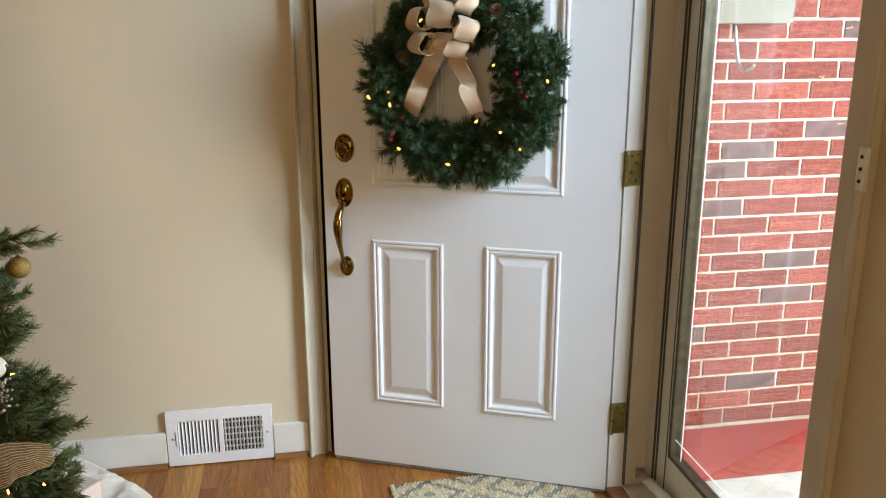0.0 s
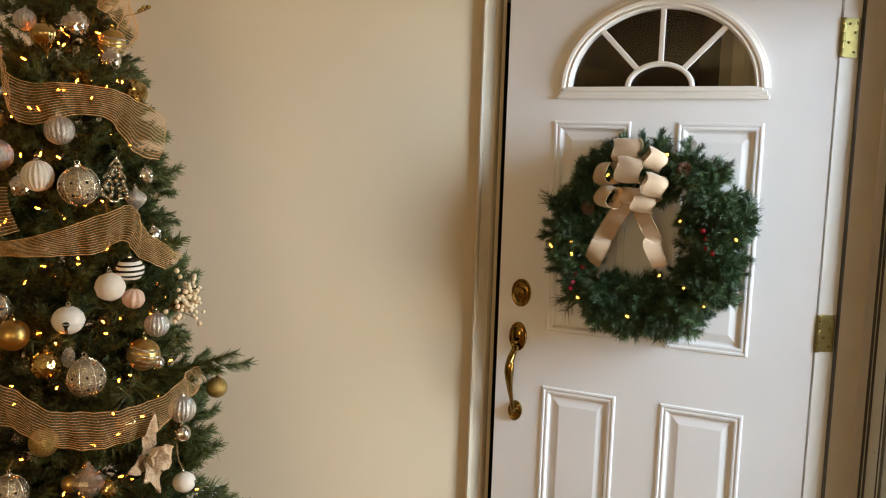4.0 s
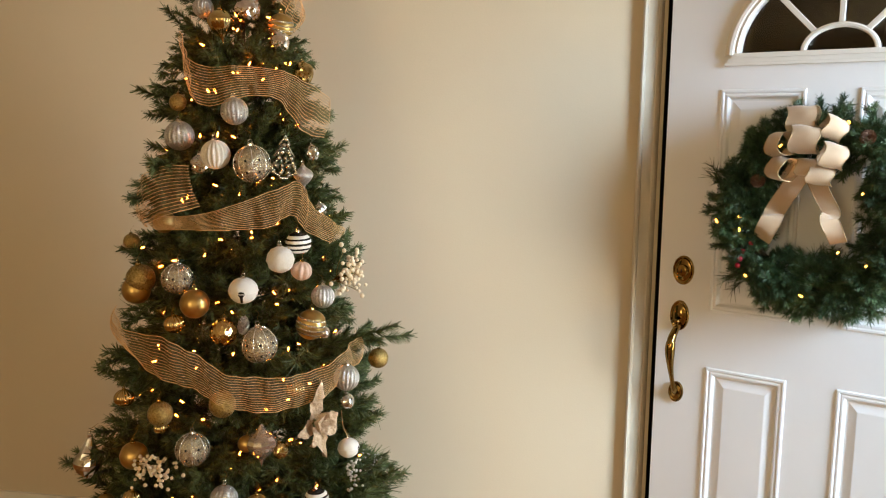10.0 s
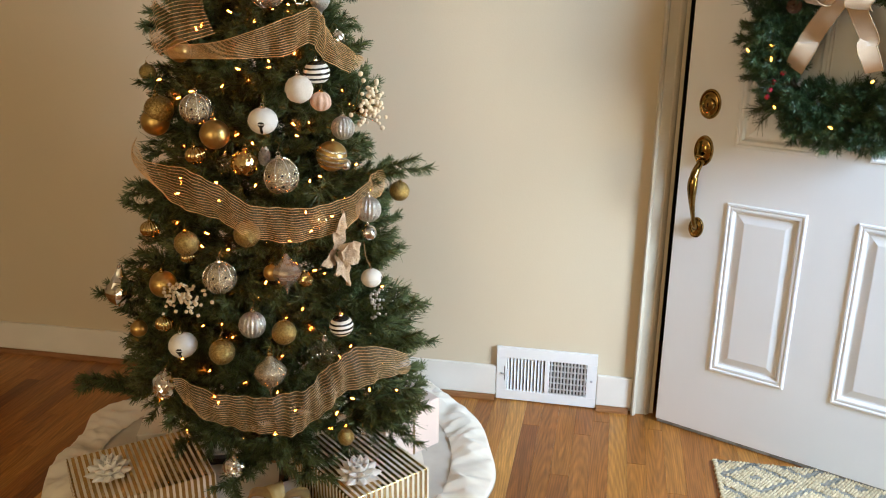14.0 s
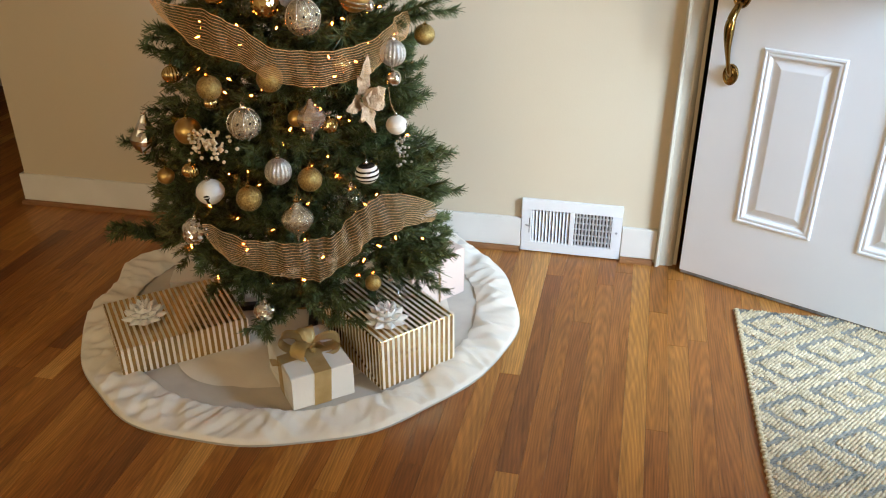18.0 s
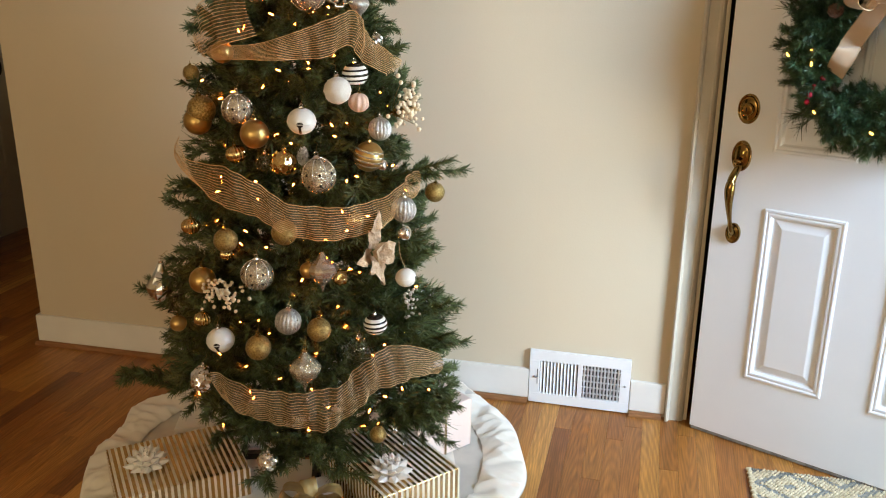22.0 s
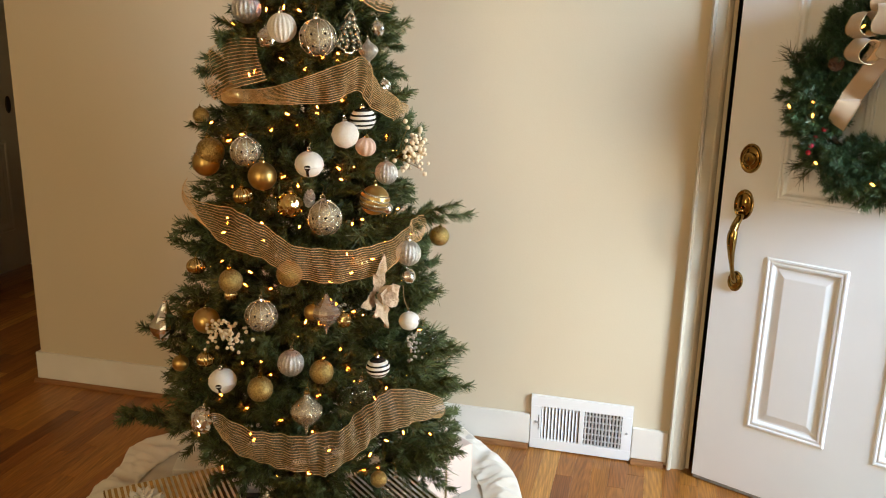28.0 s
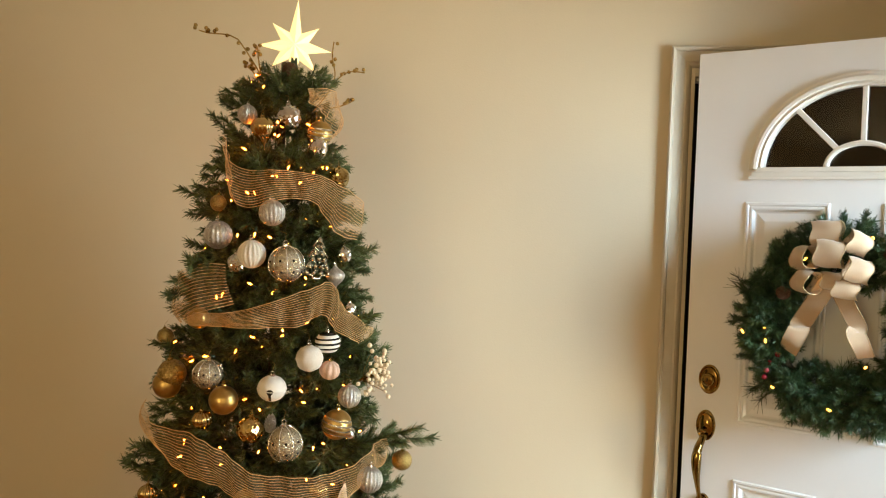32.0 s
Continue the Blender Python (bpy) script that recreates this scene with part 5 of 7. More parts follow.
def facet_ball(name, mat):
    bm = bmesh.new()
    bmesh.ops.create_icosphere(bm, subdivisions=3, radius=0.5)
    g = random.Random(4)
    for q in bm.verts:
        q.co = q.co * g.uniform(0.94, 1.03) + Vector((g.uniform(-1, 1), g.uniform(-1, 1), g.uniform(-1, 1))) * 0.012
    bmesh.ops.poke(bm, faces=[q for q in bm.faces if g.random() < 0.35], offset=0.02)
    return mesh_bm(name, bm, mat)


def beaded_ball(segs=108, rings=54, knots=18, proud=0.045):
    """A unit ball covered in rows of small beads."""
    verts, faces = [], []
    for i in range(rings + 1):
        th = math.pi * i / rings
        for k in range(segs):
            a = 2 * math.pi * k / segs
            r = 0.5 * (1 - proud + proud * abs(math.sin(knots / 2 * a + (math.pi / 2 if int(i / 3) % 2 else 0)) * math.sin(math.pi * i / 3)))
            verts.append((r * math.sin(th) * math.cos(a), r * math.sin(th) * math.sin(a), -r * math.cos(th)))
    for i in range(rings):
        for k in range(segs):
            l = (k + 1) % segs
            faces.append((i * segs + k, i * segs + l, (i + 1) * segs + l, (i + 1) * segs + k))
    return verts, faces


def honeycomb(name, mat):
    bm = bmesh.new()
    bmesh.ops.create_icosphere(bm, subdivisions=3, radius=0.5)
    for q in bm.verts:
        u = q.co.normalized()
        q.co = u * (0.5 - 0.045 * abs(math.sin(9 * u.x) * math.sin(9 * u.y + 1) * math.sin(9 * u.z)) ** 0.5)
    return mesh_bm(name, bm, mat, True)


drop_prof = glide([(0.001, -0.80), (0.04, -0.62), (0.16, -0.42), (0.36, -0.22), (0.49, 0.02), (0.47, 0.22), (0.30, 0.40), (0.12, 0.47), (0.001, 0.48)], 30)
onion_prof = glide([(0.001, -0.78), (0.05, -0.62), (0.10, -0.50), (0.30, -0.34), (0.47, -0.10), (0.50, 0.06), (0.38, 0.24), (0.17, 0.40), (0.08, 0.54), (0.05, 0.60), (0.001, 0.61)], 34)
tear_prof = glide([(0.001, -0.62), (0.20, -0.52), (0.44, -0.25), (0.50, 0.0), (0.40, 0.28), (0.20, 0.62), (0.08, 0.95), (0.001, 1.0)], 30)
U = dict(
    ribbed_silver=unit("globe", lathe(ball_profile(), 128, 18, 0.075), M_SILVERGLIT), ribbed_white=unit("globe", lathe(ball_profile(), 128, 18, 0.08), M_WHITEGLIT),
    ribbed_gold=unit("globe", lathe(ball_profile(16, 0.86), 96, 16, 0.10), M_GOLDSHINE), drop=unit("globe", lathe(drop_prof, 96, 12, 0.06), M_GOLDSHINE),
    facet=facet_ball("globe", M_MIRROR), gold=unit("globe", lathe(ball_profile(), 40), M_GOLD), goldglit=unit("globe", beaded_ball(), M_GOLDGLIT),
    goldfacet=facet_ball("globe", M_GOLDSHINE), champ=unit("globe", lathe(ball_profile(), 48), M_CHAMP), honey=honeycomb("globe", M_WHITEGLIT),
    white=unit("globe", lathe(ball_profile(18, 0.9), 40), M_WHITE), black=unit("globe", lathe(ball_profile(18, 0.9), 40), M_BLACK), clear=unit("globe", lathe(ball_profile(), 40), M_CLEAR),
    mirror=unit("globe", lathe(ball_profile(), 32), M_MIRROR), onion=unit("globe", lathe(onion_prof, 64, 8, 0.05), M_CHAMP), clearonion=unit("globe", lathe(onion_prof[::2] + onion_prof[-1:], 12), M_CHAMPGLASS, False),
    smallonion=unit("globe", lathe(onion_prof, 48), M_SILVERGLIT), blush=unit("globe", lathe(ball_profile(16, 0.9), 60, 9, 0.16), M_BLUSH))
v, f = lathe([tear_prof[q] for q in (0, 3, 6, 9, 12, 15, 18, 21, 24, 27, 29)], 14)
g = random.Random(8)
v = [Vector(q) * g.uniform(0.93, 1.05) for q in v]
U["tear"] = mesh_of("globe", v, f, M_MIRROR, False)
cap_vf = lathe([(0.085, -0.02), (0.095, 0.0), (0.095, 0.05), (0.08, 0.075), (0.001, 0.075)], 20, 10, 0.10)
CAP_S, CAP_G = mesh_of("cap", *cap_vf, M_MIRROR), mesh_of("cap", *cap_vf, M_GOLDSHINE)
loop_vf = tube([(0.055 * math.cos(a), 0, 0.125 + 0.055 * math.sin(a)) for a in np.linspace(0, 2 * math.pi, 15)[:-1]], 0.012, 6, True)
LOOP_S, LOOP_G = mesh_of("loop", *loop_vf, M_MIRROR, True), mesh_of("loop", *loop_vf, M_GOLDSHINE, True)
hook_vf = tube(glide([(0, 0, 0.17), (0.02, 0.03, 0.28), (0.05, 0.12, 0.38), (-0.06, 0.25, 0.44)], 14), 0.006, 5)
HOOK = mesh_of("hook", *hook_vf, M_GOLDBERRY, True)


def hang(a, z, r, d, globe, label, top=0.5, gold=False, tip=0.0, category="ornament"):
    g = rng
    t = thing("tree_ornament", pose(*around(a, z, r), g.uniform(-7, 7), g.uniform(-7, 7), a + 90 + g.uniform(-15, 15)) @ Matrix.Scale(d, 4), label, category, "ornaments on the tree")
    if globe is not None:
        part("globe", globe, None, t)
    part("cap", CAP_G if gold else CAP_S, None, t, m=Matrix.Translation((0, 0, top - 0.015)))
    part("loop", LOOP_G if gold else LOOP_S, None, t, m=Matrix.Translation((0, 0, top - 0.015)))
    part("hook", HOOK, None, t, m=Matrix.Translation((0, 0, top - 0.015)))
    return t


for o in SR:
    hang(*o, U["ribbed_silver"], "silver glittered ball ornament with vertical ribs")
for o in GD:
    hang(*o, U["drop"], "shiny gold fluted drop ornament with pointed end", 0.47, True)
for o in DI:
    hang(*o, U["facet"], "silver mirrored mosaic ball ornament")
ring_vf = lambda z, w: lathe([(0.5 * math.sqrt(max(0, 1 - (2 * (z - w)) ** 2)) + 0.003, z - w), (0.5 * math.sqrt(max(0, 1 - (2 * z) ** 2)) + 0.006, z), (0.5 * math.sqrt(max(0, 1 - (2 * (z + w)) ** 2)) + 0.003, z + w)], 40)
for o in GS:
    t = hang(*o, U["gold"], "satin gold ball ornament with pale glitter stripes", 0.5, True)
    for z in (-0.24, -0.08, 0.08, 0.24):
        part("glitter_band", mesh_of("glitter_band", *ring_vf(z, 0.03), M_CHAMP, True), None, t, m=Matrix.Rotation(0.25, 4, 'X'))
for o in GT:
    hang(*o, U["goldfacet"], "crinkled shiny gold ball ornament", 0.5, True)
for o in WR:
    hang(*o, U["ribbed_white"], "white glittered ball ornament with fine ribs")
band_vf = tube([(0.503 * math.cos(b), 0, 0.503 * math.sin(b)) for b in np.linspace(-1.45, 1.45, 22)], 0.011, 6)
BAND = mesh_of("bead_band", *band_vf, M_MIRROR, True)
STUD = mesh_of("stud", *sphere((0.497, 0, 0), 0.034, 8, 6), M_BLACK, True)
for o in JW:
    t = hang(*o, U["champ"], "large champagne mercury-glass ball with jewelled bands")
    for k in range(8):
        part("bead_band", BAND, None, t, m=Matrix.Rotation(k * math.pi / 4 - 0.2, 4, 'Z'))
        part("stud", STUD, None, t, m=Matrix.Rotation(k * math.pi / 4 + 0.19, 4, 'Z') @ Matrix.Rotation(-0.16, 4, 'Y'))
        part("stud", STUD, None, t, m=Matrix.Rotation(k * math.pi / 4 + 0.19, 4, 'Z') @ Matrix.Rotation(0.50, 4, 'Y') @ Matrix.Scale(1.0, 4))
for o in SO:
    hang(*o, U["smallonion"], "small pale silver onion-shaped ornament", 0.58)
for o in GM:
    hang(*o, U["gold"], "plain satin gold ball ornament", 0.5, True)
for o in GG:
    hang(*o, U["goldglit"], "gold glitter ball ornament", 0.5, True)
for o in WH:
    hang(*o, U["honey"], "white honeycomb-textured ball ornament")
for o in ST:
    t = hang(*o, U["black"], "black ball ornament with white stripes", 0.45)
    for z in (-0.30, -0.11, 0.09, 0.27):
        v, f = lathe([(0.5 * math.sqrt(1 - min(0.98, abs(2 * q / 0.9)) ** 2) + 0.006, q) for q in (z - 0.055, z - 0.025, z, z + 0.025, z + 0.055)], 36)
        part("white_stripe", mesh_of("white_stripe", v, f, M_WHITE, True), None, t)
for o in PK:
    hang(*o, U["blush"], "blush pink shell-shaped glitter ornament", 0.44, True)
SEAM = mesh_of("seam", *lathe([(0.495, -0.02), (0.512, -0.008), (0.512, 0.008), (0.495, 0.02)], 40), M_WHITE, True)
for o, n in zip(BE, (0, 1, 2)):
    t = hang(*o, U["white"], "white enamelled jingle bell ornament with keyhole slot", 0.44)
    part("seam", SEAM, None, t)
    rows = [(z, w) for z, w in ((0.09, 0.03), (0.07, 0.085), (0.02, 0.115), (-0.04, 0.105), (-0.08, 0.065), (-0.11, 0.046), (-0.20, 0.046), (-0.31, 0.046), (-0.36, 0.03))]
    V = []
    for z, w in rows:
        for x in (-w, 0.0, w):
            V.append((x, -math.sqrt(0.25 - x * x - (z / 0.9) ** 2) - 0.008, z))
    F = [(3 * r + q, 3 * r + q + 1, 3 * r + q + 4, 3 * r + q + 3) for r in range(len(rows) - 1) for q in range(2)]
    part("slot", mesh_of("slot", V, F, M_BLACK), None, t, "dark keyhole slot", m=Matrix.Rotation(radians((0, 25, 8)[n]), 4, 'Z'))
    if n == 1:
        v, f = tube(glide([(0, 0, 0.5), (-0.25, 0, 1.1), (-0.2, 0.1, 1.8)], 14), 0.02, 6)
        part("twine", mesh_of("twine", v, f, M_TWINE, True), None, t)
for o in GR:
    hang(*o, U["ribbed_gold"], "shiny ribbed gold ornament", 0.43, True)
for o in CL:
    hang(*o, U["clear"], "clear glass bubble ornament")
for o in SM:
    hang(*o, U["mirror"], "small mirrored silver ball ornament")
for o, k in zip(CO, ("clearonion", "onion")):
    hang(*o, U[k], "clear glass onion finial ornament" if k == "clearonion" else "pale champagne fluted finial ornament", 0.58, True)
for o in TD:
    hang(*o, U["tear"], "faceted silver teardrop ornament", 0.98)


def scale_cone(n, mat_name="scale"):
    """Pinecone: overlapping scales in a spiral, unit width."""
    out = []
    for k in range(n):
        s = k / n
        a, z = k * 2.39996, 0.8 * s - 0.4
        r = 0.46 * math.sin(math.pi * (0.16 + 0.78 * s)) ** 0.7
        c, sn = math.cos(a), math.sin(a)
        w = 0.17
        pts = [(r * 0.3, -w * .5, z), (r * 0.3, w * .5, z), (r, w, z + 0.07), (r * 1.12, 0, z + 0.16), (r, -w, z + 0.07), (r * 0.8, 0, z - 0.02)]
        v = [(x * c - y * sn, x * sn + y * c, q) for x, y, q in pts]
        out.append((v, [(0, 1, 2, 3), (0, 3, 4), (0, 4, 5), (0, 5, 1), (1, 5, 2), (2, 5, 3), (3, 5, 4)]))
    return join(out)


for o in PC:
    hang(*o, mesh_of("globe", [(x, y, z * 1.7) for x, y, z in scale_cone(46)[0]], scale_cone(46)[1], M_SILVERGLIT), "silver glittered pinecone ornament", 0.72)

# filigree tree ornament
a, z, r, d = FT[0]
t = thing("tree_ornament", pose(*around(a, z, r + 0.012), 0, 4, a + 90 + 6), "openwork silver-gold tree ornament with pearls", "ornament", "ornaments on the tree")
rows = [(0.046, 1), (0.032, 2), (0.014, 2), (0.000, 3), (-0.018, 4), (-0.034, 4)]
for zz, n in rows:
    w = 0.040 * (0.052 - zz) / 0.09
    for k in range(n):
        x = (k - (n - 1) / 2) * (2 * w / max(1, n - 0.2))
        part("pearl", mesh_of("pearl", *sphere((x, -0.004, zz), 0.0055, 10, 7), M_CHAMP, True), None, t)
edge = [(0, 0.055), (-0.016, 0.030), (-0.010, 0.028), (-0.027, 0.004), (-0.019, 0.003), (-0.040, -0.034), (-0.012, -0.040), (-0.010, -0.048), (0.010, -0.048), (0.012, -0.040), (0.040, -0.034), (0.019, 0.003), (0.027, 0.004), (0.010, 0.028), (0.016, 0.030)]
part("outline", mesh_of("outline", *tube([(x, 0, zz) for x, zz in edge], 0.0030, 6, True), M_CHAMP, True), None, t)
sc = []
for x, zz, q in ((-0.012, 0.012, 1), (0.012, 0.012, -1), (-0.016, -0.012, 1), (0.016, -0.012, -1), (0, -0.026, 1), (0, 0.026, 1), (-0.026, -0.026, 1), (0.026, -0.026, -1)):
    sc.append(tube([(x + q * 0.0022 * (5 - s) * math.cos(s * 1.3), 0, zz + 0.0022 * (5 - s) * math.sin(s * 1.3)) for s in np.linspace(0, 4.5, 22)], 0.0015, 5))
part("scroll", mesh_of("scroll", *join(sc), M_CHAMP, True), None, t)

# poinsettia
a, z, r, d = FL[0]
t = thing("poinsettia", pose(*around(a, z, r + 0.015), 0, 0, a + 90 + 20), "champagne glitter fabric poinsettia with green centre", "artificial flower")
for k, (ang, ln, w, bend) in enumerate(((80, 0.100, 0.019, 0.9), (114, 0.064, 0.015, 1.5), (190, 0.066, 0.020, 1.2), (238, 0.052, 0.017, 1.7), (284, 0.088, 0.017, 1.0), (22, 0.046, 0.022, 2.2), (332, 0.040, 0.018, 2.4), (150, 0.034, 0.020, 2.6))):
    V, F = [], []
    nn = 12
    for i in range(nn + 1):
        s = i / nn
        wid = w * math.sin(math.pi * min(1, 0.10 + 0.9 * s) ** 0.9) + 0.0006
        for q, e in ((-1, 0), (-0.5, 0.003), (0, 0.0), (0.5, 0.003), (1, 0)):
            V.append((ln * s, q * wid * (1 + 0.25 * noise.noise(Vector((9 * s, q, k)))), 0.010 * math.sin(3 * s) * bend + e + 0.012 * bend * s * s + 0.006 * abs(q) + 0.009 * noise.noise(Vector((4.2 * s, 1.4 * q, k * 3.1)))))
    for i in range(nn):
        for q in range(4):
            F.append((i * 5 + q, i * 5 + q + 1, i * 5 + 6 + q, i * 5 + 5 + q))
    mm = Matrix.Rotation(math.pi / 2, 4, 'X') @ Matrix.Rotation(radians(ang), 4, 'Z') @ Matrix.Translation((0.004, 0, 0.002 * k))
    part("petal", mesh_of("petal", V, F, M_PETAL, True), None, t, m=mm)
for k in range(9):
    part("bud", mesh_of("bud", *sphere((0.007 * math.cos(k * 2.4) * (k / 9) ** .5, -0.014, 0.007 * math.sin(k * 2.4) * (k / 9) ** .5), 0.0035, 8, 5), M_NEEDLE2, True), None, t)


def berries(name, centre, a, n, spread_x, spread_z, rad, mat, stem, label):
    t = thing(name, pose(*centre, 0, 0, a + 90), label, "berry spray")
    g = random.Random(n)
    for k in range(n):
        p = Vector((g.gauss(0, spread_x), -0.01 + g.gauss(0, 0.010), g.gauss(0, spread_z)))
        part("berry", mesh_of("berry", *sphere(p, rad * g.uniform(0.8, 1.15), 8, 6), mat, True), None, t)
        if k % 3 == 0:
            part("stem", mesh_of("stem", *tube(glide([(-p.x * 0.2, 0.045, -0.02), (p.x * 0.5, 0.015, p.z * 0.5 - 0.008), tuple(p)], 8), 0.0009, 5), stem), None, t)
    return t


berries("pearl_berry_spray", around(BPK[0][0], BPK[0][1], BPK[0][2] + 0.01), BPK[0][0], 70, 0.030, 0.028, 0.0056, M_PEARL, M_GOLDBERRY, "cream pearl berry spray on the tree")
berries("cream_berry_cluster", around(BC[0][0], BC[0][1], BC[0][2] + 0.01), BC[0][0], 110, 0.026, 0.016, 0.0043, M_PEARL, M_STEM, "cream berry cluster among the branches")
t = thing("silver_fringe", pose(*around(FR[0][0], FR[0][1], FR[0][2] + 0.01), 0, 0, FR[0][0] + 90), "silver beaded snowflake fringe under a bell", "ornament")
g = random.Random(3)
for k in range(46):
    part("bead", mesh_of("bead", *sphere((g.gauss(0, 0.011), g.gauss(0, 0.006), g.uniform(-0.042, 0.03)), 0.0034, 8, 5), M_SILVERGLIT, True), None, t)

# ------------------------------------------------ string lights
lights = thing("string_lights", pose(0, 0, 0), "warm white incandescent mini lights wound round the tree", "string lights")
bulb_vf = lathe([(0.001, -0.005), (0.0019, -0.004), (0.0022, 0.0), (0.0018, 0.004), (0.0005, 0.007)], 8)
BULB = mesh_of("bulb", *bulb_vf, M_BULB, True)
SOCK = mesh_of("socket", *lathe([(0.001, -0.022), (0.0034, -0.021), (0.0038, -0.008), (0.0028, -0.006), (0.001, -0.006)], 8), M_WIRE, True)
NB, path = 260, []
for k in range(NB):
    s = k / (NB - 1)
    z = 0.26 + 1.60 * s ** 1.22
    turn = 13.3 * s
    a = 110 + 360 * (turn + 0.085 * math.sin(2 * math.pi * turn)) + rng.uniform(-9, 9)
    r = tree_r(z) * rng.uniform(0.60, 0.86)
    p = around(a, z + rng.uniform(-0.035, 0.035), r)
    if any((p - c).length < q + 0.006 for c, q in taken):
        p = around(a + 14, p.z, r * 0.93)
    path.append(p)
    m = Matrix.Translation(p) @ Euler((rng.uniform(0, 3), rng.uniform(0, 3), 0)).to_matrix().to_4x4()
    bulb = part("bulb", BULB, None, lights, m=m)
    part("socket", SOCK, None, bulb)
wire = []
for k in range(NB - 1):
    mid = (path[k] + path[k + 1]) / 2
    mid = Vector((AXX + (mid.x - AXX) * 0.86, AXY + (mid.y - AXY) * 0.86, mid.z - 0.012))
    wire += [path[k], mid]
v, f = tube(wire, 0.0012, 5)
part("wire", mesh_of("wire", v, f, M_WIRE), None, lights, "thin dark green wire")

# ------------------------------------------------ star, sprigs, top cone
SC = Vector((-0.592, 2.02, 1.972))
face = math.degrees(math.atan2(-0.10 - SC.y, 0.30 - SC.x))
STARM = pose(*SC, 0, 0, face + 90)
star = thing("tree_star", STARM, "lit ivory eight-pointed star tree topper", "tree topper")
tips = [(0.004, 0.079), (0.041, 0.033), (0.063, -0.007), (0.039, -0.045), (0.0, -0.052), (-0.039, -0.039), (-0.062, -0.003), (-0.038, 0.036)]
for k, (x, zz) in enumerate(tips):
    L = math.hypot(x, zz) * 1.5636
    ang = math.atan2(zz, x)
    w, inn = 0.026, 0.036
    tip = (L * math.cos(ang), 0, L * math.sin(ang))
    s1 = (inn * math.cos(ang + 0.46), 0, inn * math.sin(ang + 0.46))
    s0 = (inn * math.cos(ang - 0.46), 0, inn * math.sin(ang - 0.46))
    V = [tip, s1, s0, (0, -0.020, 0), (0, 0.020, 0)]
    part("ray", mesh_of("ray", V, [(0, 1, 3), (0, 3, 2), (0, 4, 1), (0, 2, 4)], M_STAR), None, star)
v, f = tube([(0, 0.0, -0.10), (0, 0.0, -0.02)], 0.010, 10)
part("socket", mesh_of("socket", v, f, M_WIRE, True), None, star)


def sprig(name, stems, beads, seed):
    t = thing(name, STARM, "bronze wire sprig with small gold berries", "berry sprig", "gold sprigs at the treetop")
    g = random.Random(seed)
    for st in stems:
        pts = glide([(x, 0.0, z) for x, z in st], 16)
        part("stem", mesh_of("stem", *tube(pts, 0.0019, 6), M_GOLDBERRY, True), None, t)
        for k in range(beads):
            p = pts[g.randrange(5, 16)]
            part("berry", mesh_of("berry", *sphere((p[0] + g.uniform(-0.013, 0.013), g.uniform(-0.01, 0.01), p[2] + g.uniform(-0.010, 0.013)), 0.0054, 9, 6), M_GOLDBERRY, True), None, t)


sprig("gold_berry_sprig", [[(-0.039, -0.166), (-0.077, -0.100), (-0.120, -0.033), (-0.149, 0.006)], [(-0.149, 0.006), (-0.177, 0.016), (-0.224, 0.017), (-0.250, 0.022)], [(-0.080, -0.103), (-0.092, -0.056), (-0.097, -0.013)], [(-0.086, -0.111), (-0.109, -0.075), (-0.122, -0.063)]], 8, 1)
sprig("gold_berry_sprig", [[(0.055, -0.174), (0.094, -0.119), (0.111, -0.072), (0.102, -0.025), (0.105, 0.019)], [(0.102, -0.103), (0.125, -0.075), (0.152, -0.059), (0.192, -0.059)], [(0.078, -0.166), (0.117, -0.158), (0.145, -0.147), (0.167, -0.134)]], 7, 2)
cone = thing("pinecone", pose(-0.583, 1.975, 1.895) @ Matrix.Scale(0.045, 4), "brown pinecone at the treetop", "pinecone")
v, f = scale_cone(60)
part("body", mesh_of("body", v, f, M_CONE), None, cone)
for k in range(11):
    a = k * 33
    d = Vector((0.75 * math.cos(radians(a)), 0.75 * math.sin(radians(a)), 0.7)).normalized()
    part("branch", rng.choice(FIR + PINE), None, tree, m=lay(Vector((0.025 * math.cos(radians(a)) + 0.03, 0.025 * math.sin(radians(a)), 1.825)), d, 0) @ Matrix.Scale(0.55, 4))
# ---------------------------------------------------------------- tree skirt
SKX, SKY2, SKR = -0.66, 2.035, 0.672


def fold(x, y, s=1.0):
    n = noise.noise(Vector((x * 5.0, y * 5.0, 1.3))) * 0.6 + (0.25 - abs(noise.noise(Vector((x * 8.0, y * 11.0, 4.2))))) * 0.7
    return n * s


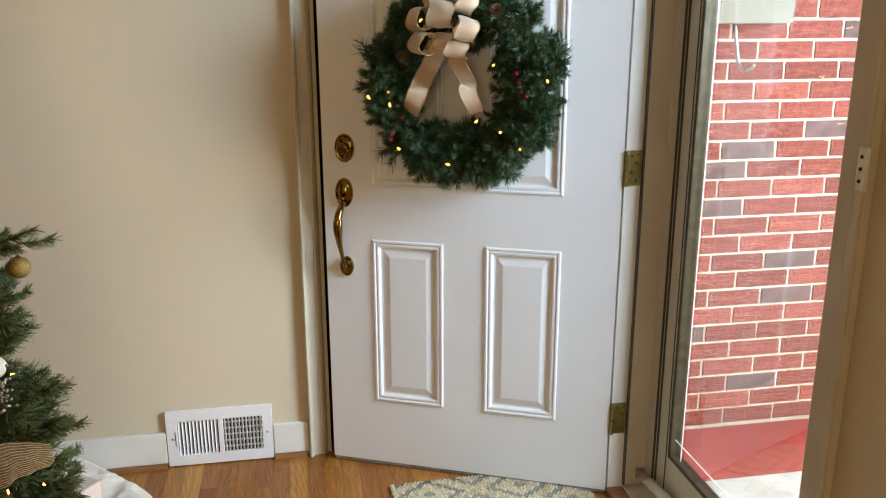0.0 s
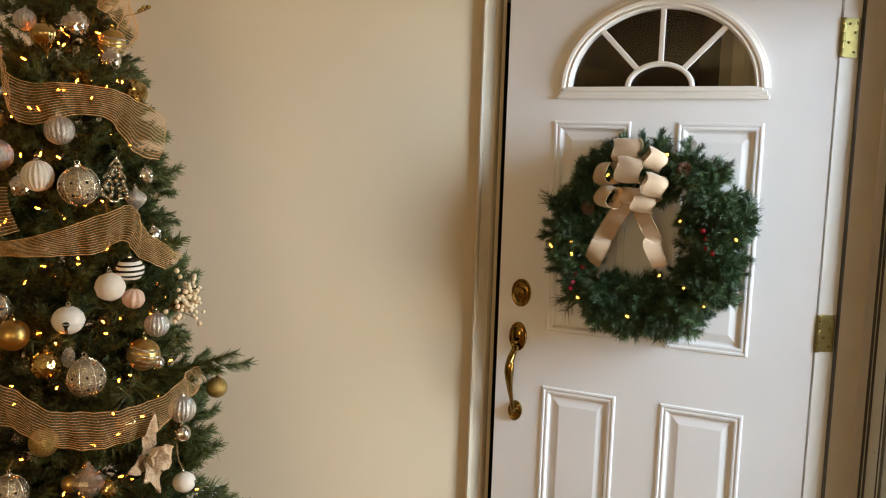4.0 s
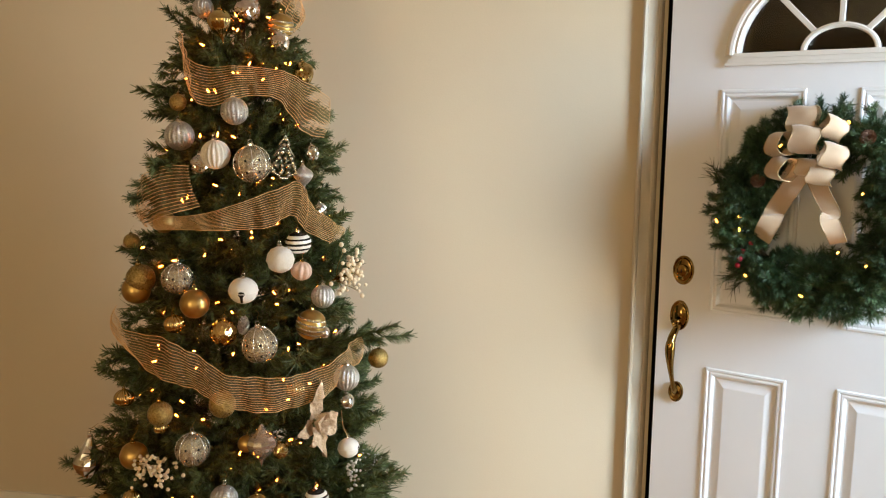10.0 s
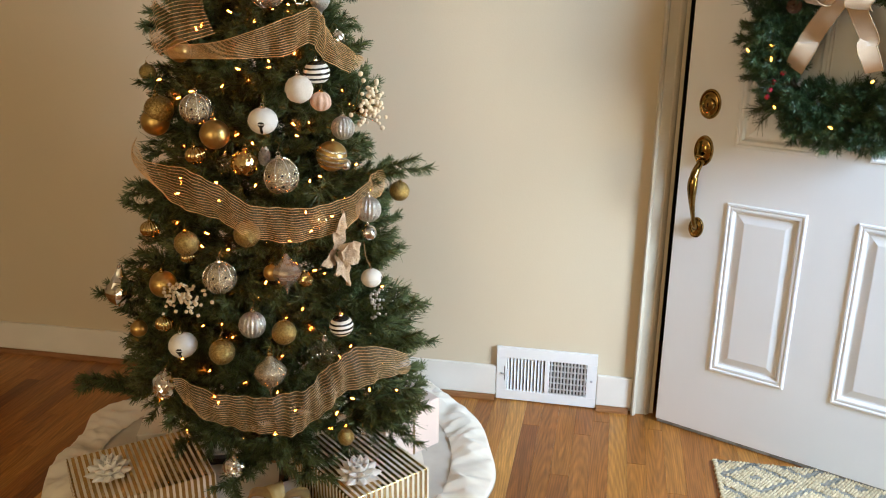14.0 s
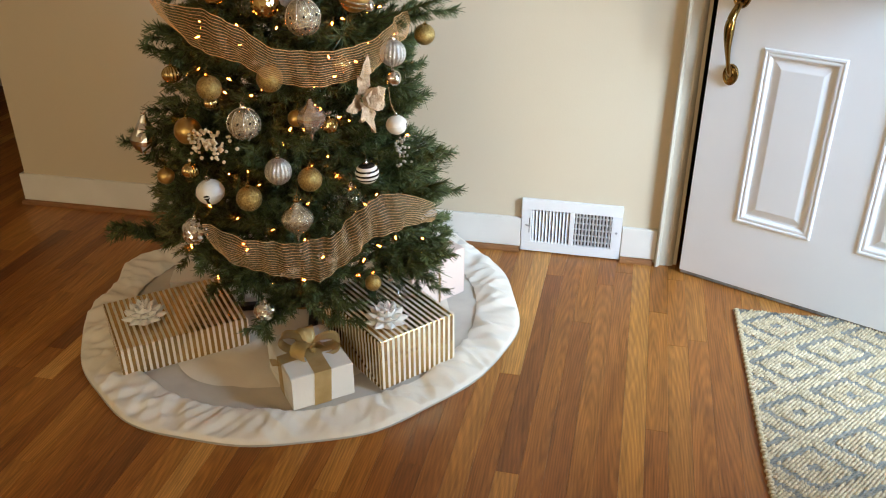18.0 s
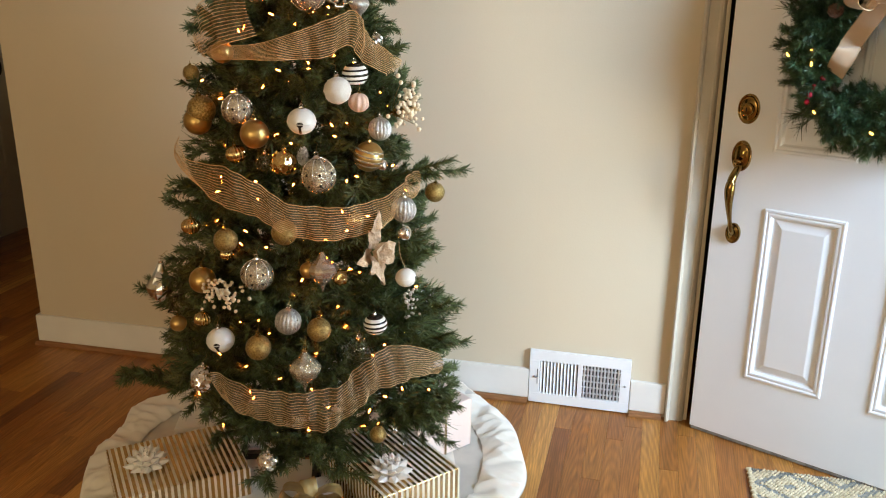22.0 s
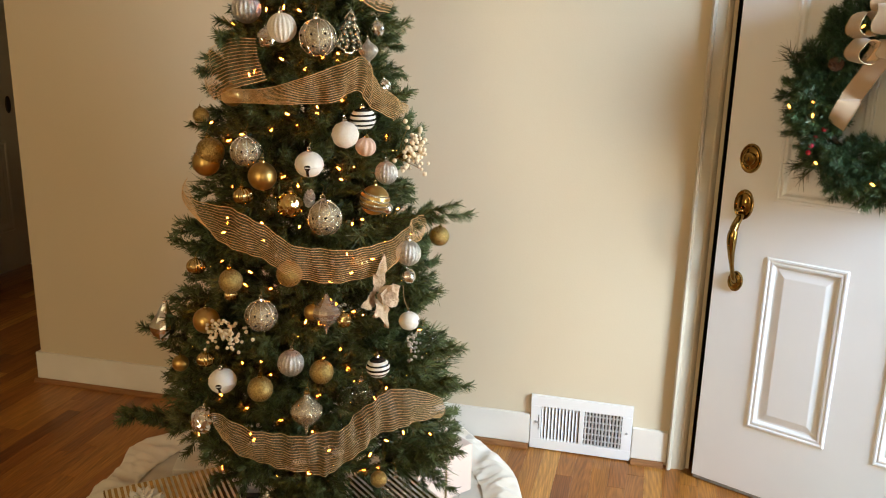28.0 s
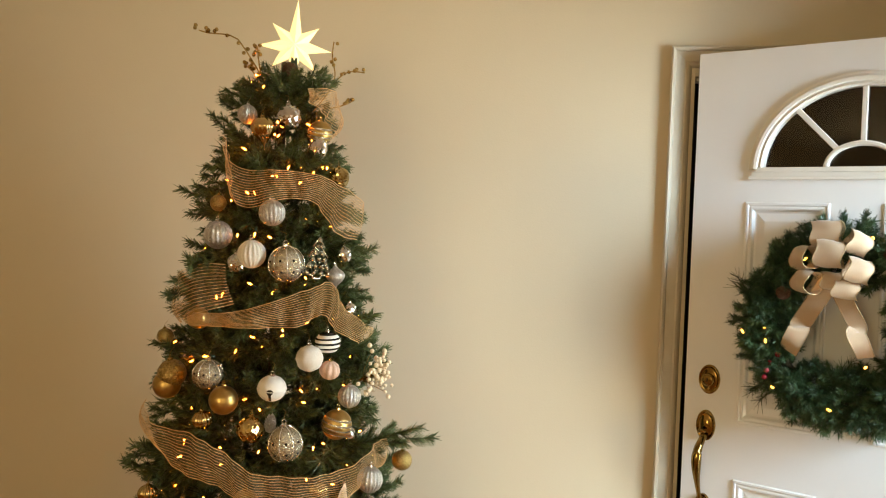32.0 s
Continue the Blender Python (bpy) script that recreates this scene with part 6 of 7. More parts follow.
def ring_cloth(r_in, r_out, z0, puff, amp, n=220, rows=16, wob=0.012, hem=True, low=0.007):
    V, F = [], []
    for i in range(n):
        a = 2 * math.pi * i / n
        ro = r_out * (1 + wob * math.sin(3 * a + 0.7) + wob * 0.6 * math.sin(7 * a + 2.1) + 0.006 * math.sin(13 * a + 1.0) + 0.07 * math.exp(-((a - 2.97) / 0.13) ** 2))
        for k in range(rows + 1):
            s = k / rows
            r = r_in + (ro - r_in) * s
            x, y = SKX + r * math.cos(a), SKY2 + r * math.sin(a)
            z = z0 + puff * (math.sin(math.pi * min(1, s * 1.02)) ** 0.6 if puff else 0) + amp * 0.8 * fold(x, y)
            if hem and puff > 0.005:
                z += amp * (0.5 + 0.5 * math.sin(math.pi * s)) * (0.5 * noise.noise(Vector((a * 6, s * 0.7, 2.2))) + 1.0 * (0.25 - abs(noise.noise(Vector((a * 10 - 0.9 * s, s * 0.8, 5.1))))) + 0.8 * (0.25 - abs(noise.noise(Vector((a * 17 + 1.5 * s, s * 1.2, 8.4))))))
            if hem and k == rows:
                z = low
            if y > 2.545:
                z += (y - 2.545) * 0.9
                y = 2.545 + (y - 2.545) * 0.05
            V.append((x - SKX, y - SKY2, max(low, z)))
    for i in range(n):
        j = (i + 1) % n
        for k in range(rows):
            F.append((i * (rows + 1) + k, j * (rows + 1) + k, j * (rows + 1) + k + 1, i * (rows + 1) + k + 1))
    return V, F


skirt = thing("tree_skirt", pose(SKX, SKY2, 0), "round cream and taupe cloth tree skirt on the floor", "tree skirt")
part("lining", mesh_of("lining", *ring_cloth(0.40, SKR - 0.001, 0.003, 0.0, 0.0, rows=6, low=0.002), M_LINING, True), None, skirt)
part("outer_band", mesh_of("outer_band", *ring_cloth(0.545, SKR - 0.003, 0.012, 0.010, 0.022, 520, 24), M_CREAM, True), None, skirt, "puckered cream border")
part("middle_band", mesh_of("middle_band", *ring_cloth(0.42, 0.55, 0.008, 0.0, 0.012, wob=0.004, hem=False), M_TAUPE, True), None, skirt, "taupe middle ring")
part("inner_band", mesh_of("inner_band", *ring_cloth(0.04, 0.447, 0.011, 0.0, 0.016, wob=0.03, hem=False), M_CREAM, True), None, skirt, "cream centre")


# ---------------------------------------------------------------- gifts
def gift_box(x, y, rz, w, d, h, mats, label, z0=0.016):
    """Wrapped box with its front lower corner at x, y: w along its own x, d along its own y; paper creased at the ends."""
    t = thing("gift_box", pose(x, y, z0, 0, 0, rz), label, "gift", "gifts under the tree")
    bm = bmesh.new()
    add_box(bm, 0, 0, 0, w, d, h, 0.0025)
    for q in bm.verts:
        q.co += Vector((rng.uniform(-1, 1), rng.uniform(-1, 1), rng.uniform(-0.4, 1))) * 0.0012
    for fc in bm.faces:
        fc.material_index = 1 if (len(mats) > 1 and abs(fc.normal.x) > 0.8) else 0
    ob = part("wrapped_box", mesh_bm("wrapped_box", bm, mats), None, t)
    return t


def end_folds(t, w, d, h, mat):
    """Folded paper flaps on the end that faces -x."""
    for tri in (((0, 0.004, 0.004), (0, d * 0.5, h * 0.42), (0, d - 0.004, 0.004)), ((0, 0.004, h - 0.004), (0, d - 0.004, h - 0.004), (0, d * 0.5, h * 0.50))):
        V = [(p[0] - 0.0012, p[1], p[2]) for p in tri] + [(p[0] - 0.0004, p[1], p[2]) for p in tri]
        part("paper_flap", mesh_of("paper_flap", V, [(0, 1, 2), (3, 5, 4), (0, 3, 4, 1), (1, 4, 5, 2), (2, 5, 3, 0)], mat), None, t)


def peel_bow(name, x, y, z, size, label, group="stick-on bows"):
    """A stick-on star bow: rings of folded ribbon loops."""
    t = thing(name, pose(x, y, z, 0, 0, rng.uniform(0, 90)), label, "gift bow", group)
    for ring, (n, ln, tilt) in enumerate(((9, size, 16), (8, size * 0.98, 40), (7, size * 0.95, 62), (4, size * 0.85, 80))):
        w, th = ln * 0.24, ln * 0.17
        V = [(0.002, 0, 0)]
        for s, k in ((0.35, 0.8), (0.62, 1.0), (0.85, 0.55)):
            V += [(ln * s, -w * k, 0), (ln * s, -w * 0.45 * k, th * k), (ln * s, w * 0.45 * k, th * k), (ln * s, w * k, 0), (ln * s, 0, -th * 0.5 * k)]
        V.append((ln, 0, th * 0.1))
        F = [(0, 1 + q, 1 + (q + 1) % 5) for q in range(5)]
        for r in range(2):
            F += [(1 + r * 5 + q, 6 + r * 5 + q, 6 + r * 5 + (q + 1) % 5, 1 + r * 5 + (q + 1) % 5) for q in range(5)]
        F += [(11 + q, 16, 11 + (q + 1) % 5) for q in range(5)]
        me = mesh_of("loop", V, F, M_BOWWHITE)
        for k in range(n):
            part("loop", me, None, t, m=Matrix.Rotation(2 * math.pi * k / n + ring * 0.3, 4, 'Z') @ Matrix.Rotation(-radians(tilt), 4, 'Y'))
    return t


# broad flat striped box
ga = gift_box(-0.990, 1.543, 41.4, 0.355, 0.280, 0.086, [M_STRIPE_Y, M_STRIPE_X], "flat gift in gold and cream striped paper")
end_folds(ga, 0.355, 0.28, 0.086, M_STRIPE_X)
peel_bow("gift_bow", -1.004, 1.702, 0.103, 0.068, "white glossy star bow on a striped gift")
# tall striped box
gb = gift_box(-0.284, 1.647, 49.7, 0.243, 0.330, 0.152, [M_STRIPE_Y, M_STRIPE_X], "gift box in gold and cream striped paper")
end_folds(gb, 0.243, 0.33, 0.152, M_STRIPE_X)
peel_bow("gift_bow", -0.296, 1.742, 0.169, 0.066, "white glossy star bow on a striped gift")
# small white box with organza ribbon
gc = gift_box(-0.481, 1.512, 40.0, 0.168, 0.215, 0.098, [M_WHITEPAPER], "small white gift tied with gold organza")
end_folds(gc, 0.168, 0.215, 0.098, M_WHITEPAPER)


def band(t, name, prof, width, mat, label=""):
    """A ribbon strip of a width across, following points (x, y, z) with the across direction given."""
    V, F = [], []
    for (x, y, z), (ax, ay, az) in prof:
        V += [(x - ax * width / 2, y - ay * width / 2, z - az * width / 2), (x + ax * width / 2, y + ay * width / 2, z + az * width / 2)]
    for i in range(len(prof) - 1):
        F.append((2 * i, 2 * i + 1, 2 * i + 3, 2 * i + 2))
    return part(name, mesh_of(name, V, F, mat, False), None, t, label)


e = 0.002
band(gc, "ribbon", [((0.080, -e, 0.0), (1, 0, 0)), ((0.083, -e, 0.05), (1, 0, 0)), ((0.086, -e, 0.098 + e), (1, 0, 0)), ((0.088, 0.10, 0.098 + e), (1, 0, 0)), ((0.088, 0.216, 0.098 + e), (1, 0, 0)), ((0.088, 0.217, 0.0), (1, 0, 0))], 0.046, M_ORGANZA, "sheer gold ribbon")
band(gc, "ribbon", [((-e, 0.090, 0.0), (0, 1, 0)), ((-e, 0.094, 0.098 + e), (0, 1, 0)), ((0.09, 0.10, 0.100 + e), (0, 1, 0)), ((0.168 + e, 0.102, 0.098 + e), (0, 1, 0)), ((0.168 + e, 0.10, 0.0), (0, 1, 0))], 0.042, M_ORGANZA, "sheer gold ribbon")
ob_ = thing("organza_bow", pose(-0.481, 1.512, 0.016, 0, 0, 40.0) @ Matrix.Translation((0.088, 0.10, 0.102)), "crumpled gold organza bow on a small gift", "gift bow")


def soft_loop(length, width, height, seed, n=22, across=7):
    """A puffed ribbon loop from the origin along +x and back."""
    g = random.Random(seed)
    V, F = [], []
    p1, p2 = g.uniform(0, 6), g.uniform(0, 6)
    for i in range(n + 1):
        s = i / n
        a = 2 * math.pi * s
        x = length * (1 - math.cos(a)) / 2
        z = height * math.sin(a) * (0.55 + 0.45 * math.sin(math.pi * s)) * -1 + height * 0.2
        w = width * (0.30 + 0.70 * math.sin(math.pi * s) ** 0.7)
        for k in range(across):
            q = k / (across - 1) - 0.5
            V.append((x + 0.02 * length * math.sin(9 * q + p1), q * w, z + 0.10 * height * math.sin(14 * q + 5 * s + p2)))
    for i in range(n):
        for k in range(across - 1):
            F.append((i * across + k, i * across + k + 1, (i + 1) * across + k + 1, (i + 1) * across + k))
    return V, F


for k, (rz, ry, ln) in enumerate(((150, -14, 0.085), (-20, -10, 0.080), (95, -35, 0.060), (215, -8, 0.060))):
    part("loop", mesh_of("loop", *soft_loop(ln, 0.046, 0.026, 20 + k), M_ORGANZA, True), None, ob_, m=pose(0, 0, 0.006, 0, ry, rz))
for k, (rz, ln) in enumerate(((175, 0.11), (5, 0.09))):
    V, F = [], []
    for i in range(13):
        s = i / 12
        for q in (-0.5, 0, 0.5):
            V.append((ln * s, q * 0.036 * (0.4 + 0.6 * s), 0.012 * math.sin(7 * s) - 0.02 * s * s + 0.004 * abs(q)))
    for i in range(12):
        for q in range(2):
            F.append((i * 3 + q, i * 3 + q + 1, i * 3 + q + 4, i * 3 + q + 3))
    part("tail", mesh_of("tail", V, F, M_ORGANZA, True), None, ob_, m=pose(0, 0, 0.006, 0, 4, rz))
# blush box with twine at the back
gd = gift_box(-0.18 - 0.21 * math.cos(radians(53)), 2.21 - 0.21 * math.sin(radians(53)), 53.0, 0.21, 0.20, 0.160, [M_PINKPAPER], "blush pink wrapped gift tied with twine")
tw = []
for dx in (0.0, 0.0035):
    tw.append(tube([(0.105 + dx, -0.0015, 0.0), (0.106 + dx, -0.0015, 0.08), (0.104 + dx, -0.0015, 0.161), (0.104 + dx, 0.1, 0.1617), (0.105 + dx, 0.2015, 0.161), (0.105 + dx, 0.2015, 0.0)], 0.0015, 6))
part("twine", mesh_of("twine", *join(tw), M_TWINE, True), None, gd, "thin brown twine")
part("twine", mesh_of("twine", *tube([(-0.0015, 0.10, 0), (-0.0015, 0.10, 0.161), (0.105, 0.10, 0.163), (0.2115, 0.10, 0.161), (0.2115, 0.10, 0)], 0.0015, 6), M_TWINE, True), None, gd)
# one more gift half hidden at the back
ge = gift_box(-1.06, 1.93, 20.0, 0.26, 0.20, 0.075, [M_WHITEPAPER], "cream wrapped gift at the back of the skirt")

# ---------------------------------------------------------------- woven rug
rug = thing("door_mat", pose(0.668, 2.310, 0.0, 0, 0, 1.5), "woven jute door mat with blue-grey diamond pattern", "rug")
RX, RY = 0.62, 1.05
part("backing", box(0.004, -RY, 0.001, RX, -0.004, 0.007), M_RUGBACK, rug)


def diamond(x, y):
    """True where the yarn is blue-grey: nested diamonds 0.29 m by 0.21 m, with a dot, a ring and a pale border each."""
    best = 9.0
    for ox, oy in ((0.112, 0.080), (0.257, 0.185)):
        u, w = (x - ox) / 0.29, (y - oy) / 0.21
        best = min(best, 2 * (abs(u - round(u)) + abs(w - round(w))))
    return best < 0.16 or 0.58 < best < 0.79


def stitches(pick):
    """Yarn stitches as small slanted bumps in rows, those whose colour is picked."""
    V, F = [], []
    sx, sy = 0.0105, 0.0070
    g = random.Random(12)
    nx, ny = int(RX / sx), int(RY / sy)
    for j in range(ny):
        for i in range(nx):
            x, y = (i + 0.5 + (0.5 if j % 2 else 0)) * sx, -(j + 0.5) * sy
            if x > RX - 0.004:
                continue
            if diamond(x, -y) != pick:
                continue
            sl = 0.0026
            w, h = sy * (0.62 if not pick else 0.46), (0.0135 if not pick else 0.0085) * g.uniform(0.88, 1.12)
            a = sx * 0.56
            x += g.uniform(-0.0006, 0.0006)
            k = len(V)
            V += [(x - a, y - w * 0.5 - sl, 0.005), (x - a, y + w * 0.5 - sl, 0.005), (x - a * 0.5, y - w - sl * .5, 0.006), (x - a * 0.5, y - sl * .5, h), (x - a * 0.5, y + w - sl * .5, 0.006),
                  (x + a * 0.5, y - w + sl * .5, 0.006), (x + a * 0.5, y + sl * .5, h), (x + a * 0.5, y + w + sl * .5, 0.006), (x + a, y - w * 0.5 + sl, 0.005), (x + a, y + w * 0.5 + sl, 0.005)]
            F += [(k, k + 2, k + 3), (k, k + 3, k + 1), (k + 1, k + 3, k + 4), (k + 2, k + 5, k + 6, k + 3), (k + 3, k + 6, k + 7, k + 4), (k + 5, k + 8, k + 6), (k + 8, k + 9, k + 6), (k + 6, k + 9, k + 7)]
    return V, F


tagged(part("jute_weave", mesh_of("jute_weave", *stitches(False), M_JUTE, True), None, rug, "cream jute yarn"), kind="stuff")
tagged(part("blue_weave", mesh_of("blue_weave", *stitches(True), M_BLUEYARN, True), None, rug, "blue-grey yarn"), kind="stuff")
kn = mesh_of("edge_knot", *sphere((0, 0, 0), 0.0075, 8, 6), M_JUTE, True)
for k in range(88):
    part("edge_knot", kn, None, rug, m=Matrix.Translation((0.001 + 0.003 * (k % 2), -0.006 - 0.0119 * k, 0.007)) @ Matrix.Diagonal((1.15, 0.85, 0.8, 1)))
V, F = [], []
for k in range(int(RX / 0.006)):
    x = 0.003 + k * 0.006
    b = tube([(x, 0.007 + 0.002 * (k % 3), 0.002), (x, 0.0, 0.007), (x, -0.012, 0.008)], 0.0022, 5)
    o = len(V)
    V += b[0]
    F += [tuple(i + o for i in q) for q in b[1]]
tagged(part("fringe_edge", mesh_of("fringe_edge", V, F, M_BLUEYARN), None, rug), kind="stuff")

# ---------------------------------------------------------------- wreath on the door
wr = thing("wreath", DOOR @ Matrix.Translation((0.456, -0.004, 1.272)), "green artificial door wreath with lights and tan bow", "wreath")
wsp = [spray(400 + k, 0.105, 0.019, 1900, 6, None, 0.05) for k in range(4)]
WSP = [spray_mesh("branch_tip", dd, [M_NEEDLE3, M_STEM]) for dd in wsp]
WPN = [spray_mesh("branch_tip", spray(450 + k, 0.11, 0.040, 700, 2, None, 0.05), [M_NEEDLE3, M_STEM]) for k in range(2)]
WTP = [spray_mesh("branch_tip", dd, [M_NEEDLE4, M_STEM]) for dd in wsp[:2]]
v, f = tube([(0.195 * math.cos(b), -0.045, 0.195 * math.sin(b)) for b in np.linspace(0, 2 * math.pi, 41)[:-1]], 0.012, 8, True)
part("ring", mesh_of("ring", v, f, M_STEM, True), None, wr)
g = random.Random(21)
for k in range(300):
    a = 2 * math.pi * (k * 0.6180339)
    phi = g.uniform(-3.5, 1.9) if k % 4 else g.uniform(-1.8, -0.8)
    rad, tan = Vector((math.cos(a), 0, math.sin(a))), Vector((-math.sin(a), 0, math.cos(a)))
    out = rad * math.cos(phi) + Vector((0, 1, 0)) * math.sin(phi)
    hole = math.cos(phi) < -0.3
    d = (out * (0.75 if hole else 0.95) + tan * g.uniform(-0.75, 0.75) + Vector((0, -0.16, 0))).normalized()
    base = rad * (0.197 - (0.006 if hole else 0)) + Vector((0, -0.045, 0)) + out * 0.008
    ln = (0.85 if hole else 0.95) * g.uniform(0.85, 1.08)
    tip = base + d * 0.105 * ln
    if tip.y > -0.008:
        d.y -= (tip.y + 0.012) / (0.105 * ln)
        d.normalize()
    me = g.choice(WSP) if g.random() < 0.66 else g.choice(WPN[:1] + WTP + WTP + WTP)
    part("branch", me, None, wr, m=lay(base, d, g.uniform(-1, 1)) @ Matrix.Scale(ln, 4))


def on_wreath(u, z, o):
    return Vector((u - 0.456, -o + 0.004, z - 1.272))


for u, z, s in ((0.563, 1.474, 0.040), (0.309, 1.357, 0.038)):
    v, f = scale_cone(50)
    part("pinecone", mesh_of("pinecone", v, f, M_CONE), None, wr, "dark red-brown pinecone", m=Matrix.Translation(on_wreath(u, z, 0.145)) @ Matrix.Rotation(1.3, 4, 'X') @ Matrix.Scale(s, 4))
for u, z in ((0.630, 1.292), (0.622, 1.312), (0.633, 1.268), (0.650, 1.255), (0.273, 1.144), (0.280, 1.165), (0.268, 1.125), (0.30, 1.19)):
    part("berry", mesh_of("berry", *sphere((0, 0, 0), 0.0072, 10, 7), M_REDBERRY, True), None, wr, "glossy red berry", m=Matrix.Translation(on_wreath(u, z, 0.140)))
BULBW = mesh_of("bulb", *lathe([(0.001, -0.008), (0.0026, -0.006), (0.0032, 0.0), (0.0025, 0.006), (0.0008, 0.010)], 8), M_BULBW, True)
for u, z in ((0.517, 1.512), (0.596, 1.429), (0.561, 1.335), (0.205, 1.242), (0.266, 1.258), (0.267, 1.223), (0.515, 1.183), (0.582, 1.155), (0.638, 1.111), (0.291, 1.100), (0.435, 1.061), (0.707, 1.295), (0.359, 1.451), (0.402, 1.395)):
    part("bulb", BULBW, None, wr, "small warm light", m=Matrix.Translation(on_wreath(u, z, 0.142)) @ Euler((g.uniform(0.8, 2.0), g.uniform(-1, 1), 0)).to_matrix().to_4x4())
bow = part("bow", mesh_of("bow", *sphere(on_wreath(0.430, 1.400, 0.150), 0.017, 12, 8), M_BOW, True), None, wr, "wired tan ribbon bow")


def barrel(parent, u, z, o, w, h, depth, tilt, turn):
    """A round ribbon loop seen from its side: a closed band of width w about an axis that lies along the door, tilted and turned."""
    m = Matrix.Translation(on_wreath(u, z, o)) @ Matrix.Rotation(radians(-tilt), 4, 'Y') @ Matrix.Rotation(radians(turn), 4, 'Z')
    V, F, n = [], [], 28
    for i in range(n):
        a = 2 * math.pi * i / n
        for q in (-0.5, -0.25, 0, 0.25, 0.5):
            k = 1 + 0.05 * math.sin(2 * a + 6 * q) - 0.10 * abs(q)
            V.append(m @ Vector((q * w + 0.004 * math.sin(3 * a), -depth * math.cos(a) * k, h / 2 * math.sin(a) * k)))
    for i in range(n):
        j = (i + 1) % n
        for q in range(4):
            F.append((i * 5 + q, i * 5 + q + 1, j * 5 + q + 1, j * 5 + q))
    part("loop", mesh_of("loop", V, F, M_BOW, True), None, parent)
    for q in (0, 4):
        part("wired_edge", mesh_of("wired_edge", *tube([V[i * 5 + q] for i in range(n)], 0.0011, 5, True), M_BOWEDGE, True), None, wr)


for u, z, o, w, h, dp, tl, tn in ((0.411, 1.520, 0.150, 0.070, 0.068, 0.024, 4, 0), (0.4255, 1.467, 0.172, 0.066, 0.072, 0.026, -4, 0), (0.484, 1.496, 0.150, 0.050, 0.060, 0.028, -24, 24), (0.490, 1.428, 0.165, 0.054, 0.064, 0.030, -14, 20), (0.462, 1.378, 0.155, 0.058, 0.050, 0.024, -8, 10),
                                  (0.366, 1.455, 0.160, 0.052, 0.064, 0.036, 8, -38), (0.374, 1.392, 0.165, 0.052, 0.062, 0.036, -6, -36), (0.428, 1.398, 0.150, 0.046, 0.046, 0.022, 0, 0)):
    barrel(bow, u, z, o, w, h, dp, tl, tn)
for pts in (((0.420, 1.395, 0.14), (0.385, 1.330, 0.150), (0.355, 1.280, 0.135), (0.352, 1.262, 0.15), (0.335, 1.225, 0.145), (0.322, 1.200, 0.125)),
            ((0.435, 1.390, 0.14), (0.470, 1.330, 0.152), (0.492, 1.282, 0.135), (0.490, 1.268, 0.15), (0.503, 1.235, 0.14), (0.512, 1.205, 0.125))):
    rows = glide([tuple(on_wreath(*p)) for p in pts], 26)
    V, F = [], []
    for i, p in enumerate(rows):
        t2 = Vector(rows[min(i + 1, 25)] - rows[max(i - 1, 0)]).normalized()
        s2 = t2.cross(Vector((0, -1, 0))).normalized()
        wd = 0.050 if pts[0][0] < 0.43 else 0.042
        for q in (-0.5, -0.2, 0.2, 0.5):
            V.append(Vector(p) + s2 * q * wd + Vector((0, 0.012 * q * math.sin(i * 0.3), 0)))
    for i in range(25):
        for q in range(3):
            F.append((i * 4 + q, i * 4 + q + 1, i * 4 + q + 5, i * 4 + q + 4))
    part("tail", mesh_of("tail", V, F, M_BOW, True), None, bow)
    for q in (0, 3):
        part("wired_edge", mesh_of("wired_edge", *tube([V[i * 4 + q] for i in range(26)], 0.0012, 5), M_BOWEDGE, True), None, wr)

# ---------------------------------------------------------------- bricks and boards, piece by piece
g = random.Random(5)


def brick_mesh(seed):
    bm = bmesh.new()
    add_box(bm, 0, 0, 0, 0.1985, 0.05, 0.058, 0.0022)
    gg = random.Random(seed)
    for q in bm.verts:
        q.co += Vector((gg.uniform(-1, 1) * 0.0014, gg.uniform(-1, 1) * 0.0012, gg.uniform(-1, 1) * 0.0012))
    return bm


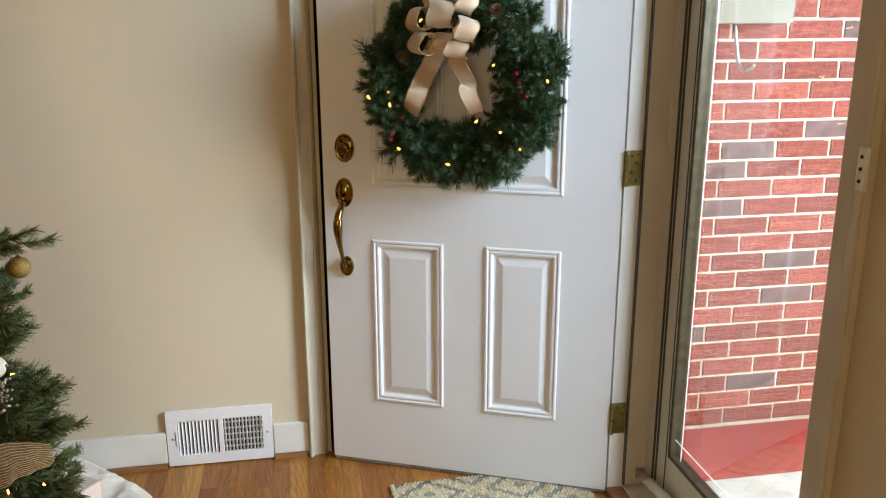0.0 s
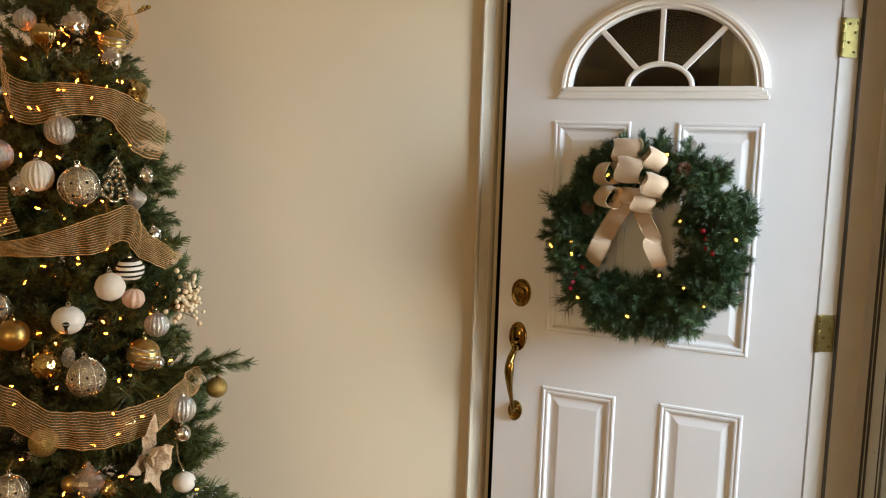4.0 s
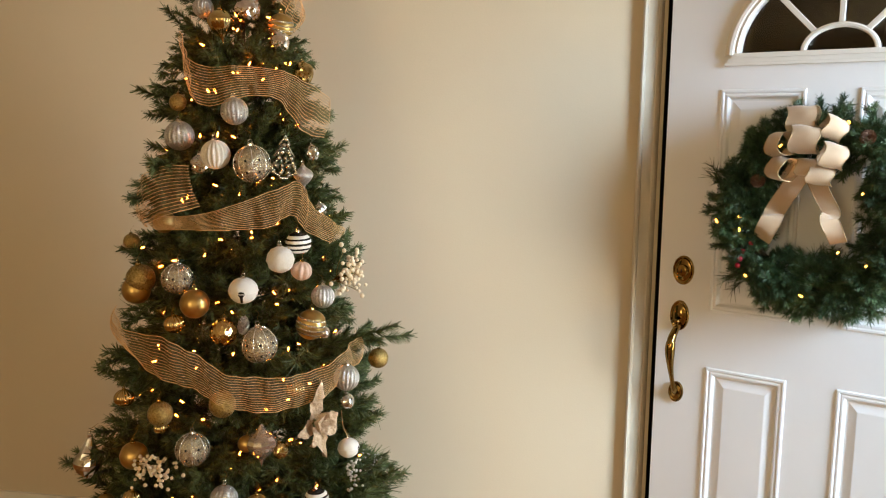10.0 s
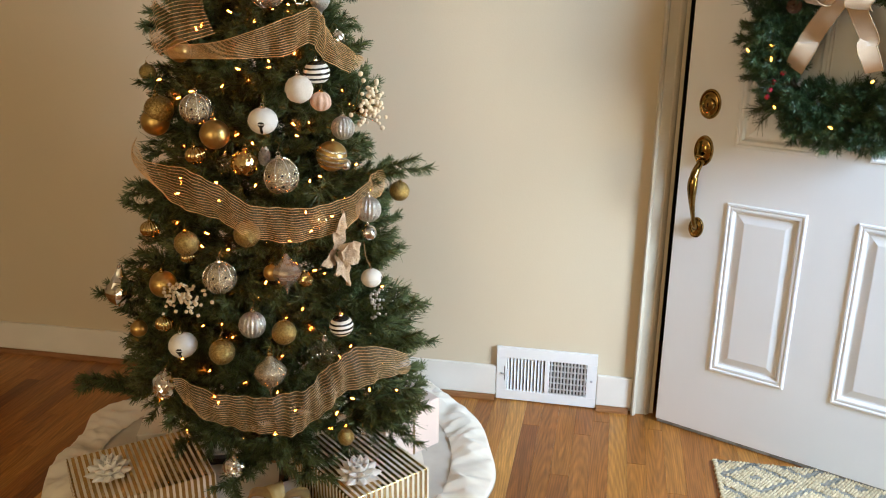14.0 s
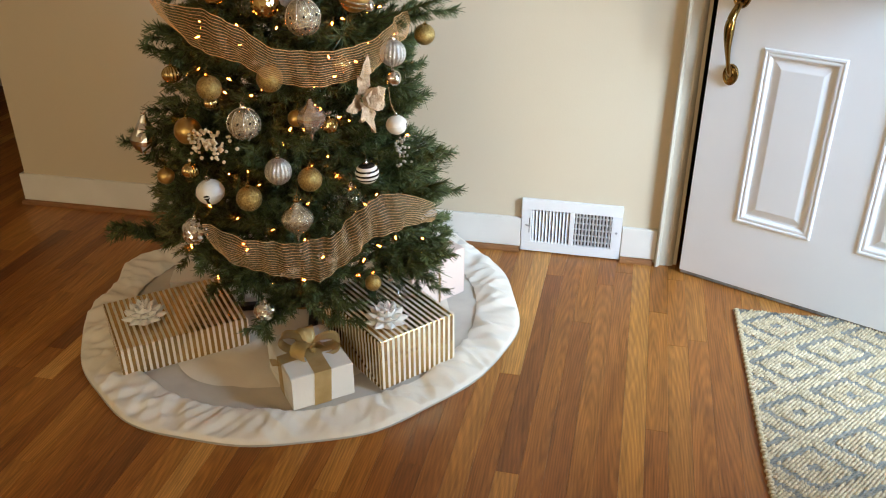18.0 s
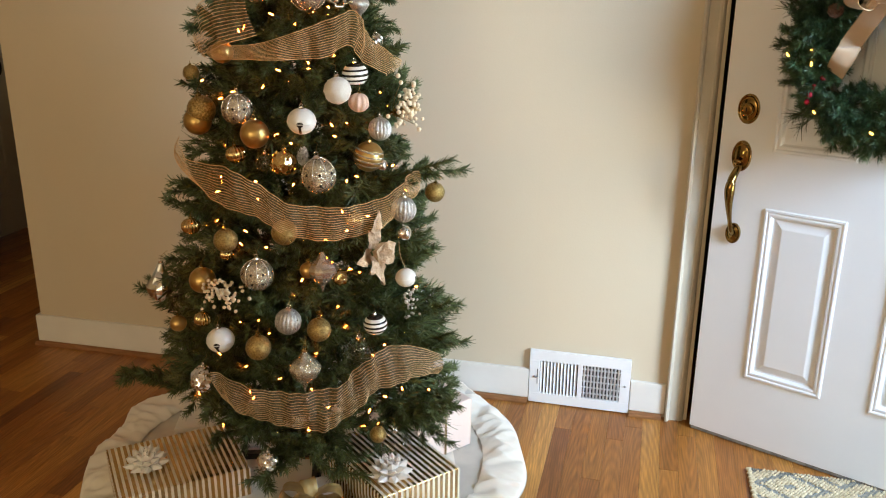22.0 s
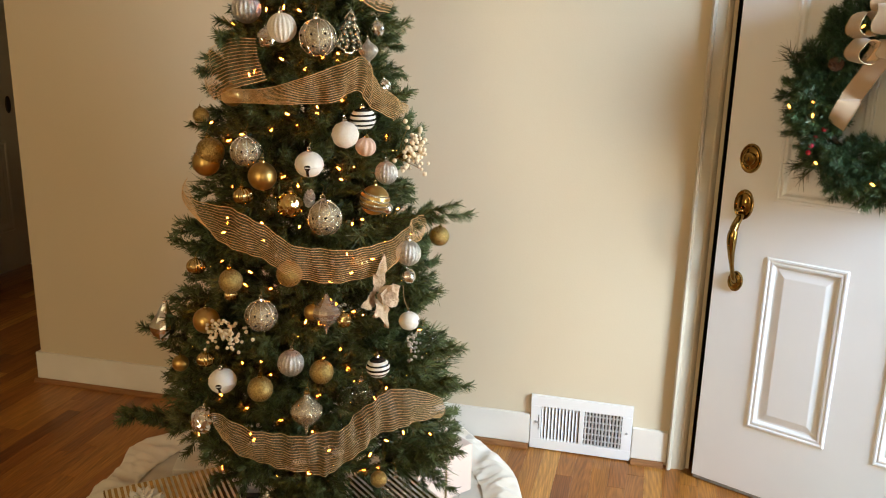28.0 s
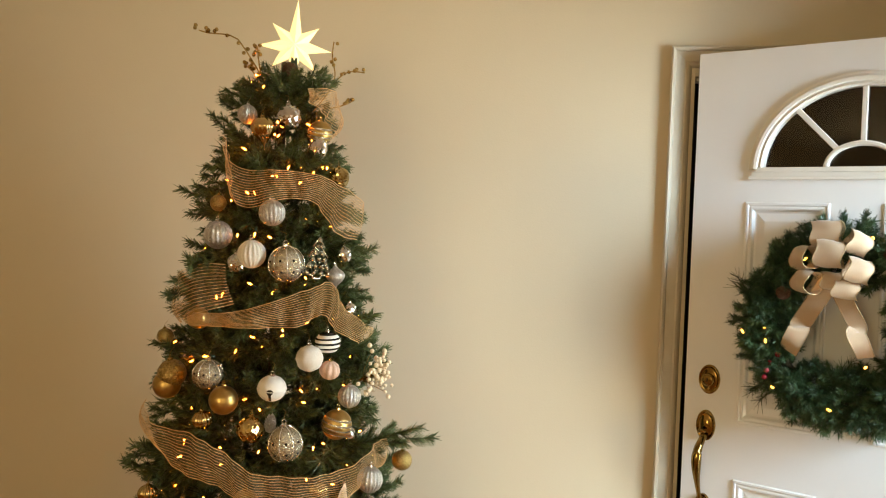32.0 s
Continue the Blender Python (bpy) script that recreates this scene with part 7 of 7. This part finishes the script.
bricks = [mesh_bm("brick", brick_mesh(k), M_BRICK) for k in range(5)]
darks = [mesh_bm("brick", brick_mesh(k + 9), M_BRICKDARK) for k in range(3)]
near.sort(key=lambda p: (p[0] - 2.1) ** 2 + 0.5 * (p[1] - 0.8) ** 2)
far += near[300:]
for x, z in near[:300]:
    part("brick", g.choice(darks) if (g.random() < 0.12 or abs(x - 2.087) + abs(z - 0.436) < 0.02) else g.choice(bricks), None, bw, m=Matrix.Translation((x, 2.6 + g.uniform(-0.0015, 0.0015), z)))
V, F, I = [], [], []
for x, z in far:
    k = len(V)
    y0, y1 = 2.6, 2.62
    V += [(x, y0, z), (x + 0.1985, y0, z), (x + 0.1985, y0, z + 0.058), (x, y0, z + 0.058), (x, y1, z), (x + 0.1985, y1, z), (x + 0.1985, y1, z + 0.058), (x, y1, z + 0.058)]
    F += [(k, k + 1, k + 2, k + 3), (k, k + 4, k + 5, k + 1), (k + 3, k + 2, k + 6, k + 7), (k, k + 3, k + 7, k + 4), (k + 1, k + 5, k + 6, k + 2)]
tagged(part("brickwork", mesh_of("brickwork", V, F, M_BRICK), None, bw), kind="stuff")

subfloor = setting("floor", box(-3.38, -3.32, -0.12, EX, 5.42, -0.010), M_SHOE, "strip oak floor in varied red-brown tones", "floor")
BW = 0.0572


def board_mesh(ln):
    bm = bmesh.new()
    add_box(bm, 0.0002, 0.0002, -0.012, BW - 0.0002, ln - 0.0002, 0.0)
    top = [e2 for e2 in bm.edges if all(abs(q.co.z) < 1e-6 for q in e2.verts)]
    bmesh.ops.bevel(bm, geom=top, offset=0.0004, segments=1, affect='EDGES')
    return bm


lens = [0.40, 0.58, 0.78, 0.98, 1.25, 1.55]
boards = [mesh_bm("plank", board_mesh(q), M_FLOOR) for q in lens]
single, rest = [], []
x = -3.37
while x < EX - 0.004:
    y = -3.31 + g.uniform(-0.8, 0)
    while y < 5.4:
        k = g.randrange(6)
        if y + lens[k] > -3.31:
            (single if (-1.75 < x < 1.30 and y + lens[k] > 1.05 and y < WY) else rest).append((x, y, k))
        y += lens[k]
    x += BW
single.sort(key=lambda p: (p[0] - 0.0) ** 2 + (p[1] - 1.6) ** 2)
rest += single[300:]
for x, y, k in single[:300]:
    part("plank", boards[k], None, subfloor, m=Matrix.Translation((x, y, g.uniform(-0.0002, 0.0002))))
V, F = [], []
for x, y, k in rest:
    o = len(V)
    x1, y0, y1 = min(x + BW, EX) - 0.0002, max(y, -3.31) + 0.0002, min(y + lens[k], 5.4) - 0.0002
    x0 = x + 0.0002
    V += [(x0, y0, 0), (x1, y0, 0), (x1, y1, 0), (x0, y1, 0), (x0, y0, -0.01), (x1, y0, -0.01), (x1, y1, -0.01), (x0, y1, -0.01)]
    F += [(o, o + 1, o + 2, o + 3), (o, o + 4, o + 5, o + 1), (o + 1, o + 5, o + 6, o + 2), (o + 2, o + 6, o + 7, o + 3), (o + 3, o + 7, o + 4, o)]
tagged(part("floor_boards", mesh_of("floor_boards", V, F, M_FLOOR), None, subfloor), kind="stuff")
